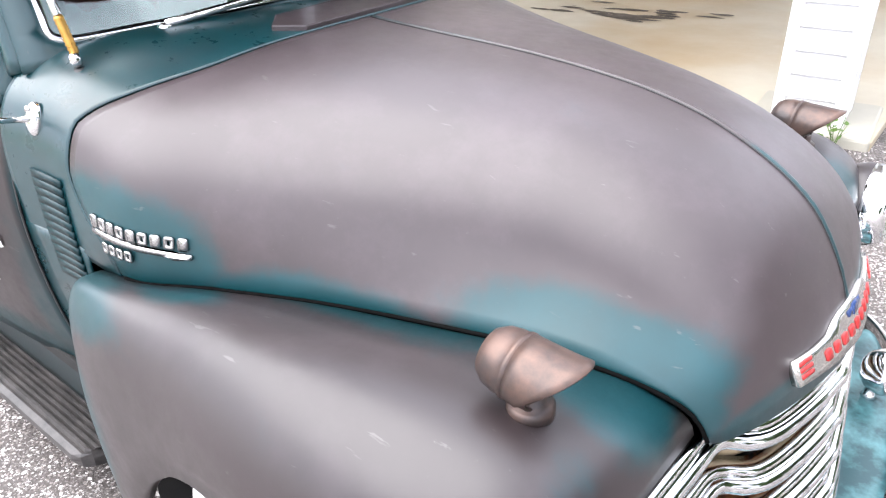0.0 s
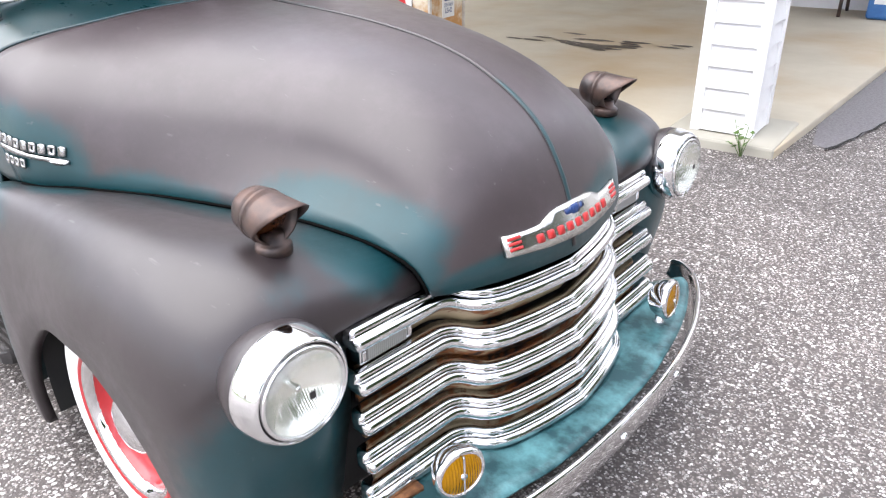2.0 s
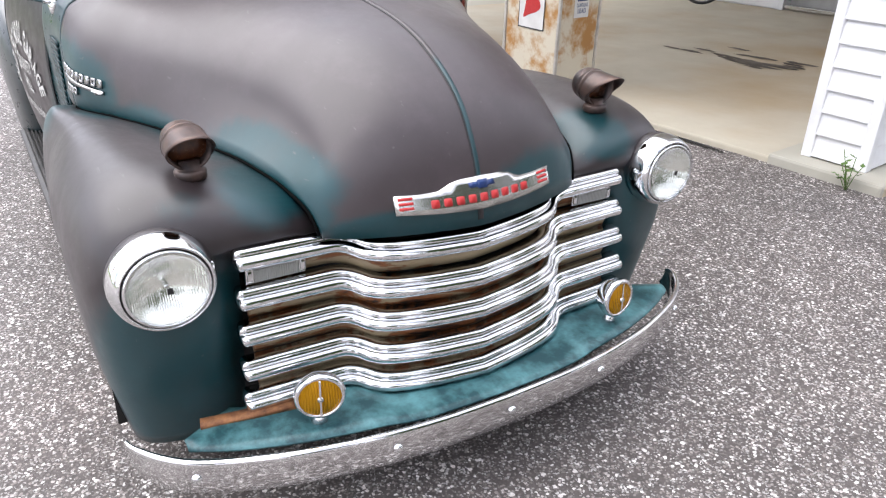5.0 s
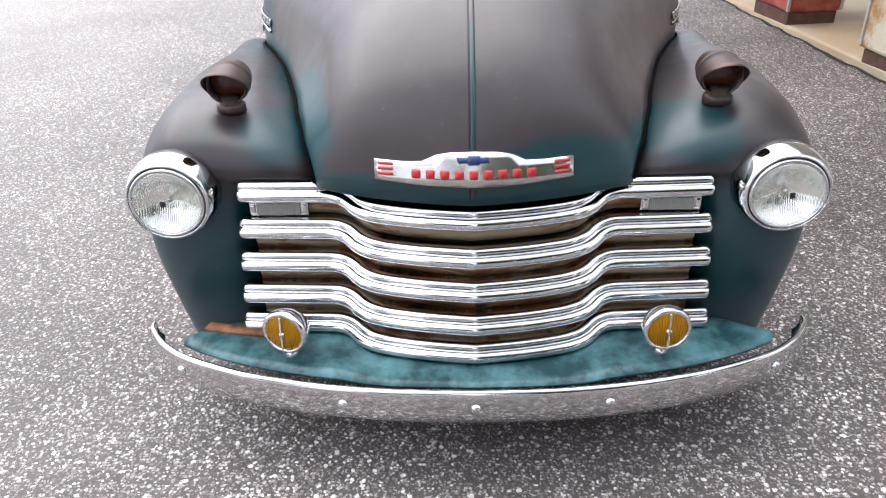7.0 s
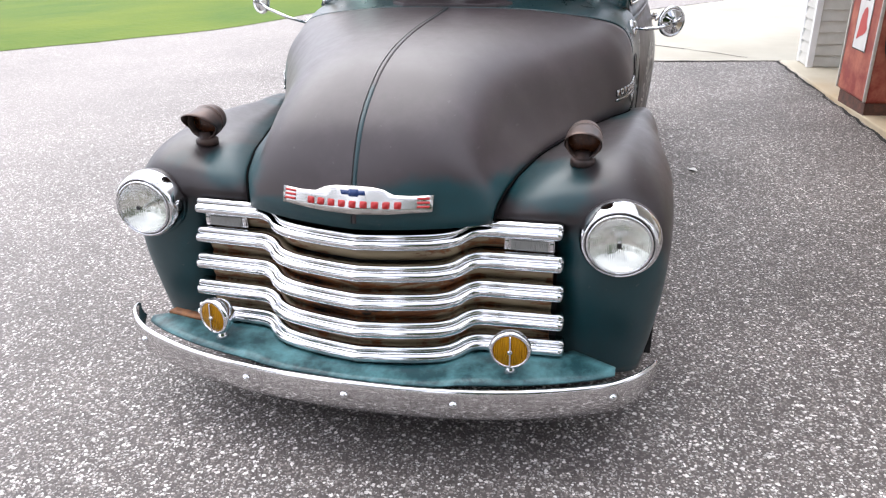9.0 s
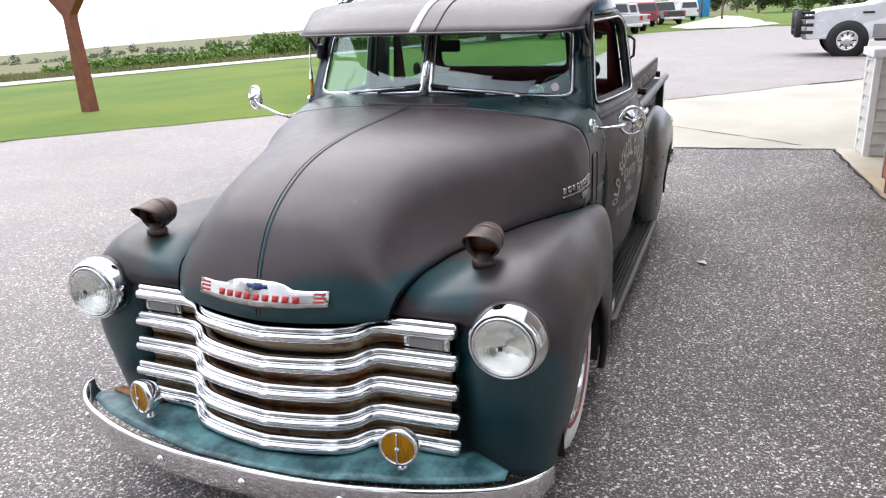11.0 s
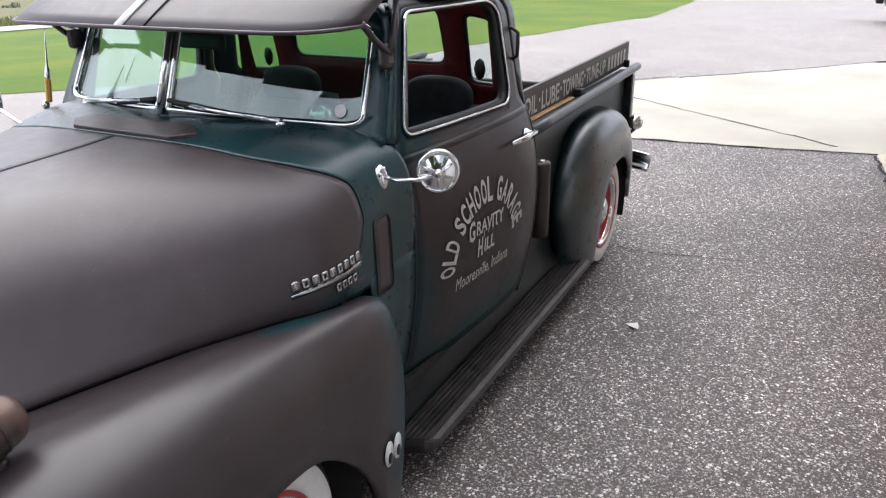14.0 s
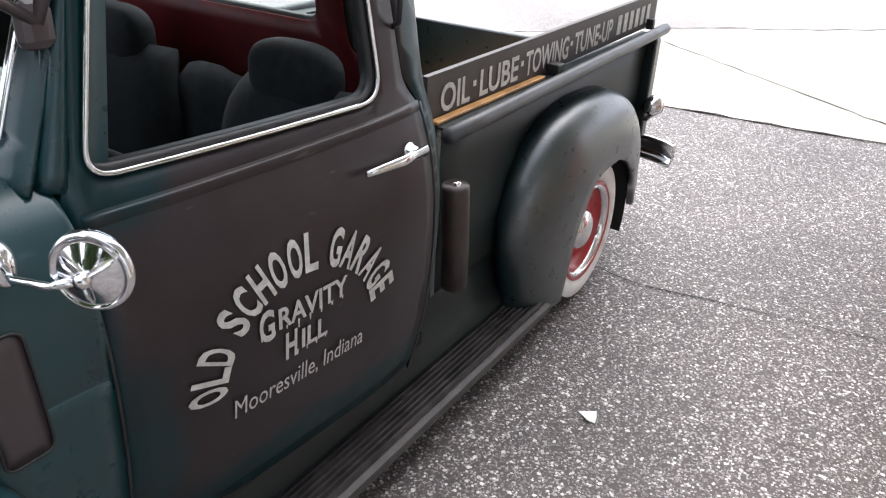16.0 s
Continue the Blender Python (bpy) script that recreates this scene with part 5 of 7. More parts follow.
# ---- door lettering ----
def on_door(sd, dx, dz):
    """dx to the reader's right, dz up, from the middle of the lettering."""
    x = -1.902 - dx * sd
    p = cab_side(x, 0.650 + dz, 0.0048)
    return Vector((x, p.y * sd, p.z))


for sd in SIDES:
    arc, word = [], "OLD SCHOOL GARAGE"
    widths = [0.6 if c == " " else 1.0 for c in word]
    total, run = sum(widths), 0.0
    verts, faces = [], []
    for c, w in zip(word, widths):
        mid = (run + w / 2) / total
        run += w
        if c == " ":
            continue
        ang = radians(lerp(179, 11, mid))
        lv, lf = letters(c)
        x0, x1 = min(v[0] for v in lv), max(v[0] for v in lv)
        for u, v in lv:
            a, b = ((u - x0) / (x1 - x0) - 0.5) * 0.0365, 0.0 + v / 0.73 * 0.086
            rx, rz = 0.215 + b, 0.205 + b
            cx, cz = rx * math.cos(ang), rz * math.sin(ang)
            tx, tz = math.sin(ang), -math.cos(ang)
            verts.append(on_door(sd, cx + tx * a, -0.005 + cz + tz * a))
        faces += [tuple(i + len(verts) - len(lv) for i in f) for f in lf]
    part_vf("lettering", verts, faces, CREAM, doors[sd], "faded white arched lettering", False)
    for text, x0, z0, h, w in (("G", -0.128, 0.085, 0.072, 0.040), ("RAVITY", -0.080, 0.097, 0.050, 0.205), ("H", -0.062, 0.012, 0.068, 0.034), ("ILL", -0.018, 0.020, 0.050, 0.080), ("Mooresville, Indiana", -0.197, -0.070, 0.05, 0.385)):
        lv, lf = letters(text)
        lx = max(v[0] for v in lv)
        lettering("lettering", text, lambda u, v: on_door(sd, x0 + u / lx * w, z0 + v / 0.73 * h), CREAM, doors[sd], "faded white lettering")
    # paint drips under the two middle words
    verts, faces, rnd = [], [], random.Random(8)
    for k in range(13):
        x0, z0 = (-0.122 + 0.033 * k, 0.099) if k < 8 else (-0.055 + 0.028 * (k - 8), 0.022)
        d, w = rnd.uniform(0.008, 0.022), rnd.uniform(0.0022, 0.0036)
        faces.append(tuple(range(len(verts), len(verts) + 4)))
        verts += [on_door(sd, x0 - w, z0), on_door(sd, x0 + w, z0), on_door(sd, x0 + w * 0.5, z0 - d), on_door(sd, x0 - w * 0.5, z0 - d)]
    part_vf("paint_drips", verts, faces, CREAM, doors[sd], "drips of faded white paint", False)

# ---- running boards ----
for sd in SIDES:
    prof = [(0.70, 0.235), (0.74, 0.222)]
    for k in range(6):
        y0 = 0.742 + 0.0190 * k
        prof += [(y0, 0.204), (y0 + 0.004, 0.217), (y0 + 0.011, 0.217), (y0 + 0.015, 0.204)]
    prof += [(0.860, 0.206), (0.877, 0.198), (0.881, 0.182), (0.875, 0.165), (0.865, 0.16), (0.860, 0.19), (0.72, 0.20)]
    xs = [-1.37, -1.375, -1.385, -1.40, -1.42, -1.44, -1.47] + [lerp(-1.52, -3.20, k / 13) for k in range(14)]
    verts = []
    for k, x in enumerate(xs):
        for y, z in prof:
            pull = 0.0 if x < -1.47 else 0.16 * ((x + 1.47) / 0.10) ** 2
            verts.append((x, min(y, 0.881 - pull) * sd, z - 0.035))
    part_vf("running_board", verts, grid_faces(21, len(prof), False, True) + [tuple(range(len(prof))), tuple(20 * len(prof) + j for j in range(len(prof)))], TREAD_RUBBER, truck, "black ribbed rubber covered running board", False)
    verts = []
    for x in (-1.25, -1.8, -2.4, -2.6, -2.8, -3.10):
        for y, z in ((0.69, 0.46), (0.695, 0.36), (0.705, 0.30), (0.722, 0.24), (0.745, 0.205), (0.745, 0.18)):
            verts.append((x, y * sd, z))
    part_vf("sill_apron", verts, grid_faces(6, 6), TEAL_DARK, truck, "teal sill apron over the running board, shade in its colour", True, 0.006)

# ---- wheels ----
def wheel(x, sd):
    m = axis_pose((x, 0.745 * sd, 0.318), (0, sd, 0))
    w = new("wheel")
    w.parent = truck
    tagged(w, "red steel wheel with chrome trim ring and wide whitewall tyre")
    lathe("tyre", [(0.19, -0.08), (0.25, -0.095), (0.295, -0.085), (0.314, -0.06), (0.318, -0.03), (0.318, 0.03), (0.314, 0.058), (0.300, 0.078), (0.284, 0.090)], m, RUBBER, w, n=64)
    lathe("whitewall", [(0.284, 0.090), (0.262, 0.098), (0.235, 0.098), (0.212, 0.090), (0.204, 0.080)], m, WHITEWALL, w, "wide white sidewall", n=64)
    lathe("red_lip", [(0.209, 0.080), (0.211, 0.094), (0.203, 0.099), (0.193, 0.090)], m, RED_PAINT, w, n=64)
    lathe("trim_ring", [(0.199, 0.086), (0.197, 0.094), (0.191, 0.096), (0.183, 0.090), (0.176, 0.080), (0.174, 0.07)], m, CHROME, w, n=64)
    lathe("rim_disc", [(0.175, 0.074), (0.168, 0.056), (0.150, 0.046), (0.125, 0.044), (0.105, 0.054), (0.085, 0.060), (0.0, 0.060)], m, RED_PAINT, w, n=48)
    lathe("hub_cap", [(0.088, 0.056), (0.086, 0.066), (0.075, 0.080), (0.055, 0.092), (0.03, 0.098), (0.0, 0.10)], m, CHROME, w, "small chrome hub cap", n=40)
    return w


for sd in SIDES:
    for x in (-0.60, -3.58):
        wheel(x, sd)

# ---- bed ----
for sd in SIDES:
    side = panel("bed_side", [(-4.34, 0.42), (-2.60, 0.42), (-2.60, 0.962), (-4.34, 0.962)], [], lambda a, b: Vector((a, sd * 0.715, b)), BED_PANEL, truck, "teal bed side with shade in its colour", 0.2, 0.004)
    tube("bed_rail", [(lerp(-2.575, -4.385, k / 10), sd * 0.768, lerp(0.952, 0.986, k / 10)) for k in range(11)], 0.024, RAIL_GREY, truck, "rolled steel top rail")
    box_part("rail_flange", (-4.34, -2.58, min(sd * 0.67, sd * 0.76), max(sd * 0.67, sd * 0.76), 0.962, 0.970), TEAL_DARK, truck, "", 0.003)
    if sd < 0:
        continue
    box_part("wood_strip", (-3.25, -2.58, min(sd * 0.700, sd * 0.728), max(sd * 0.700, sd * 0.728), 0.971, 0.982), WOOD, truck, "varnished wood strip", 0.003)
    sb = box_part("sign_board", (-4.43, -2.57, min(sd * 0.675, sd * 0.695), max(sd * 0.675, sd * 0.695), 0.990, 1.130), varied("dark_brown_board", (0.03, 0.025, 0.022), (0.05, 0.042, 0.037), 12.0, 0.5), truck, "dark side board with hand painted white letters", 0.002)
    box_part("board_stay", (-4.34, -4.31, min(sd * 0.698, sd * 0.73), max(sd * 0.698, sd * 0.73), 0.985, 1.03), BLACK, truck, "", 0.004)
    box_part("board_stay", (-3.36, -3.31, min(sd * 0.698, sd * 0.745), max(sd * 0.698, sd * 0.745), 0.97, 1.01), BLACK, truck, "", 0.004)
    x_from, x_to = -2.635, -3.92
    for text, a, b in (("OIL", 0.0, 0.125), ("LUBE", 0.165, 0.36), ("TOWING", 0.40, 0.66), ("TUNE-UP", 0.70, 0.985)):
        lv, lf = letters(text)
        lx = max(v[0] for v in lv)
        lettering("board_letters", text, lambda u, v: Vector((lerp(x_from, x_to, lerp(a, b, u / lx)), 0.6975, 1.014 + v / 0.73 * 0.082)), CREAM, sb)
    for k in range(3):
        xd = lerp(x_from, x_to, (0.145, 0.38, 0.68)[k])
        box_part("board_dot", (xd - 0.008, xd + 0.008, min(sd * 0.696, sd * 0.6978), max(sd * 0.696, sd * 0.6978), 1.052, 1.068), CREAM, sb, "", 0.0)
    for k in range(6):
        xd = -3.955 - 0.068 * k
        box_part("painted_bar", (xd - 0.040, xd, min(sd * 0.696, sd * 0.6978), max(sd * 0.696, sd * 0.6978), 1.016, 1.094), CREAM, sb, "", 0.0)
for ob in (sb, *sb.children):
    for v in ob.data.vertices:
        v.co.z -= 0.026 * (v.co.x + 4.43) / 1.86
box_part("bed_floor", (-4.32, -2.60, -0.70, 0.70, 0.50, 0.53), WOOD, truck, "wooden bed floor", 0.003)
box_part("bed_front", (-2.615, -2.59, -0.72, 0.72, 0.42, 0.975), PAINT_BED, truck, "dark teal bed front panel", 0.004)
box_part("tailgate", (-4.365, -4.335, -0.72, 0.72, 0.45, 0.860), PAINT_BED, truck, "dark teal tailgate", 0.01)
for sd in SIDES:
    box_part("bed_post", (-4.37, -4.31, 0.735 * sd - 0.03, 0.735 * sd + 0.03, 0.50, 0.95), PAINT_BED, truck, "", 0.008)
REAR = table([
    (0, -3.06, 0.15, 0.72, 0.862, -3.33, 0.11, 2.6), (0.5, -3.055, 0.215, 0.72, 0.866, -3.335, 0.16, 2.6), (1, -3.035, 0.29, 0.72, 0.872, -3.335, 0.22, 2.6), (2, -2.985, 0.46, 0.72, 0.884, -3.33, 0.33, 2.6), (3, -3.02, 0.62, 0.72, 0.895, -3.34, 0.44, 2.6),
    (4, -3.13, 0.775, 0.72, 0.902, -3.38, 0.525, 2.7), (5, -3.29, 0.85, 0.72, 0.905, -3.43, 0.585, 2.7), (6, -3.48, 0.87, 0.72, 0.905, -3.53, 0.61, 2.7), (7, -3.66, 0.862, 0.72, 0.905, -3.63, 0.612, 2.7),
    (8, -3.85, 0.815, 0.72, 0.905, -3.73, 0.585, 2.7), (9, -3.98, 0.73, 0.72, 0.895, -3.83, 0.535, 2.7), (10, -4.065, 0.61, 0.72, 0.885, -3.91, 0.475, 2.7), (11, -4.115, 0.48, 0.72, 0.872, -3.975, 0.40, 2.7), (12, -4.16, 0.37, 0.72, 0.855, -4.05, 0.345, 2.7), (13, -4.18, 0.26, 0.74, 0.840, -4.12, 0.25, 2.7)])
for sd in SIDES:
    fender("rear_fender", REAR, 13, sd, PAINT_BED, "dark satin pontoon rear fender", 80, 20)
    if sd > 0:
        can = tube("fuel_canister", [(-2.600, 0.800, 0.49), (-2.59, 0.804, 0.60), (-2.562, 0.812, 0.78), (-2.556, 0.814, 0.822), (-2.556, 0.814, 0.830)], 0.041, varied("brown_canister", (0.022, 0.015, 0.013), (0.04, 0.026, 0.022), 20.0, 0.42), truck, "brown upright canister beside the bed", 24, scale=lambda k: 0.9 if k > 0.97 else 1.0)
        lathe("canister_cap", [(0.0, 0.012), (0.010, 0.010), (0.012, 0.0)], Matrix.Translation((-2.550, 0.822, 0.830)), CHROME_OLD, can, n=12)
    lathe("tail_lamp", [(0.0, -0.05), (0.03, -0.045), (0.045, 0.0), (0.047, 0.02), (0.04, 0.025), (0.0, 0.03)], axis_pose((-4.30, 0.80 * sd, 0.66), (-1, 0.3 * sd, 0)), CHROME_OLD, truck, "small round tail lamp", n=24)
    box_part("lamp_bracket", (-4.36, -4.24, 0.79 * sd - 0.012, 0.79 * sd + 0.012, 0.60, 0.615), BLACK, truck)
rb = new("rear_bumper")
rb.parent = truck
ys = [0.83 * math.sin(math.pi / 2 * k / 24) for k in range(-24, 25)]
sweep("bumper_bar", [(-4.74 + 0.05 * (abs(y) / 0.83) ** 2.2 + 0.05 * max(0.0, abs(y) / 0.83 - 0.8) ** 2 * 25, y, 0.33) for y in ys], [(-a, b) for a, b in BUMP_SECTION], BUMPER_CHROME, rb, "curved rear bumper")
box_part("chassis", (-4.55, -0.15, -0.42, 0.42, 0.17, 0.32), DARK, truck, "", 0.02)
box_part("splash_apron", (-0.55, -0.12, -0.60, 0.60, 0.20, 0.66), DARK, truck, "", 0.02)

# small things on the left side
tube("door_grab_loop", [(x - 0.050, y - 0.034, z) for x, y, z in ((-2.275, 0.735, 1.405), (-2.265, 0.80, 1.402), (-2.26, 0.824, 1.385), (-2.257, 0.826, 1.34), (-2.256, 0.824, 1.30), (-2.262, 0.80, 1.285), (-2.272, 0.742, 1.282))], 0.007, BLACK, truck, "black wire loop on the door frame")
for k, (x, z) in enumerate(((-1.090, 0.362), (-1.140, 0.358))):
    lathe("fender_sticker", [(0.0, 0.0012), (0.021, 0.001), (0.021, 0.0)], axis_pose((x, 0.8905, z), (0, 1, 0)) @ Matrix.Diagonal((1.15, 2.0, 1, 1)), WHITE_STRIPE, front_fenders[1], "small white oval sticker", n=20)
    lathe("sticker_spot", [(0.0, 0.0016), (0.010, 0.0015), (0.010, 0.0)], axis_pose((x - 0.004, 0.8915, z - 0.016), (0, 1, 0)) @ Matrix.Diagonal((1.2, 1.8, 1, 1)), BLACK, front_fenders[1], n=14)
lathe("window_sticker", [(0.0, 0.002), (0.038, 0.0018), (0.038, 0.0)], axis_pose(back_surf(0.56, 1.215) + Vector((0.014, 0, 0)), (1, 0, 0)) @ Matrix.Diagonal((0.7, 1.2, 1, 1)), BLACK, truck, "dark oval window sticker", n=8)
lathe("window_sticker", [(0.0, 0.002), (0.038, 0.0018), (0.038, 0.0)], axis_pose(back_surf(-0.56, 1.215) + Vector((0.014, 0, 0)), (1, 0, 0)) @ Matrix.Diagonal((0.7, 1.2, 1, 1)), BLACK, truck, "dark oval window sticker", n=8)
box_part("window_sticker", (-2.503, -2.499, -0.05, 0.05, 1.20, 1.222), BLACK, truck, "dark bar shaped window sticker", 0.0)

# the nose stands a little higher and wider, the cab and bed a little shorter and narrower, than the plain tables give
def smooth(k):
    k = min(1.0, max(0.0, k))
    return k * k * (3 - 2 * k)


def true_form(p, upright=False):
    nose, aft = smooth((p.x + 1.0) / 0.85), smooth((-p.x - 1.0) / 0.5)
    if upright:
        return Vector((p.x + 0.02 + 0.012 * max(0.0, -p.x - 1.1), p.y * (1 - 0.028 * aft), p.z))
    rise = 0.021 * nose + 0.018 * aft * math.sin(math.pi * min(1.0, max(0.0, (p.z - 0.2) / 1.45)))
    return Vector((p.x + 0.02 + 0.012 * max(0.0, -p.x - 1.1), p.y * (1 + 0.04 * nose - 0.028 * aft), p.z + rise))


rolling = {}
for ob in list(truck.children):
    if ob.name.startswith("wheel") and not ob.name.startswith("wheel_house"):
        rolling.update({c: Vector((-0.60 if c.data.vertices[0].co.x > -2 else -3.58, 0.745 if c.data.vertices[0].co.y > 0 else -0.745, 0.318)) for c in ob.children_recursive if c.type == "MESH"})
seen = set()
for ob in truck.children_recursive:
    if ob.type != "MESH" or ob.data.name in seen:
        continue
    seen.add(ob.data.name)
    if ob in rolling:
        step = true_form(rolling[ob], True) - rolling[ob]
        for v in ob.data.vertices:
            v.co += step
    else:
        for v in ob.data.vertices:
            v.co = true_form(v.co)

# ---- ground ----
YARD = pose(-0.378, 2.895, 0, 0, 0, 6.2)  # the station's own axes: u along its edge, v towards the building


def fall(x, y):
    """The land falls away from the station and rises a little to the post."""
    x, y = max(x, -160), max(y, -1500)
    up, near = min(1.0, max(0.0, (y - 1.3) / 1.2)), min(1.0, max(0.0, (x + 3.5) / 2.5))
    return 0.045 * up * up * (3 - 2 * up) * near * near * (3 - 2 * near) -0.022 * max(0.0, -x - 18) + 0.014 * max(0.0, -x - 55) - 0.052 * max(0.0, -y - 8)


def sheet(name, outline, step, mat, lift, label, category, wave=0.0):
    def surf(x, y):
        return Vector((x, y, fall(x, y) + lift + wave * noise.noise(Vector((x * 0.35, y * 0.35, 3.1)))))
    ob = panel(name, outline, [], surf, mat, None, label, step, 0.0)
    if ob.data.polygons and ob.data.polygons[0].normal.z < 0:
        ob.data.flip_normals()
    return tagged(ob, label, category, "", "structure")


xs = [-1500, -500, -260, -160, -130, -100, -80, -65, -55, -46, -38, -30, -24, -18, -12, -6, 0, 8, 20, 60, 300, 1500]
ys = [-1500, -500, -260, -160, -130, -100, -80, -60, -45, -34, -26, -20, -15, -11, -8, -4, 0, 8, 20, 60, 300, 1500]
tagged(part_vf("ground", [(x, y, fall(x, y) - 0.06) for x in xs for y in ys], grid_faces(22, 22), FIELD, None, "", True), "wide rough dry field reaching the horizon", "ground", "", "structure")
LOT_EDGE = [(-58, 2.2), (-50, -3.1), (-44, -4.9), (-30.4, -3.4), (-20.8, -2.8), (-13.7, -4.2), (-10.2, -4.7), (-8.4, -5.3), (-7.05, -6.4), (-5.5, -8.0), (-2, -9.6), (6, -11), (16, -12)]
jag = random.Random(5)
edge_fine = []
for (x0, y0), (x1, y1) in zip(LOT_EDGE, LOT_EDGE[1:]):
    k = max(1, int(math.hypot(x1 - x0, y1 - y0) / 0.5))
    edge_fine += [(lerp(x0, x1, i / k) + jag.uniform(-0.06, 0.06), lerp(y0, y1, i / k) + jag.uniform(-0.07, 0.07)) for i in range(k)]
sheet("asphalt_lot", [(x, y - 0.45) for x, y in edge_fine] + [(16, 14), (-58, 14)], 0.8, ASPHALT, 0.0, "worn chip seal asphalt with pale stones", "asphalt")
sheet("lawn", [(-120, 2.4), (-58, 2.3)] + edge_fine + [(16, -12), (16, -33), (-15, -25.5), (-18.5, -24.0), (-33.6, -19.4), (-60, -12.5), (-120, 0)], 1.3, GRASS, 0.006, "bright green mown lawn beside the lot", "lawn", 0.0)
sheet("far_lawn", [(-58, 2.3), (-120, 2.4), (-170, 0), (-170, 60), (-58, 60)], 6.0, GRASS, 0.016, "green grass slope beyond the lot", "lawn", 0.3)
sheet("sand_patch", [(-54, -2.6), (-56, 1.2), (-62, 3.4), (-74, 2.2), (-90, 0.4), (-96, -1.6), (-80, -3.0), (-66, -4.0), (-58, -4.2)], 2.0, varied("pale_sand", (0.42, 0.40, 0.35), (0.6, 0.58, 0.52), 1.0, 0.9), 0.05, "pale sandy worn patch in the grass", "sand", 0.05)
sheet("far_road", [(16, -33.5), (-15, -25.8), (-18.5, -24.2), (-33.6, -19.6), (-60, -12.8), (-60, -17.5), (-41, -24.4), (-25, -30.0), (16, -42)], 2.0, ROAD_GREY, 0.03, "pale narrow road beyond the lawn", "road")
APRON = [(-6.50, -0.9), (-6.72, 1.2), (-6.90, 2.29), (-6.5, 2.5), (-6.5, 13), (-14.9, 13), (-14.2, 3.5), (-12.9, 2.25), (-11.6, 1.1), (-10.4, -0.1), (-9.25, -1.2), (-8.1, -2.1), (-7.0, -1.9)]
sheet("concrete_apron", APRON, 0.5, CONCRETE, 0.008, "pale concrete apron with a saw cut joint", "concrete")
CRACK = varied("black_crack_filler", (0.012, 0.012, 0.012), (0.03, 0.028, 0.026), 30.0, 0.9)


def crack(points, w, name="crack", label="dark jagged crack in the paving", seed=1, lift=0.012):
    r, pts = random.Random(seed), []
    for (x0, y0), (x1, y1) in zip(points, points[1:]):
        k = max(2, int(math.hypot(x1 - x0, y1 - y0) / 0.12))
        pts += [(lerp(x0, x1, i / k) + r.uniform(-0.02, 0.02), lerp(y0, y1, i / k) + r.uniform(-0.02, 0.02)) for i in range(k)]
    verts = []
    for i, (x, y) in enumerate(pts):
        (xa, ya), (xb, yb) = pts[max(0, i - 1)], pts[min(len(pts) - 1, i + 1)]
        n = Vector((-(yb - ya), xb - xa, 0)).normalized()
        ww = w * r.uniform(0.3, 1.0)
        z = fall(x, y) + lift
        verts += [(x + n.x * ww, y + n.y * ww, z), (x - n.x * ww, y - n.y * ww, z)]
    tagged(part_vf(name, verts, grid_faces(len(pts), 2), CRACK, None, "", False), label, "crack", "", "structure")


crack([(-10.4, -0.07), (-11.6, 1.13), (-12.95, 2.25), (-14.2, 3.5)], 0.022, seed=2)
crack([(-13.0, 2.35), (-13.6, 3.0), (-14.3, 3.6)], 0.07, seed=3)
crack([(-10.5, -0.15), (-9.25, -1.25), (-8.1, -2.1)], 0.02, seed=6)
crack([(-9.1, -0.85), (-8.55, -0.1), (-7.75, 1.0), (-6.95, 2.07)], 0.012, "joint", "thin dark saw cut joint", 4)
crack([(-3.9, -0.2), (-3.8, 1.0), (-3.95, 1.8), (-4.0, 2.3)], 0.004, seed=8, lift=0.004)
crack([(-6.62, 0.3), (-6.72, 1.3), (-6.88, 2.4)], 0.012, seed=9)
crack([(-6.85, 2.255), (-5.9, 2.335), (-4.88, 2.425), (-3.8, 2.53), (-2.5, 2.64), (-1.1, 2.76)], 0.02, "joint", "dark dirt line along the slab edge", 10, 0.006)
# smoother grey ramp of newer asphalt up to the slab
patch = varied("smooth_grey_asphalt", (0.125, 0.118, 0.126), (0.225, 0.212, 0.222), 60.0, 0.6, 0.0, 8.0, relief=0.4, distance=0.003)
sheet("asphalt_ramp", [(-0.26, 3.32), (-0.36, 3.75), (-0.40, 4.8), (-0.44, 6.2), (0.13, 6.3), (0.04, 5.3), (0.0, 4.85), (-0.06, 4.5), (-0.05, 4.1), (-0.08, 3.7), (-0.13, 3.5), (-0.15, 3.28)], 0.3, patch, 0.003, "smooth grey asphalt ramp beside the slab", "asphalt")
crack([(-0.17, 3.22), (-0.12, 3.5), (-0.07, 3.72), (-0.04, 4.1), (-0.05, 4.5), (0.01, 4.87)], 0.012, "crack", "dark crack along the asphalt ramp", 17)


def yard_box(name, ext, mat, label, category, bevel=0.01, kind="structure"):
    return tagged(box_part(name, ext, mat, None, "", bevel, YARD), label, category, "", kind)


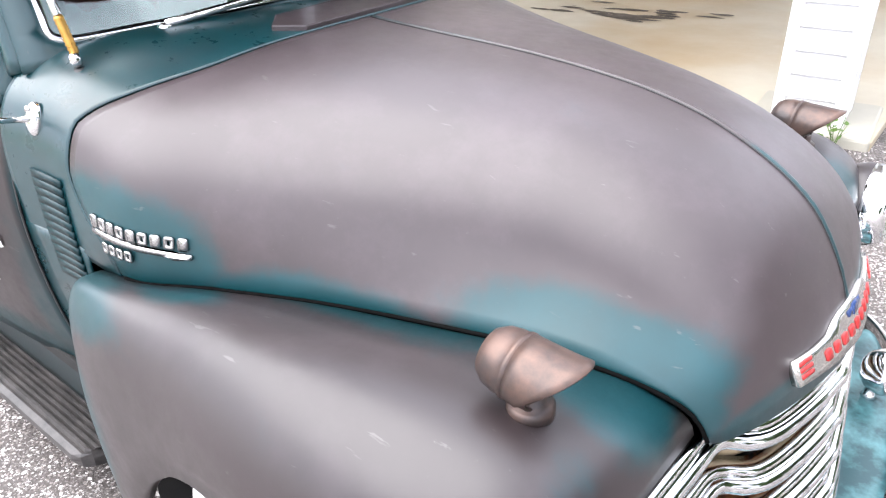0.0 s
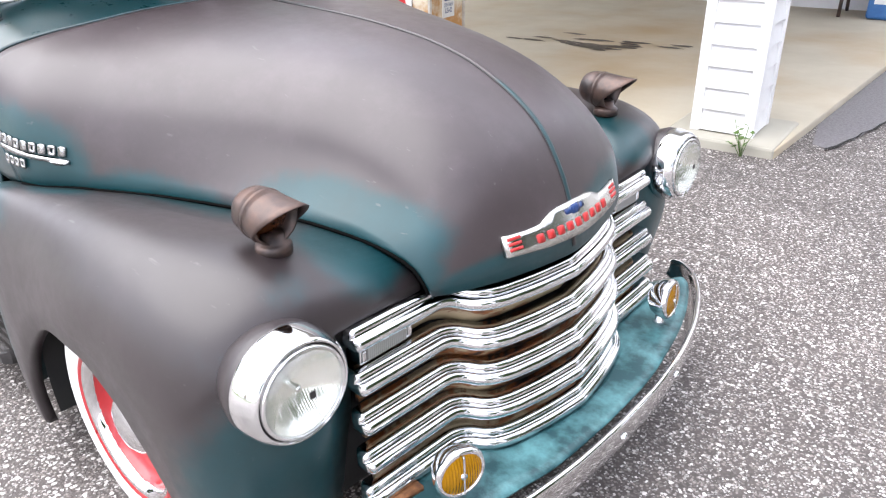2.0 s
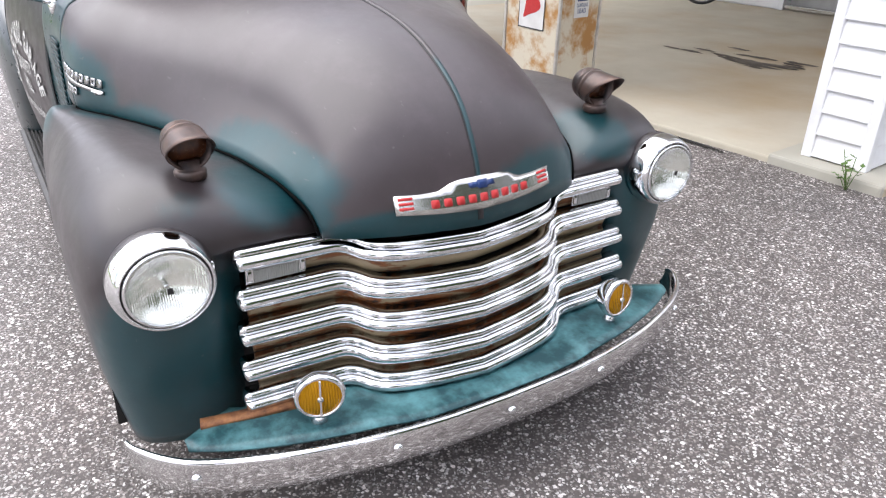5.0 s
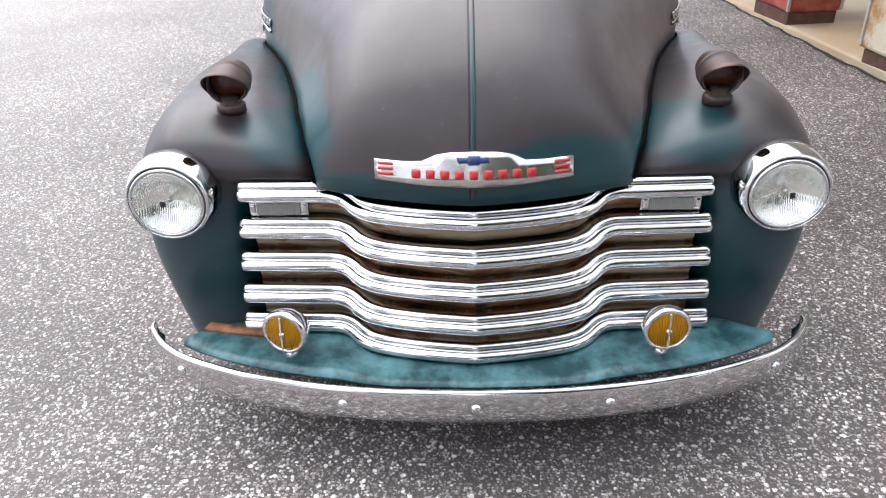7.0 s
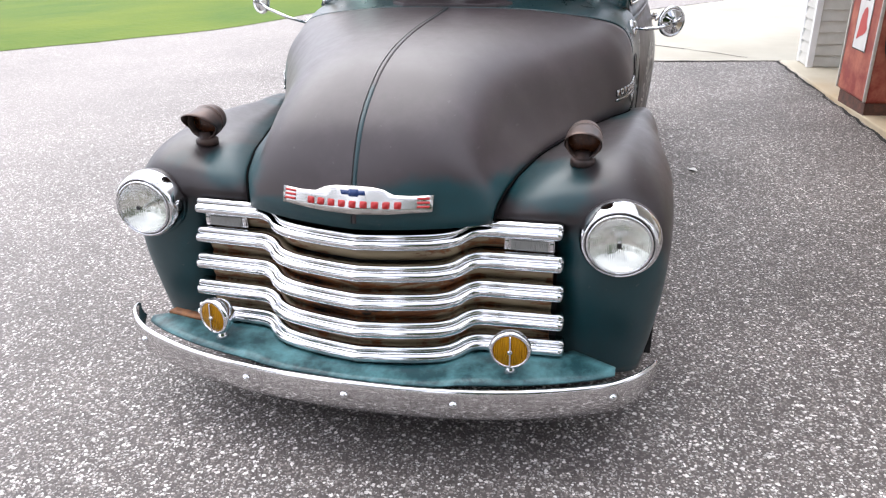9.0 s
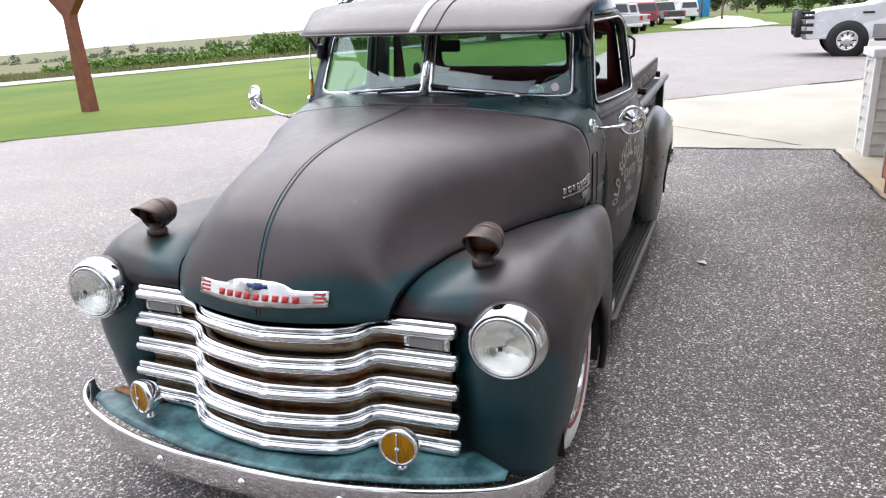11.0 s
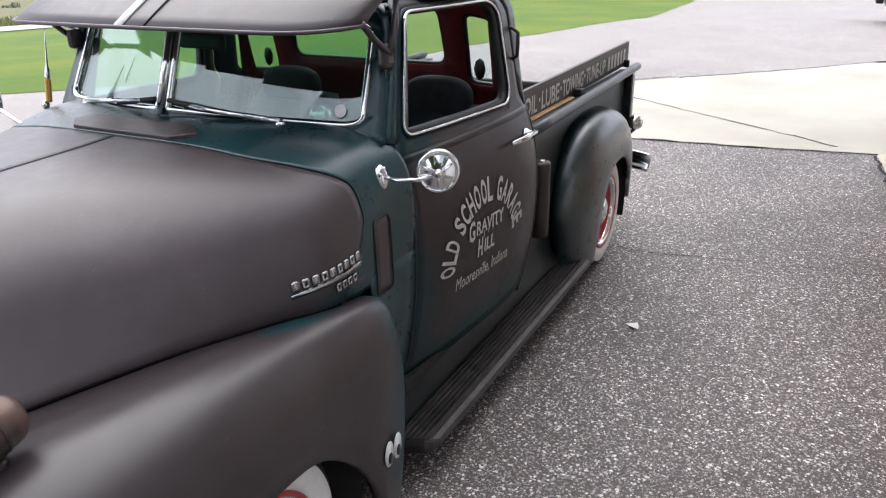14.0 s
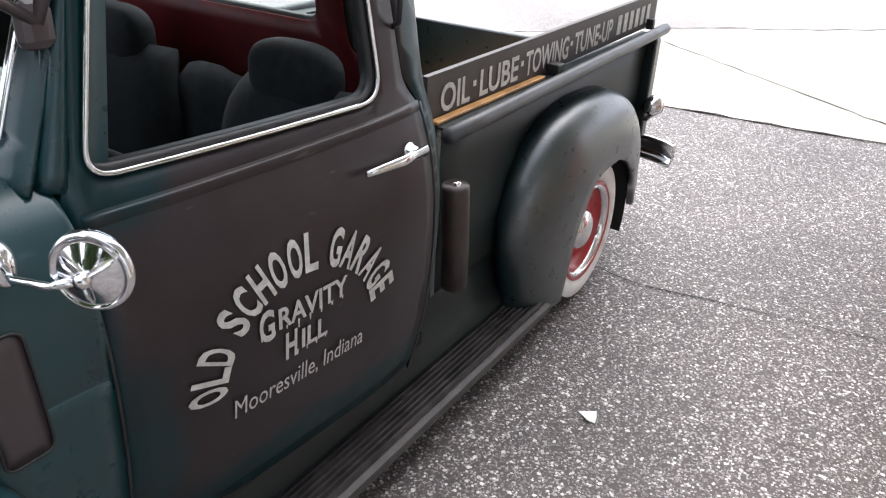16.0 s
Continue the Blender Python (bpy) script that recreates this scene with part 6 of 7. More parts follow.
bm = bmesh.new()
rim = [(x, y, 0.095 + 0.0124 * (x + 0.36)) for x, y in ((-6.9, 2.27), (-4.88, 2.445), (-3.8, 2.55), (-2.2, 2.70), (-0.34, 2.90), (-0.36, 3.6), (-0.45, 6.2), (-1.0, 14.0), (-6.9, 14.0))]
top, low = [bm.verts.new(p) for p in rim], [bm.verts.new((x, y, -0.2)) for x, y, z in rim]
for f in ((0, 1, 8), (1, 2, 8), (2, 3, 8), (3, 7, 8), (3, 6, 7), (3, 5, 6), (3, 4, 5)):
    bm.faces.new([top[i] for i in f])
for i in range(9):
    j = (i + 1) % 9
    bm.faces.new((top[i], low[i], low[j], top[j]))
tagged(part("concrete_slab", bm, SLAB, None, "", False, 0.015), "stained concrete floor under the station canopy", "concrete floor", "", "structure")
yard_box("post_plinth", (-0.62, 0.035, -0.012, 0.64, -0.1, 0.108), CONCRETE, "raised concrete plinth under the post", "plinth", 0.018)


def clad_pier(name, m, w, d, h, mat, trim, label, course=0.115):
    """A post clad with lapped boards between corner trims."""
    t = thing(name, (0, 0, 0), label, "post", "", "structure")
    box_part("post_core", (-w / 2 + 0.03, w / 2 - 0.03, -d / 2 + 0.03, d / 2 - 0.03, 0, h), mat, t, "", 0.0, m)
    for sx in SIDES:
        for sy in SIDES:
            box_part("corner_trim", (sx * w / 2 - (0.06 if sx > 0 else 0.0), sx * w / 2 + (0.06 if sx < 0 else 0.0), sy * d / 2 - (0.06 if sy > 0 else 0.0), sy * d / 2 + (0.06 if sy < 0 else 0.0), 0, h), trim, t, "", 0.005, m)
    k = 0
    while k * course < h - 0.02:
        z0, z1 = k * course + 0.01, min(h, (k + 1) * course + 0.01)
        for face in range(4):
            r = m @ pose(0, 0, 0, 0, 0, 90 * face)
            ww, dd = (w, d) if face % 2 == 0 else (d, w)
            a = ww / 2 - 0.058
            vs = [r @ Vector(p) for p in ((-a, -dd / 2 + 0.002, z0 + 0.006), (a, -dd / 2 + 0.002, z0 + 0.006), (a, -dd / 2 + 0.024, z1), (-a, -dd / 2 + 0.024, z1), (-a, -dd / 2 + 0.03, z0), (a, -dd / 2 + 0.03, z0), (-a, -dd / 2 + 0.003, z0), (a, -dd / 2 + 0.003, z0))]
            part_vf("siding_board", vs, [(0, 1, 2, 3), (6, 4, 5, 7), (6, 7, 1, 0)], mat, t, "", False)
        k += 1
    return t


clad_pier("canopy_post", YARD @ pose(-0.305, 0.30, 0.108), 0.375, 0.375, 2.74, SIDING, SIDING, "white vinyl clad canopy post on a concrete plinth", 0.1265)
PIER = pose(-6.47, 2.47, 0.018, 0, 0, 4) @ pose(-0.21, 0.21, 0)
pier = clad_pier("canopy_pier", PIER, 0.42, 0.42, 0.955, SIDING_OLD, SIDING, "beige vinyl clad pier with a white cap", 0.112)
box_part("pier_cap", (-0.24, 0.24, -0.24, 0.24, 0.955, 1.03), SIDING, pier, "white cap board", 0.008, PIER)
tube("pipe_post", [PIER @ Vector((0, 0, 1.03)), PIER @ Vector((0, 0, 2.85))], 0.05, varied("red_post_paint", (0.36, 0.03, 0.03), (0.46, 0.05, 0.045), 9.0, 0.5), pier, "red pipe post")
yard_box("canopy_roof", (-8.0, 0.5, -0.75, 6.2, 2.86, 3.1), SIDING, "white soffit of the station canopy", "canopy", 0.02)

# ---- station building ----
wall = thing("building_wall", (0, 0, 0), "white lap sided station wall with a grey door", "wall", "", "structure")
for a, b in ((-14.0, -3.86), (-2.72, 6.0)):
    box_part("wall_core", (a, b, 5.83, 5.99, 0.03, 3.0), SIDING, wall, "", 0.0, YARD)
    for k in range(17):
        z0 = 0.20 + 0.165 * k
        vs = [YARD @ Vector(p) for p in ((a, 5.805, z0), (b, 5.805, z0), (b, 5.825, z0 + 0.165), (a, 5.825, z0 + 0.165), (a, 5.83, z0), (b, 5.83, z0))]
        part_vf("siding_board", vs, [(0, 1, 2, 3), (0, 4, 5, 1)], SIDING, wall, "", False)
    box_part("base_board", (a, b, 5.79, 5.828, 0.05, 0.20), SIDING, wall, "", 0.004, YARD)
box_part("wall_core", (-3.86, -2.72, 5.83, 5.99, 2.25, 3.0), SIDING, wall, "", 0.0, YARD)
for a in (-3.95, -2.72):
    box_part("door_trim", (a, a + 0.09, 5.77, 6.0, 0.04, 2.25), SIDING, wall, "white door trim", 0.006, YARD)
door_grey = varied("grey_door_paint", (0.30, 0.30, 0.29), (0.38, 0.38, 0.36), 6.0, 0.5)
dr = tagged(box_part("entrance_door", (-3.86, -2.72, 5.94, 5.985, 0.11, 2.24), door_grey, None, "", 0.004, YARD), "grey metal entrance door in the wall", "door", "", "structure")
box_part("threshold", (-3.86, -2.72, 5.80, 5.99, 0.06, 0.11), CHROME_OLD, dr, "aluminium threshold", 0.006, YARD)

# ---- fuel pumps ----
PUMP_RED = varied("faded_red_pump_paint", (0.24, 0.03, 0.022), (0.42, 0.13, 0.08), 5.0, 0.5, 0.0, 9.0, 0.42, 0.62, relief=0.1)
PUMP_CREAM = varied("rust_streaked_cream_paint", (0.62, 0.56, 0.44), (0.40, 0.20, 0.06), 4.5, 0.55, 0.0, 10.0, 0.46, 0.60, relief=0.15)
PAPER = varied("weathered_white_paper", (0.62, 0.61, 0.58), (0.72, 0.71, 0.69), 8.0, 0.6)
PLATE_BLUE = varied("dark_blue_print", (0.02, 0.05, 0.13), (0.03, 0.07, 0.17), 30.0, 0.5)


def fuel_pump(u0, u1, v0, v1, mat, label, sign_u):
    t = thing("fuel_pump", (0, 0, 0), label, "fuel pump", "fuel pumps on the island")
    zb = 0.048
    box_part("pump_base", (u0 + 0.02, u1 - 0.02, v0 + 0.02, v1 - 0.02, zb - 0.02, zb + 0.09), varied("rusty_base", (0.06, 0.03, 0.022), (0.14, 0.06, 0.04), 18.0, 0.75), t, "rusty base frame", 0.006, YARD)
    box_part("cabinet", (u0, u1, v0, v1, zb + 0.09, 1.15), mat, t, "", 0.025, YARD)
    box_part("upper_case", (u0 + 0.02, u1 - 0.02, v0 + 0.03, v1 - 0.03, 1.15, 1.55), mat, t, "", 0.05, YARD)
    for u in (u0 + 0.004, u1 - 0.004):
        for v in (v0 + 0.002, v1 - 0.002):
            box_part("corner_strip", (u - 0.012, u + 0.012, v - 0.012, v + 0.012, zb + 0.10, 1.13), varied("worn_corner_metal", (0.45, 0.42, 0.38), (0.6, 0.57, 0.52), 20.0, 0.45, 0.4), t, "", 0.006, YARD)
    # poster on the face to the drive
    um = (u0 + u1) / 2
    poster = box_part("poster", (um - 0.13, um + 0.13, v0 - 0.004, v0 - 0.0005, 0.50, 0.98), PAPER, t, "faded white poster with a red printed shape", 0.0, YARD)
    part_vf("poster_frame", [YARD @ Vector((um + a, v0 - 0.0055, z)) for a, z in ((-0.135, 0.495), (0.135, 0.495), (0.135, 0.985), (-0.135, 0.985), (-0.128, 0.503), (0.128, 0.503), (0.128, 0.977), (-0.128, 0.977))], [(0, 1, 5, 4), (1, 2, 6, 5), (2, 3, 7, 6), (3, 0, 4, 7)], BLACK, poster, "", False)
    red = [(-0.09, 0.56), (-0.02, 0.60), (0.05, 0.62), (0.10, 0.66), (0.07, 0.71), (0.06, 0.80), (0.02, 0.83), (-0.03, 0.79), (-0.06, 0.72), (-0.07, 0.64)]
    part_vf("red_print", [YARD @ Vector((um + a, v0 - 0.006, z)) for a, z in rounded(red, 0.03, 3)], [tuple(range(len(red) * 4))], EMBLEM_RED, poster, "red printed shape", False)
    for k, (a, b) in enumerate(((-0.1, -0.02), (0.0, 0.1))):
        box_part("red_bar", (um + a, um + b, v0 - 0.0062, v0 - 0.0045, 0.915, 0.95), EMBLEM_RED, poster, "", 0.0, YARD)
    box_part("black_bar", (um - 0.05, um + 0.05, v0 - 0.0062, v0 - 0.0045, 0.87, 0.885), BLACK, poster, "", 0.0, YARD)
    # warning plate and hose on the end
    vm = lerp(v0, v1, 0.52)
    ue = u1 if sign_u > 0 else u0
    plate = box_part("warning_plate", (ue, ue + 0.004, vm - 0.075, vm + 0.075, 0.60, 0.78), PAPER, t, "small white warning plate with dark blue letters", 0.0, YARD)
    for text, z, h, half in (("CONTAINS", 0.675, 0.026, 0.058), ("LEAD", 0.632, 0.034, 0.045)):
        lv, lf = letters(text)
        lx = max(v[0] for v in lv)
        lettering("plate_letters", text, lambda a, b: YARD @ Vector((ue + 0.0055, vm - half + 2 * half * a / lx, z + b / 0.73 * h)), PLATE_BLUE, plate)
    for z in (0.735, 0.715):
        box_part("print_bar", (ue + 0.004, ue + 0.0056, vm - 0.05, vm + 0.05, z, z + 0.011), PLATE_BLUE, plate, "", 0.0, YARD)
    return t


red_pump = fuel_pump(-4.57, -3.96, 0.02, 0.45, PUMP_RED, "faded red old fuel pump with a poster", 1)
tube("hose", [YARD @ Vector((-3.94, 0.24 + 0.15 * math.cos(a), 0.66 + 0.27 * math.sin(a))) for a in [math.pi * (1 + k / 20) for k in range(21)]], 0.017, RUBBER, red_pump, "black rubber hose loop")
tube("hose", [YARD @ Vector((-3.945, 0.26 + 0.10 * math.cos(a), 0.68 + 0.10 * math.sin(a))) for a in [math.pi * (1 + k / 14) for k in range(15)]], 0.014, RUBBER, red_pump, "black rubber hose loop")
rust_pump = fuel_pump(-2.94, -2.37, 0.0, 0.42, PUMP_CREAM, "cream old fuel pump streaked with rust", 1)
tube("hose", [YARD @ Vector((-2.96 - 0.13 * math.sin(a), 0.24, 0.72 + 0.24 * math.cos(a))) for a in [math.pi * k / 18 for k in range(19)]], 0.016, RUBBER, rust_pump, "black rubber hose")

# ---- bicycle against the wall ----
bike = thing("bicycle", (0, 0, 0), "old black bicycle leaning by the station wall", "bicycle")
BM = YARD @ pose(-5.2, 5.0, 0.055, 0, 0, 12) @ pose(0, 0, 0, -6)
for x in (0.53, -0.53):
    wm = BM @ pose(x, 0, 0.34, 90)
    w = lathe("bicycle_wheel", [(0.318 + 0.022 * math.cos(2 * math.pi * k / 8), 0.022 * math.sin(2 * math.pi * k / 8)) for k in range(9)], wm, RUBBER, bike, n=40)
    lathe("rim", [(0.30, -0.012), (0.29, 0.0), (0.30, 0.012)], wm, CHROME_OLD, w, n=40)
    lathe("hub", [(0.02, -0.04), (0.02, 0.04)], wm, CHROME_OLD, w, n=10)
    for k in range(14):
        a = 2 * math.pi * k / 14
        tube("spoke", [wm @ Vector((0.018 * math.cos(a), 0.018 * math.sin(a), 0)), wm @ Vector((0.30 * math.cos(a), 0.30 * math.sin(a), 0))], 0.0015, CHROME_OLD, w, n=4)
for a, b in (((-0.53, 0, 0.34), (-0.12, 0, 0.32)), ((-0.12, 0, 0.32), (-0.22, 0, 0.85)), ((-0.12, 0, 0.32), (0.36, 0, 0.78)), ((-0.2, 0, 0.78), (0.34, 0, 0.84)), ((-0.53, 0, 0.34), (-0.2, 0, 0.78)), ((0.53, 0, 0.34), (0.34, 0, 0.92))):
    tube("frame_tube", [BM @ Vector(a), BM @ Vector(b)], 0.016, BLACK, bike, n=8)
tube("handlebar", [BM @ Vector(p) for p in ((0.2, -0.3, 0.98), (0.34, -0.12, 1.02), (0.34, 0.12, 1.02), (0.2, 0.3, 0.98))], 0.012, CHROME_OLD, bike, n=8)
box_part("saddle", (-0.36, -0.1, -0.08, 0.08, 0.86, 0.92), BLACK, bike, "", 0.025, BM)

# ---- bench and blue box by the wall ----
bench = thing("bench", (0, 0, 0), "wooden bench with dark iron legs by the wall", "bench")
for u in (-1.75, -0.55):
    for a, b in (((0, -0.22, 0.42), (0, -0.25, 0.0)), ((0, 0.18, 0.42), (0, 0.28, 0.0)), ((0, -0.22, 0.42), (0, 0.2, 0.42)), ((0, 0.18, 0.42), (0, 0.3, 0.85)), ((0, -0.25, 0.62), (0, 0.22, 0.64))):
        tube("iron_leg", [YARD @ (Vector((u, 5.42, 0.055)) + Vector(a)), YARD @ (Vector((u, 5.42, 0.055)) + Vector(b))], 0.02, RUST_PATCH, bench, n=8)
for k in range(4):
    box_part("slat", (-1.85, -0.45, 5.20 + 0.11 * k, 5.29 + 0.11 * k, 0.475, 0.50), varied("worn_bench_wood", (0.16, 0.07, 0.035), (0.26, 0.13, 0.07), 9.0, 0.6), bench, "", 0.004, YARD)
for k in range(3):
    box_part("back_slat", (-1.85, -0.45, 5.63 + 0.03 * k, 5.655 + 0.03 * k, 0.60 + 0.12 * k, 0.69 + 0.12 * k), varied("worn_back_wood", (0.16, 0.07, 0.035), (0.26, 0.13, 0.07), 9.0, 0.6), bench, "", 0.004, YARD)
cooler = thing("drinks_cooler", (0, 0, 0), "blue painted drinks cooler by the wall", "cooler")
BLUE_P = varied("blue_enamel_paint", (0.03, 0.12, 0.32), (0.05, 0.17, 0.42), 8.0, 0.4)
box_part("cooler_body", (-0.28, 0.55, 5.12, 5.72, 0.09, 1.5), BLUE_P, cooler, "", 0.03, YARD)
box_part("cooler_kick", (-0.26, 0.53, 5.14, 5.70, 0.07, 0.09), BLACK, cooler, "", 0.0, YARD)
box_part("cooler_panel", (-0.22, 0.49, 5.112, 5.122, 0.25, 1.4), SIDING, cooler, "white front panel", 0.004, YARD)

# oil spots on the slab
r = random.Random(21)
OIL = varied("oil_stain", (0.045, 0.035, 0.025), (0.13, 0.105, 0.08), 22.0, 0.6, 0.0, 9.0)
for k in range(26):
    c = Vector((-2.25 + r.gauss(0, 0.45), 2.45 + r.gauss(0, 0.16)))
    rad = r.uniform(0.015, 0.085) * (1 if k > 6 else 1.6)
    zz = 0.095 + 0.0124 * ((YARD @ Vector((c.x, c.y, 0))).x + 0.36) + 0.005
    outline = [(c.x + rad * r.uniform(0.6, 1.3) * 1.8 * math.cos(a), c.y + rad * r.uniform(0.5, 1.2) * 0.6 * math.sin(a)) for a in [2 * math.pi * i / 11 for i in range(11)]]
    tagged(part_vf("oil_stain", [YARD @ Vector((x, y, zz)) for x, y in outline], [tuple(range(11))], OIL, None, "", False), "dark oil stain on the concrete floor", "stain", "", "structure")

# weed by the plinth, scrap of paper, pebbles
weed = thing("weed", (0, 0, 0), "small green weed growing by the plinth", "weed")
r = random.Random(3)
root = YARD @ Vector((-0.13, -0.05, 0.035))
for k in range(7):
    tip = root + Vector((r.uniform(-0.09, 0.09), r.uniform(-0.08, 0.04), r.uniform(0.08, 0.24)))
    st = tube("stem", [root, root.lerp(tip, 0.5) + Vector((0, 0, 0.02)), tip], 0.0022, LEAF_LIGHT, weed, n=5)
    for j in range(3):
        c = root.lerp(tip, 0.65 + 0.17 * j)
        d = Vector((r.uniform(-1, 1), r.uniform(-1, 1), r.uniform(0.0, 0.5))).normalized() * r.uniform(0.025, 0.045)
        sd_v = d.cross(Vector((0, 0, 1))).normalized() * d.length * 0.42
        part_vf("leaf", [c, c + d * 0.4 + sd_v, c + d, c + d * 0.4 - sd_v], [(0, 1, 2, 3)], LEAF_LIGHT, weed, "", False)
scrap = [(0, 0), (0.035, -0.012), (0.055, 0.014), (0.046, 0.036), (0.02, 0.032), (-0.008, 0.02)]
tagged(part_vf("paper_scrap", [(-2.86 + x, 1.165 + y, 0.004 + 0.008 * ((i * 7) % 3) / 2) for i, (x, y) in enumerate(scrap)] + [(-2.828, 1.135, 0.014)], [(i, (i + 1) % 6, 6) for i in range(6)], PAPER, None, "", False), "crumpled white scrap of paper on the asphalt", "paper scrap")

# ---- roadside sign ----
sign = thing("roadside_sign", (-8.7, -9.8, 0), "round white roadside sign with a red star on a rusty post", "sign")
SM = pose(0, 0, fall(-8.7, -9.8), 0, 2.5, -8) @ Matrix.Scale(0.935, 4)
RUST_RED = varied("rusty_red_paint", (0.16, 0.045, 0.025), (0.26, 0.08, 0.04), 6.0, 0.65, 0.0, 9.0, relief=0.2)
SIGN_W = varied("sign_white_enamel", (0.66, 0.67, 0.66), (0.76, 0.77, 0.76), 3.0, 0.3)
verts = []
for z, a in ((0.0, 0.160), (0.9, 0.127), (1.74, 0.098), (1.82, 0.12), (2.04, 0.36), (2.12, 0.44)):
    verts += [SM @ Vector(p) for p in ((0.09, -a, z), (0.09, a, z), (-0.09, a, z), (-0.09, -a, z))]
part_vf("sign_post", verts, grid_faces(6, 4, False, True) + [(0, 1, 2, 3), (20, 21, 22, 23)], RUST_RED, sign, "tapered rusty red post", False, 0, 0.01)
dm = SM @ pose(0, 0, 2.66) @ pose(0, 0, 0, 0, 90)
lathe("sign_disc", [(0.0, 0.03), (0.64, 0.03), (0.64, -0.03), (0.0, -0.03)], dm, SIGN_W, sign, "", 48, False)
lathe("sign_rim", [(0.63, 0.045), (0.70, 0.04), (0.70, -0.04), (0.63, -0.045)], dm, RUST_RED, sign, "rusty rim", 48)
for side in SIDES:
    star = []
    for k in range(10):
        a = 2 * math.pi * k / 10 + math.pi
        rr = 0.50 if k % 2 == 0 else 0.20
        star.append(dm @ Vector((rr * math.cos(a), rr * math.sin(a), 0.034 * side)))
    part_vf("red_star", star, [tuple(range(10))], EMBLEM_RED, sign, "red star", False)

# ---- parked vehicles ----
TYRE = varied("tyre_rubber", (0.012, 0.012, 0.012), (0.02, 0.02, 0.02), 20.0, 0.8)
CAR_GLASS = varied("dark_car_glass", (0.012, 0.015, 0.018), (0.02, 0.024, 0.028), 5.0, 0.06, coat=0.5)


def car_paint(name, c):
    return varied(name, c, tuple(min(1, v * 1.15) for v in c), 2.0, 0.25, 0.1, relief=0.0, coat=0.6)


def vehicle(name, m, paint, label, profile, glass_rows, axles, width=1.9, wheel_r=0.37, cladding=None, guard=False, bed=None):
    """profile: the side outline (x, z) from the rear bottom round over the roof; glass_rows: side windows as outlines."""
    t = thing(name, (0, 0, 0), label, "car", "vehicles parked by the lot")
    top = max(z for x, z in profile)
    belt = 0.62 * top
    k = len(profile)
    def half(z):
        return width / 2 - (0.0 if z < belt else 0.16 * (z - belt) / (top - belt)) - 0.03 * max(0.0, (0.5 - z))
    ring_pts = rounded(profile, 0.09, 3)
    n = len(ring_pts)
    verts = [m @ Vector((x, s * (half(z) - d), z)) for s, d in ((1, 0.05), (1, 0.0), (-1, 0.0), (-1, 0.05)) for x, z in [(px * (1.0 if d == 0 else 0.992), pz - (0.02 if d and pz > 0.6 else 0)) for px, pz in ring_pts]]
    faces = [tuple(range(n)), tuple(range(3 * n, 4 * n))]
    for a in range(3):
        faces += [(a * n + i, a * n + (i + 1) % n, (a + 1) * n + (i + 1) % n, (a + 1) * n + i) for i in range(n)]
    part_vf("body", [m @ Vector((x, s * half(z), z)) for s in (1, -1) for x, z in ring_pts], [tuple(range(n)), tuple(range(n, 2 * n))] + [(i, (i + 1) % n, n + (i + 1) % n, n + i) for i in range(n)], paint, t, "", False, 0, 0.05)
    for row in glass_rows:
        pts = rounded(row, 0.05, 3)
        for s in SIDES:
            part_vf("side_window", [m @ Vector((x, s * (half(z) + 0.006), z)) for x, z in pts], [tuple(range(len(pts)))], CAR_GLASS, t, "dark side window", False)
    for x in axles:
        for s in SIDES:
            wm = m @ axis_pose((x, s * (width / 2 - 0.10), wheel_r), (0, s, 0))
            # black ring on the body side stands in for shade inside the arch
            lathe("wheel_arch", [(wheel_r * 1.18, 0.102), (wheel_r * 1.18, 0.112), (wheel_r * 0.5, 0.108)], wm, BLACK, t, n=28)
            w = lathe("wheel", [(wheel_r * 0.6, -0.1), (wheel_r * 0.95, -0.1), (wheel_r, -0.06), (wheel_r, 0.08), (wheel_r * 0.94, 0.12), (wheel_r * 0.62, 0.125)], wm, TYRE, t, n=30)
            lathe("rim", [(wheel_r * 0.60, 0.12), (wheel_r * 0.55, 0.135), (wheel_r * 0.5, 0.10), (wheel_r * 0.3, 0.11), (wheel_r * 0.22, 0.135), (0.0, 0.14)], wm, CHROME_OLD, w, n=24)
            for j in range(8):
                box_part("rim_slot", (wheel_r * 0.30, wheel_r * 0.5, -0.018, 0.018, 0.101, 0.114), BLACK, w, "", 0.0, wm @ pose(0, 0, 0, 0, 0, 45 * j))
    front, rear = max(x for x, z in profile), min(x for x, z in profile)
    for name_g, (x0, z0), (x1, z1) in [("windscreen" if a[0] > 0 else "rear_window", a, b) for a, b in ((profile[i], profile[i + 1]) for i in range(k - 1)) if min(a[1], b[1]) < 1.35 and max(a[1], b[1]) - min(a[1], b[1]) > 0.33 and max(a[1], b[1]) > 1.25]:
        out = Vector((z1 - z0, 0, x0 - x1)).normalized() * (-0.012 if name_g == "rear_window" else 0.012)
        out = out if (out.x > 0) == (name_g == "windscreen") else -out
        rows = [(lerp(x0, x1, q) + out.x, lerp(z0, z1, q) + out.z) for q in (0.14, 0.86)]
        part_vf(name_g, [m @ Vector((x, s * (half(z) - 0.16), z)) for x, z in rows for s in SIDES], [(0, 1, 3, 2)], CAR_GLASS, t, "dark tinted glass", False)
    for s in SIDES:
        box_part("headlight", (front - 0.16, front + 0.012, s * (width / 2 - 0.22) - 0.17, s * (width / 2 - 0.22) + 0.17, 0.74, 0.90), CHROME_OLD, t, "", 0.02, m)
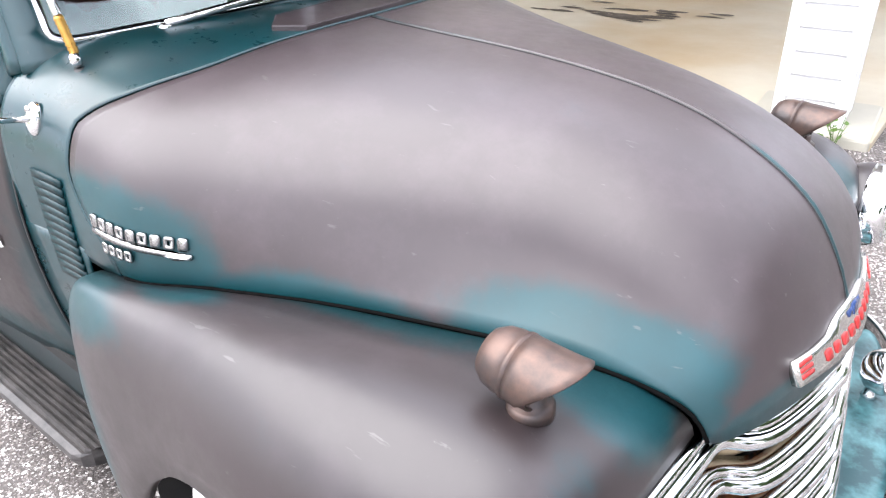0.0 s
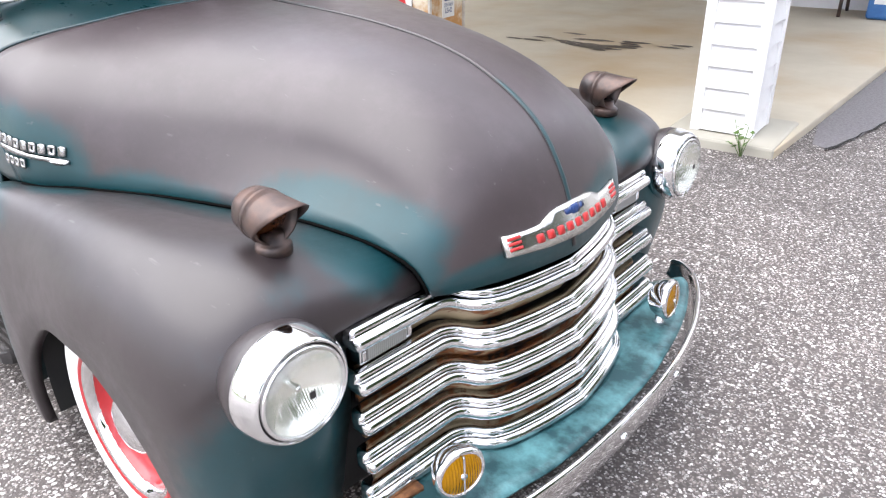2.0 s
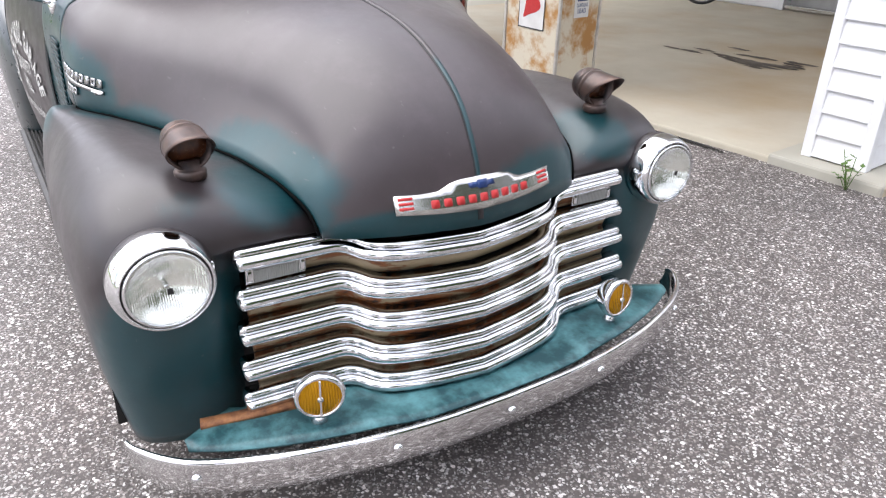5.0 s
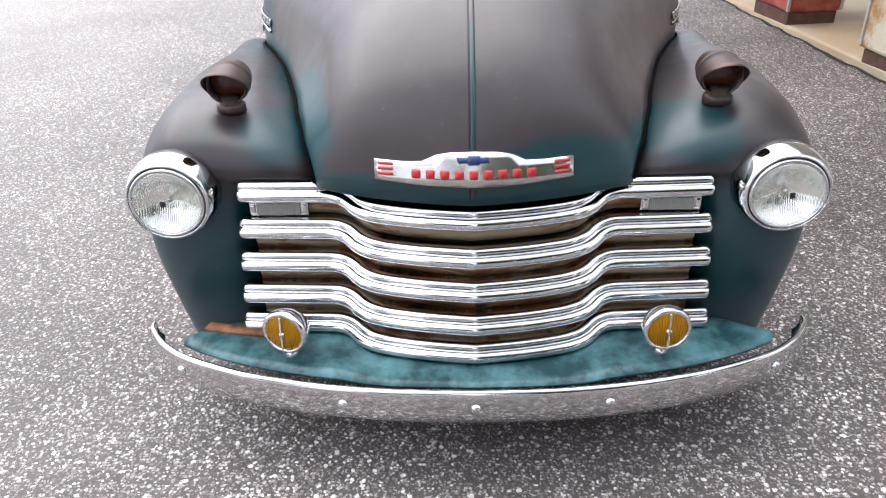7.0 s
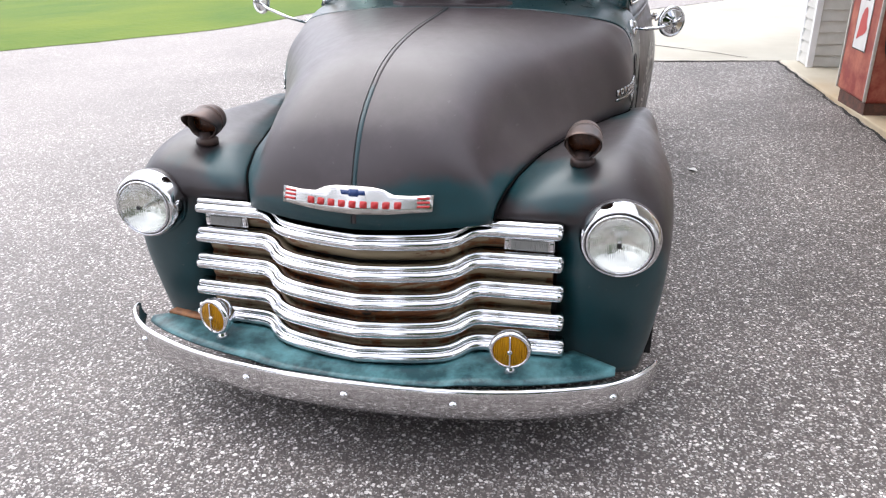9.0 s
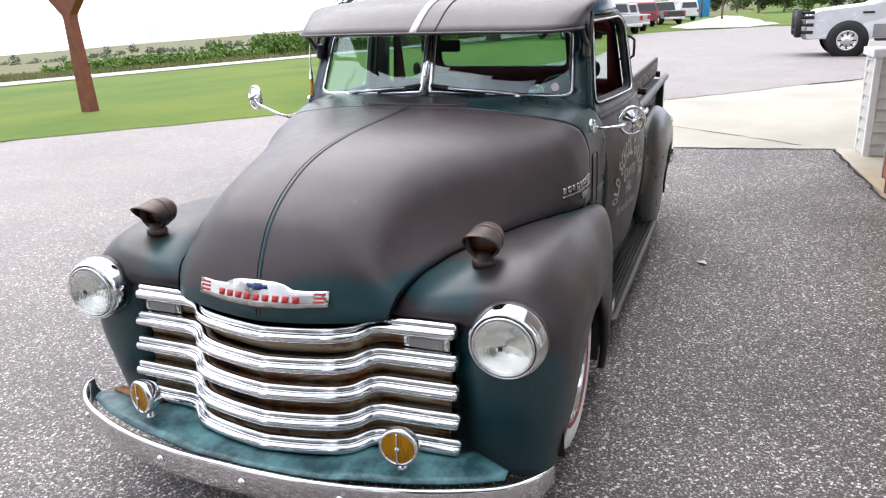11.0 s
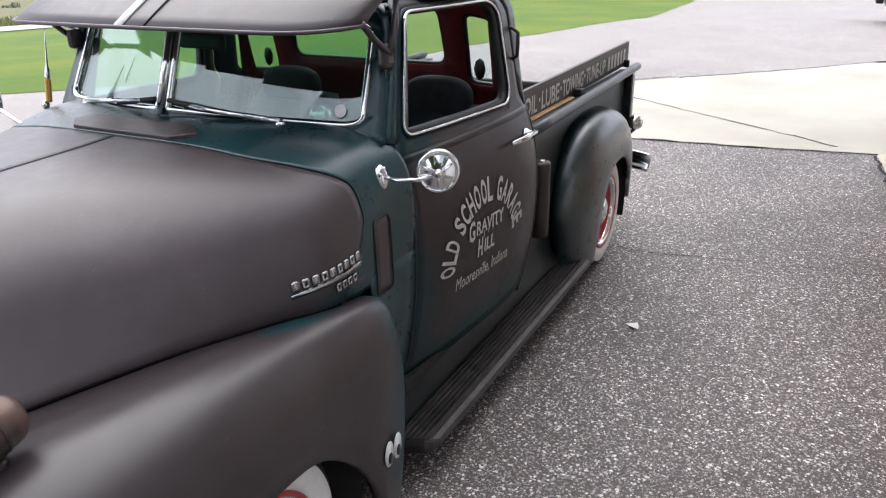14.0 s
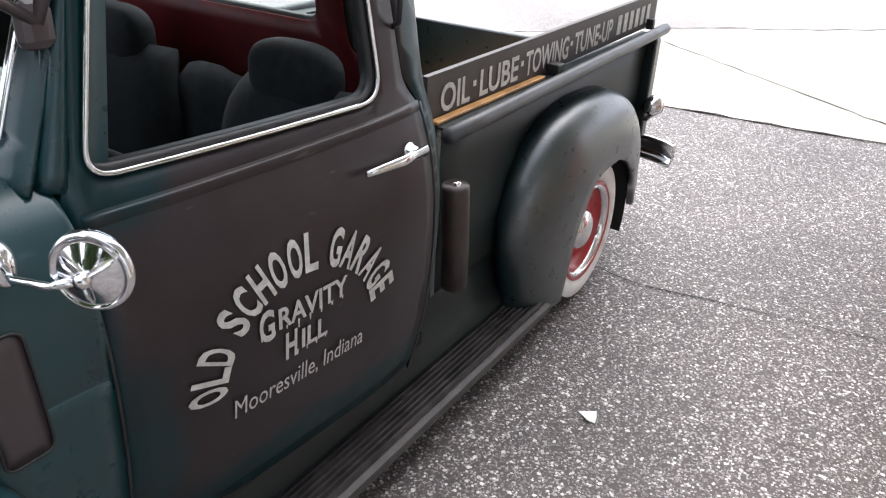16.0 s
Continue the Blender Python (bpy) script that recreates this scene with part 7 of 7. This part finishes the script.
        box_part("tail_lamp", (rear - 0.012, rear + 0.10, s * (width / 2 - 0.10) - 0.09, s * (width / 2 - 0.10) + 0.09, 0.80, 1.06), EMBLEM_RED, t, "red tail lamp", 0.02, m)
    box_part("front_bumper", (front - 0.22, front + 0.07, -width / 2 + 0.03, width / 2 - 0.03, 0.44, 0.66), cladding or paint, t, "", 0.05, m)
    box_part("rear_bumper", (rear - 0.08, rear + 0.2, -width / 2 + 0.03, width / 2 - 0.03, 0.44, 0.64), CHROME_OLD if bed else (cladding or paint), t, "", 0.04, m)
    if bed:
        # black plate on the closed body, painted shade of an open bed
        box_part("bed_opening", (bed[0], bed[1], -width / 2 + 0.1, width / 2 - 0.1, bed[2] - 0.02, bed[2] + 0.006), BLACK, t, "black plate for the shaded open bed", 0.0, m)
    return t


SUV = [(-2.75, 0.45), (-2.8, 1.1), (-2.62, 1.82), (-2.4, 1.92), (0.25, 1.94), (0.55, 1.86), (1.15, 1.28), (2.4, 1.14), (2.62, 1.02), (2.66, 0.45)]
suv_m = pose(-21.0, 3.42, fall(-21.0, 4.0), 0, 0, -90) @ pose(-1.0 - 0.9 + 0.0, 0, 0)
white_suv = vehicle("parked_suv", suv_m, car_paint("white_car_paint", (0.62, 0.63, 0.65)), "large white off road vehicle with a black front guard", SUV, [[(-2.4, 1.25), (-2.3, 1.72), (-1.2, 1.76), (-1.2, 1.25)], [(-1.12, 1.25), (-1.12, 1.76), (-0.2, 1.76), (-0.2, 1.25)], [(-0.12, 1.25), (-0.12, 1.76), (0.42, 1.74), (0.92, 1.3), (0.92, 1.25)]], (1.70, -1.75), 2.0, 0.41, varied("grey_cladding", (0.22, 0.21, 0.2), (0.3, 0.29, 0.28), 6.0, 0.6))
box_part("side_step", (-1.2, 1.1, 0.96, 1.1, 0.40, 0.46), BLACK, white_suv, "", 0.02, suv_m)
box_part("lower_cladding", (-1.3, 1.15, 0.985, 1.012, 0.48, 0.80), varied("grey_lower_cladding", (0.22, 0.21, 0.2), (0.3, 0.29, 0.28), 6.0, 0.6), white_suv, "", 0.01, suv_m)
box_part("side_vent", (1.16, 1.42, 0.998, 1.012, 1.05, 1.10), BLACK, white_suv, "", 0.004, suv_m)
for s in SIDES:
    box_part("turn_lamp", (2.42, 2.64, s * 0.86 - 0.10, s * 0.86 + 0.12, 0.82, 0.92), AMBER, white_suv, "amber turn lamp", 0.02, suv_m)
    box_part("mirror", (0.62, 0.82, s * 1.13 - 0.10, s * 1.13 + 0.10, 1.28, 1.50), BLACK, white_suv, "", 0.04, suv_m)
    for z in (0.62, 0.80, 0.98, 1.10):
        tube("guard_bar", [suv_m @ Vector(p) for p in ((2.50, s * 1.02, z), (2.80, s * 0.98, z), (2.86, s * 0.50, z), (2.86, 0, z))], 0.04, BLACK, white_suv, n=8)
    for y in (0.98, 0.50):
        tube("guard_upright", [suv_m @ Vector((2.84, s * y, 0.50)), suv_m @ Vector((2.86, s * y, 1.16))], 0.075, BLACK, white_suv, n=8)

SEDAN = [(-2.2, 0.42), (-2.25, 0.88), (-1.7, 0.98), (-1.15, 1.38), (0.1, 1.42), (0.85, 1.0), (2.05, 0.84), (2.2, 0.6), (2.2, 0.42)]
vehicle("parked_car", pose(-17.6, 8.6, 0, 0, 0, -90), car_paint("white_sedan_paint", (0.62, 0.62, 0.62)), "white sedan parked behind the pier", SEDAN, [[(-1.2, 0.98), (-0.95, 1.3), (-0.2, 1.34), (-0.2, 0.96)], [(-0.12, 0.96), (-0.12, 1.34), (0.1, 1.33), (0.68, 0.96)]], (1.35, -1.35), 1.78, 0.32)
XOVER = [(-2.25, 0.42), (-2.35, 0.95), (-2.1, 1.5), (-1.8, 1.62), (0.1, 1.66), (0.95, 1.1), (2.05, 0.95), (2.25, 0.7), (2.25, 0.42)]
PICK = [(-2.8, 0.5), (-2.85, 1.12), (-0.85, 1.12), (-0.75, 1.78), (-0.5, 1.84), (0.55, 1.84), (1.2, 1.2), (2.6, 1.08), (2.75, 0.85), (2.75, 0.5)]
XWIN, PWIN = [[(-1.9, 1.02), (-1.8, 1.45), (-0.9, 1.5), (-0.9, 1.02)], [(-0.82, 1.02), (-0.82, 1.5), (0.05, 1.5), (0.62, 1.05)]], [[(-0.66, 1.2), (-0.6, 1.7), (0.0, 1.72), (0.0, 1.2)], [(0.08, 1.2), (0.08, 1.72), (0.5, 1.7), (0.95, 1.24)]]
PARKED = (("parked_suv", -38.0, -7.3, -142, (0.012, 0.015, 0.03), "dark blue crossover parked on the grass", XOVER, XWIN, (1.4, -1.4), None),
          ("parked_pickup", -46.5, -6.6, -152, (0.45, 0.45, 0.44), "silver pickup truck parked on the grass", PICK, PWIN, (1.75, -1.75), (-2.75, -0.9, 1.12)),
          ("parked_pickup", -53.5, -7.0, -152, (0.5, 0.5, 0.5), "pale silver pickup truck parked on the grass", PICK, PWIN, (1.75, -1.75), (-2.75, -0.9, 1.12)),
          ("parked_car", -58.5, -8.2, -152, (0.03, 0.03, 0.035), "dark sedan in the row of parked cars", SEDAN, [[(-1.2, 0.98), (-0.95, 1.3), (0.1, 1.33), (0.68, 0.96)]], (1.35, -1.35), None),
          ("parked_suv", -64.0, -7.6, -152, (0.22, 0.02, 0.025), "dark red off road vehicle in the row", SUV, [[(-2.4, 1.25), (-2.3, 1.72), (0.42, 1.74), (0.92, 1.25)]], (1.70, -1.75), None),
          ("parked_pickup", -69.0, -6.0, -150, (0.012, 0.012, 0.013), "black pickup truck in the row", PICK, PWIN, (1.75, -1.75), (-2.75, -0.9, 1.12)),
          ("parked_van", -80.0, -5.6, -150, (0.62, 0.62, 0.62), "white van at the end of the row", SUV, [[(-0.12, 1.25), (-0.12, 1.76), (0.42, 1.74), (0.92, 1.25)]], (1.70, -1.75), None))
for i, (nm, x, y, yaw, c, lab, prof, wins, ax, bd) in enumerate(PARKED):
    vehicle(nm, pose(x, y, fall(x, y) + 0.02, 0, 0, yaw), car_paint("parked_paint_%s" % "abcdefg"[i], c), lab, prof, wins, ax, 1.9, 0.38, None, False, bd)
shed = thing("blue_container", (0, 0, 0), "bright blue storage container far off", "container")
SHM = pose(-96, -4.9, fall(-96, -4.9), 0, 0, 6)
box_part("container_body", (-1.2, 1.2, -1.6, 1.6, 0.0, 1.9), varied("bright_blue_paint", (0.02, 0.22, 0.5), (0.04, 0.3, 0.6), 2.0, 0.5), shed, "", 0.03, SHM)
for k in range(8):
    box_part("container_rib", (1.2, 1.24, -1.5 + 0.4 * k, -1.3 + 0.4 * k, 0.1, 1.8), varied("blue_rib_paint", (0.02, 0.2, 0.46), (0.04, 0.27, 0.55), 2.0, 0.5), shed, "", 0.0, SHM)

# ---- trees, bushes, poles ----
def leaf_cloud(rng, centres, radii, count, size):
    """Many small leaf quads scattered in lumps."""
    c = np.array(centres)[rng.integers(0, len(centres), count)]
    d = rng.normal(size=(count, 3))
    d /= np.linalg.norm(d, axis=1)[:, None]
    rad = np.array(radii)[rng.integers(0, len(radii), count)]
    p = c + d * (rad * rng.uniform(0.45, 1.0, count) ** 0.6)[:, None] * [1, 1, 0.8]
    a, b = rng.normal(size=(count, 3)), rng.normal(size=(count, 3))
    a /= np.linalg.norm(a, axis=1)[:, None]
    b -= a * (a * b).sum(1)[:, None]
    b /= np.linalg.norm(b, axis=1)[:, None]
    s = size * rng.uniform(0.5, 1.3, count)[:, None]
    v = np.stack([p - a * s, p + b * s * 0.5, p + a * s, p - b * s * 0.5], 1).reshape(-1, 3)
    return v.tolist(), [(4 * i, 4 * i + 1, 4 * i + 2, 4 * i + 3) for i in range(count)]


def tree(x, y, h, spread, mat, label, seed, leaves=5000, size=0.28, name="tree"):
    rng, r = np.random.default_rng(seed), random.Random(seed)
    z = fall(x, y) - 0.1
    t = thing(name, (x, y, z), label, "tree", "trees round the lot")
    trunk_top = h * 0.3
    path = [(r.uniform(-0.1, 0.1) * k, r.uniform(-0.1, 0.1) * k, trunk_top * k / 4) for k in range(5)]
    tube("trunk", path, 0.035 * h * 0.8, BARK, t, n=9, scale=lambda k: 1.25 - 0.6 * k)
    centres = []
    for k in range(9):
        a = 2 * math.pi * k / 9 + r.uniform(-0.3, 0.3)
        end = Vector((spread * r.uniform(0.35, 0.85) * math.cos(a), spread * r.uniform(0.35, 0.85) * math.sin(a), h * r.uniform(0.16, 0.92)))
        st = Vector(path[3]).lerp(Vector(path[4]), r.random())
        tube("limb", [st, st.lerp(end, 0.5) + Vector((0, 0, 0.05 * h)), end], 0.012 * h, BARK, t, n=6, scale=lambda q: 1.2 - 0.9 * q)
        centres += [tuple(end), tuple(st.lerp(end, 0.6) + Vector((r.uniform(-1, 1), r.uniform(-1, 1), r.uniform(0, 1))) * spread * 0.2)]
    centres.append((0, 0, h * 0.85))
    v, f = leaf_cloud(rng, centres, [spread * 0.30, spread * 0.42, spread * 0.2], leaves, size)
    part_vf_fast("crown", v, f, mat, t)
    return t


def part_vf_fast(name, v, f, mat, parent=None):
    me = bpy.data.meshes.new(name)
    me.from_pydata(v, [], f)
    me.materials.append(mat)
    ob = new(name, me)
    if parent:
        ob.parent = parent
    return ob


for i, (x, y, h, sp) in enumerate(((-45, -13.5, 11, 5.0), (-52, -16, 13, 5.5), (-60, -14, 13, 5.5), (-70, -13.0, 12, 5.0), (-54, -24, 14, 6.0))):
    tree(x, y, h, sp, LEAF, "large dark green broadleaf tree behind parked cars", 40 + i, 16000, 0.20)
for i, (x, y, h, sp) in enumerate(((-112, 2.2, 8.5, 2.6), (-112, 5.4, 8.8, 2.8), (-125, 9.5, 5.5, 3.0), (-125, 13.5, 7.0, 3.6), (-118, 17.5, 7.5, 3.8), (-105, 15.0, 5.0, 2.6), (-140, -4.5, 6.0, 3.5), (-150, 0.0, 5.0, 4.0), (-150, 5.5, 5.0, 4.0), (-135, -9.5, 6.0, 4.0), (-120, -7.0, 5.0, 3.0))):
    tree(x, y, h * 0.62, sp * 0.75, LEAF_LIGHT if i % 3 else LEAF, "green tree along the far field edge", 60 + i, 3000, 0.2)
for i, (x, y, h, sp) in enumerate(((11, 3.5, 9.5, 3.6), (14, 9.5, 11, 4.4), (9.5, 14.5, 10, 4.0), (18, -3.5, 9, 3.6), (22, 4.0, 12, 4.6), (17, -14, 9, 3.8))):
    tree(x, y, h, sp, LEAF, "tall dark tree in front of the lot", 90 + i, 5000, 0.36)
for x, y, h in ((-90, -3.8, 4.6), (-80, -1.3, 7.5), (-120, -0.6, 5.0)):
    up = thing("utility_pole", (x, y, fall(x, y)), "thin wooden utility pole far off", "pole", "utility poles")
    tube("pole_shaft", [(0, 0, -0.2), (0, 0, h)], 0.10, BARK, up, n=8)
    box_part("crossarm", (-0.05, 0.05, -0.6, 0.6, h - 0.5, h - 0.4), BARK, up, "", 0.0)
# bushes beyond the road
rng, r = np.random.default_rng(9), random.Random(9)
centres = []
for k in range(260):
    q = k / 260
    x, y = lerp(-36, -74, q) + r.uniform(-2, 2), lerp(-35, -20.5, q) - r.uniform(0.5, 9)
    centres.append((x, y, fall(x, y) + r.uniform(-0.1, 0.3) + (1.1 if abs(q - 0.42) < 0.06 else 0.0) * r.random()))
v, f = leaf_cloud(rng, centres, [0.45, 0.6, 0.85], 60000, 0.15)
tagged(part_vf_fast("roadside_bushes", v, f, varied("bush_leaves", (0.085, 0.17, 0.022), (0.15, 0.245, 0.045), 0.4, 0.8)), "thick green bushes beyond the road", "bushes", "", "stuff")
centres = []
for k in range(170):
    a = radians(r.uniform(196, 262))
    d = r.uniform(170, 230)
    x, y = d * math.cos(a), d * math.sin(a)
    centres.append((x, y, fall(x, y) + r.uniform(-0.6, 0.5) + (1.4 if k % 9 == 0 else 0.0)))
v, f = leaf_cloud(rng, centres, [0.9, 1.4], 12000, 0.4)
# distance haze is mixed into this pale leaf colour
tagged(part_vf_fast("far_trees", v, f, varied("haze_tinted_leaves", (0.13, 0.16, 0.11), (0.18, 0.21, 0.14), 0.2, 0.9)), "far line of trees on the horizon", "trees", "", "stuff")
# tall field grass
centres = []
v, f = [], []
for k in range(16000):
    q = r.random()
    x, y = lerp(-22, -80, q) + r.uniform(-3, 3), lerp(-33, -21, q) - r.uniform(0.5, 34) * r.random()
    h, w, a = r.uniform(0.15, 0.4), r.uniform(0.03, 0.06), r.uniform(0, math.pi)
    z, i = fall(x, y) - 0.06, len(v)
    v += [(x - w * math.cos(a), y - w * math.sin(a), z), (x + w * math.cos(a), y + w * math.sin(a), z), (x + r.uniform(-0.15, 0.15), y + r.uniform(-0.15, 0.15), z + h)]
    f.append((i, i + 1, i + 2))
tagged(part_vf_fast("field_grass", v, f, varied("tall_grass", (0.13, 0.17, 0.04), (0.24, 0.23, 0.10), 0.3, 0.8)), "tall dry grass in the field", "grass", "", "stuff")
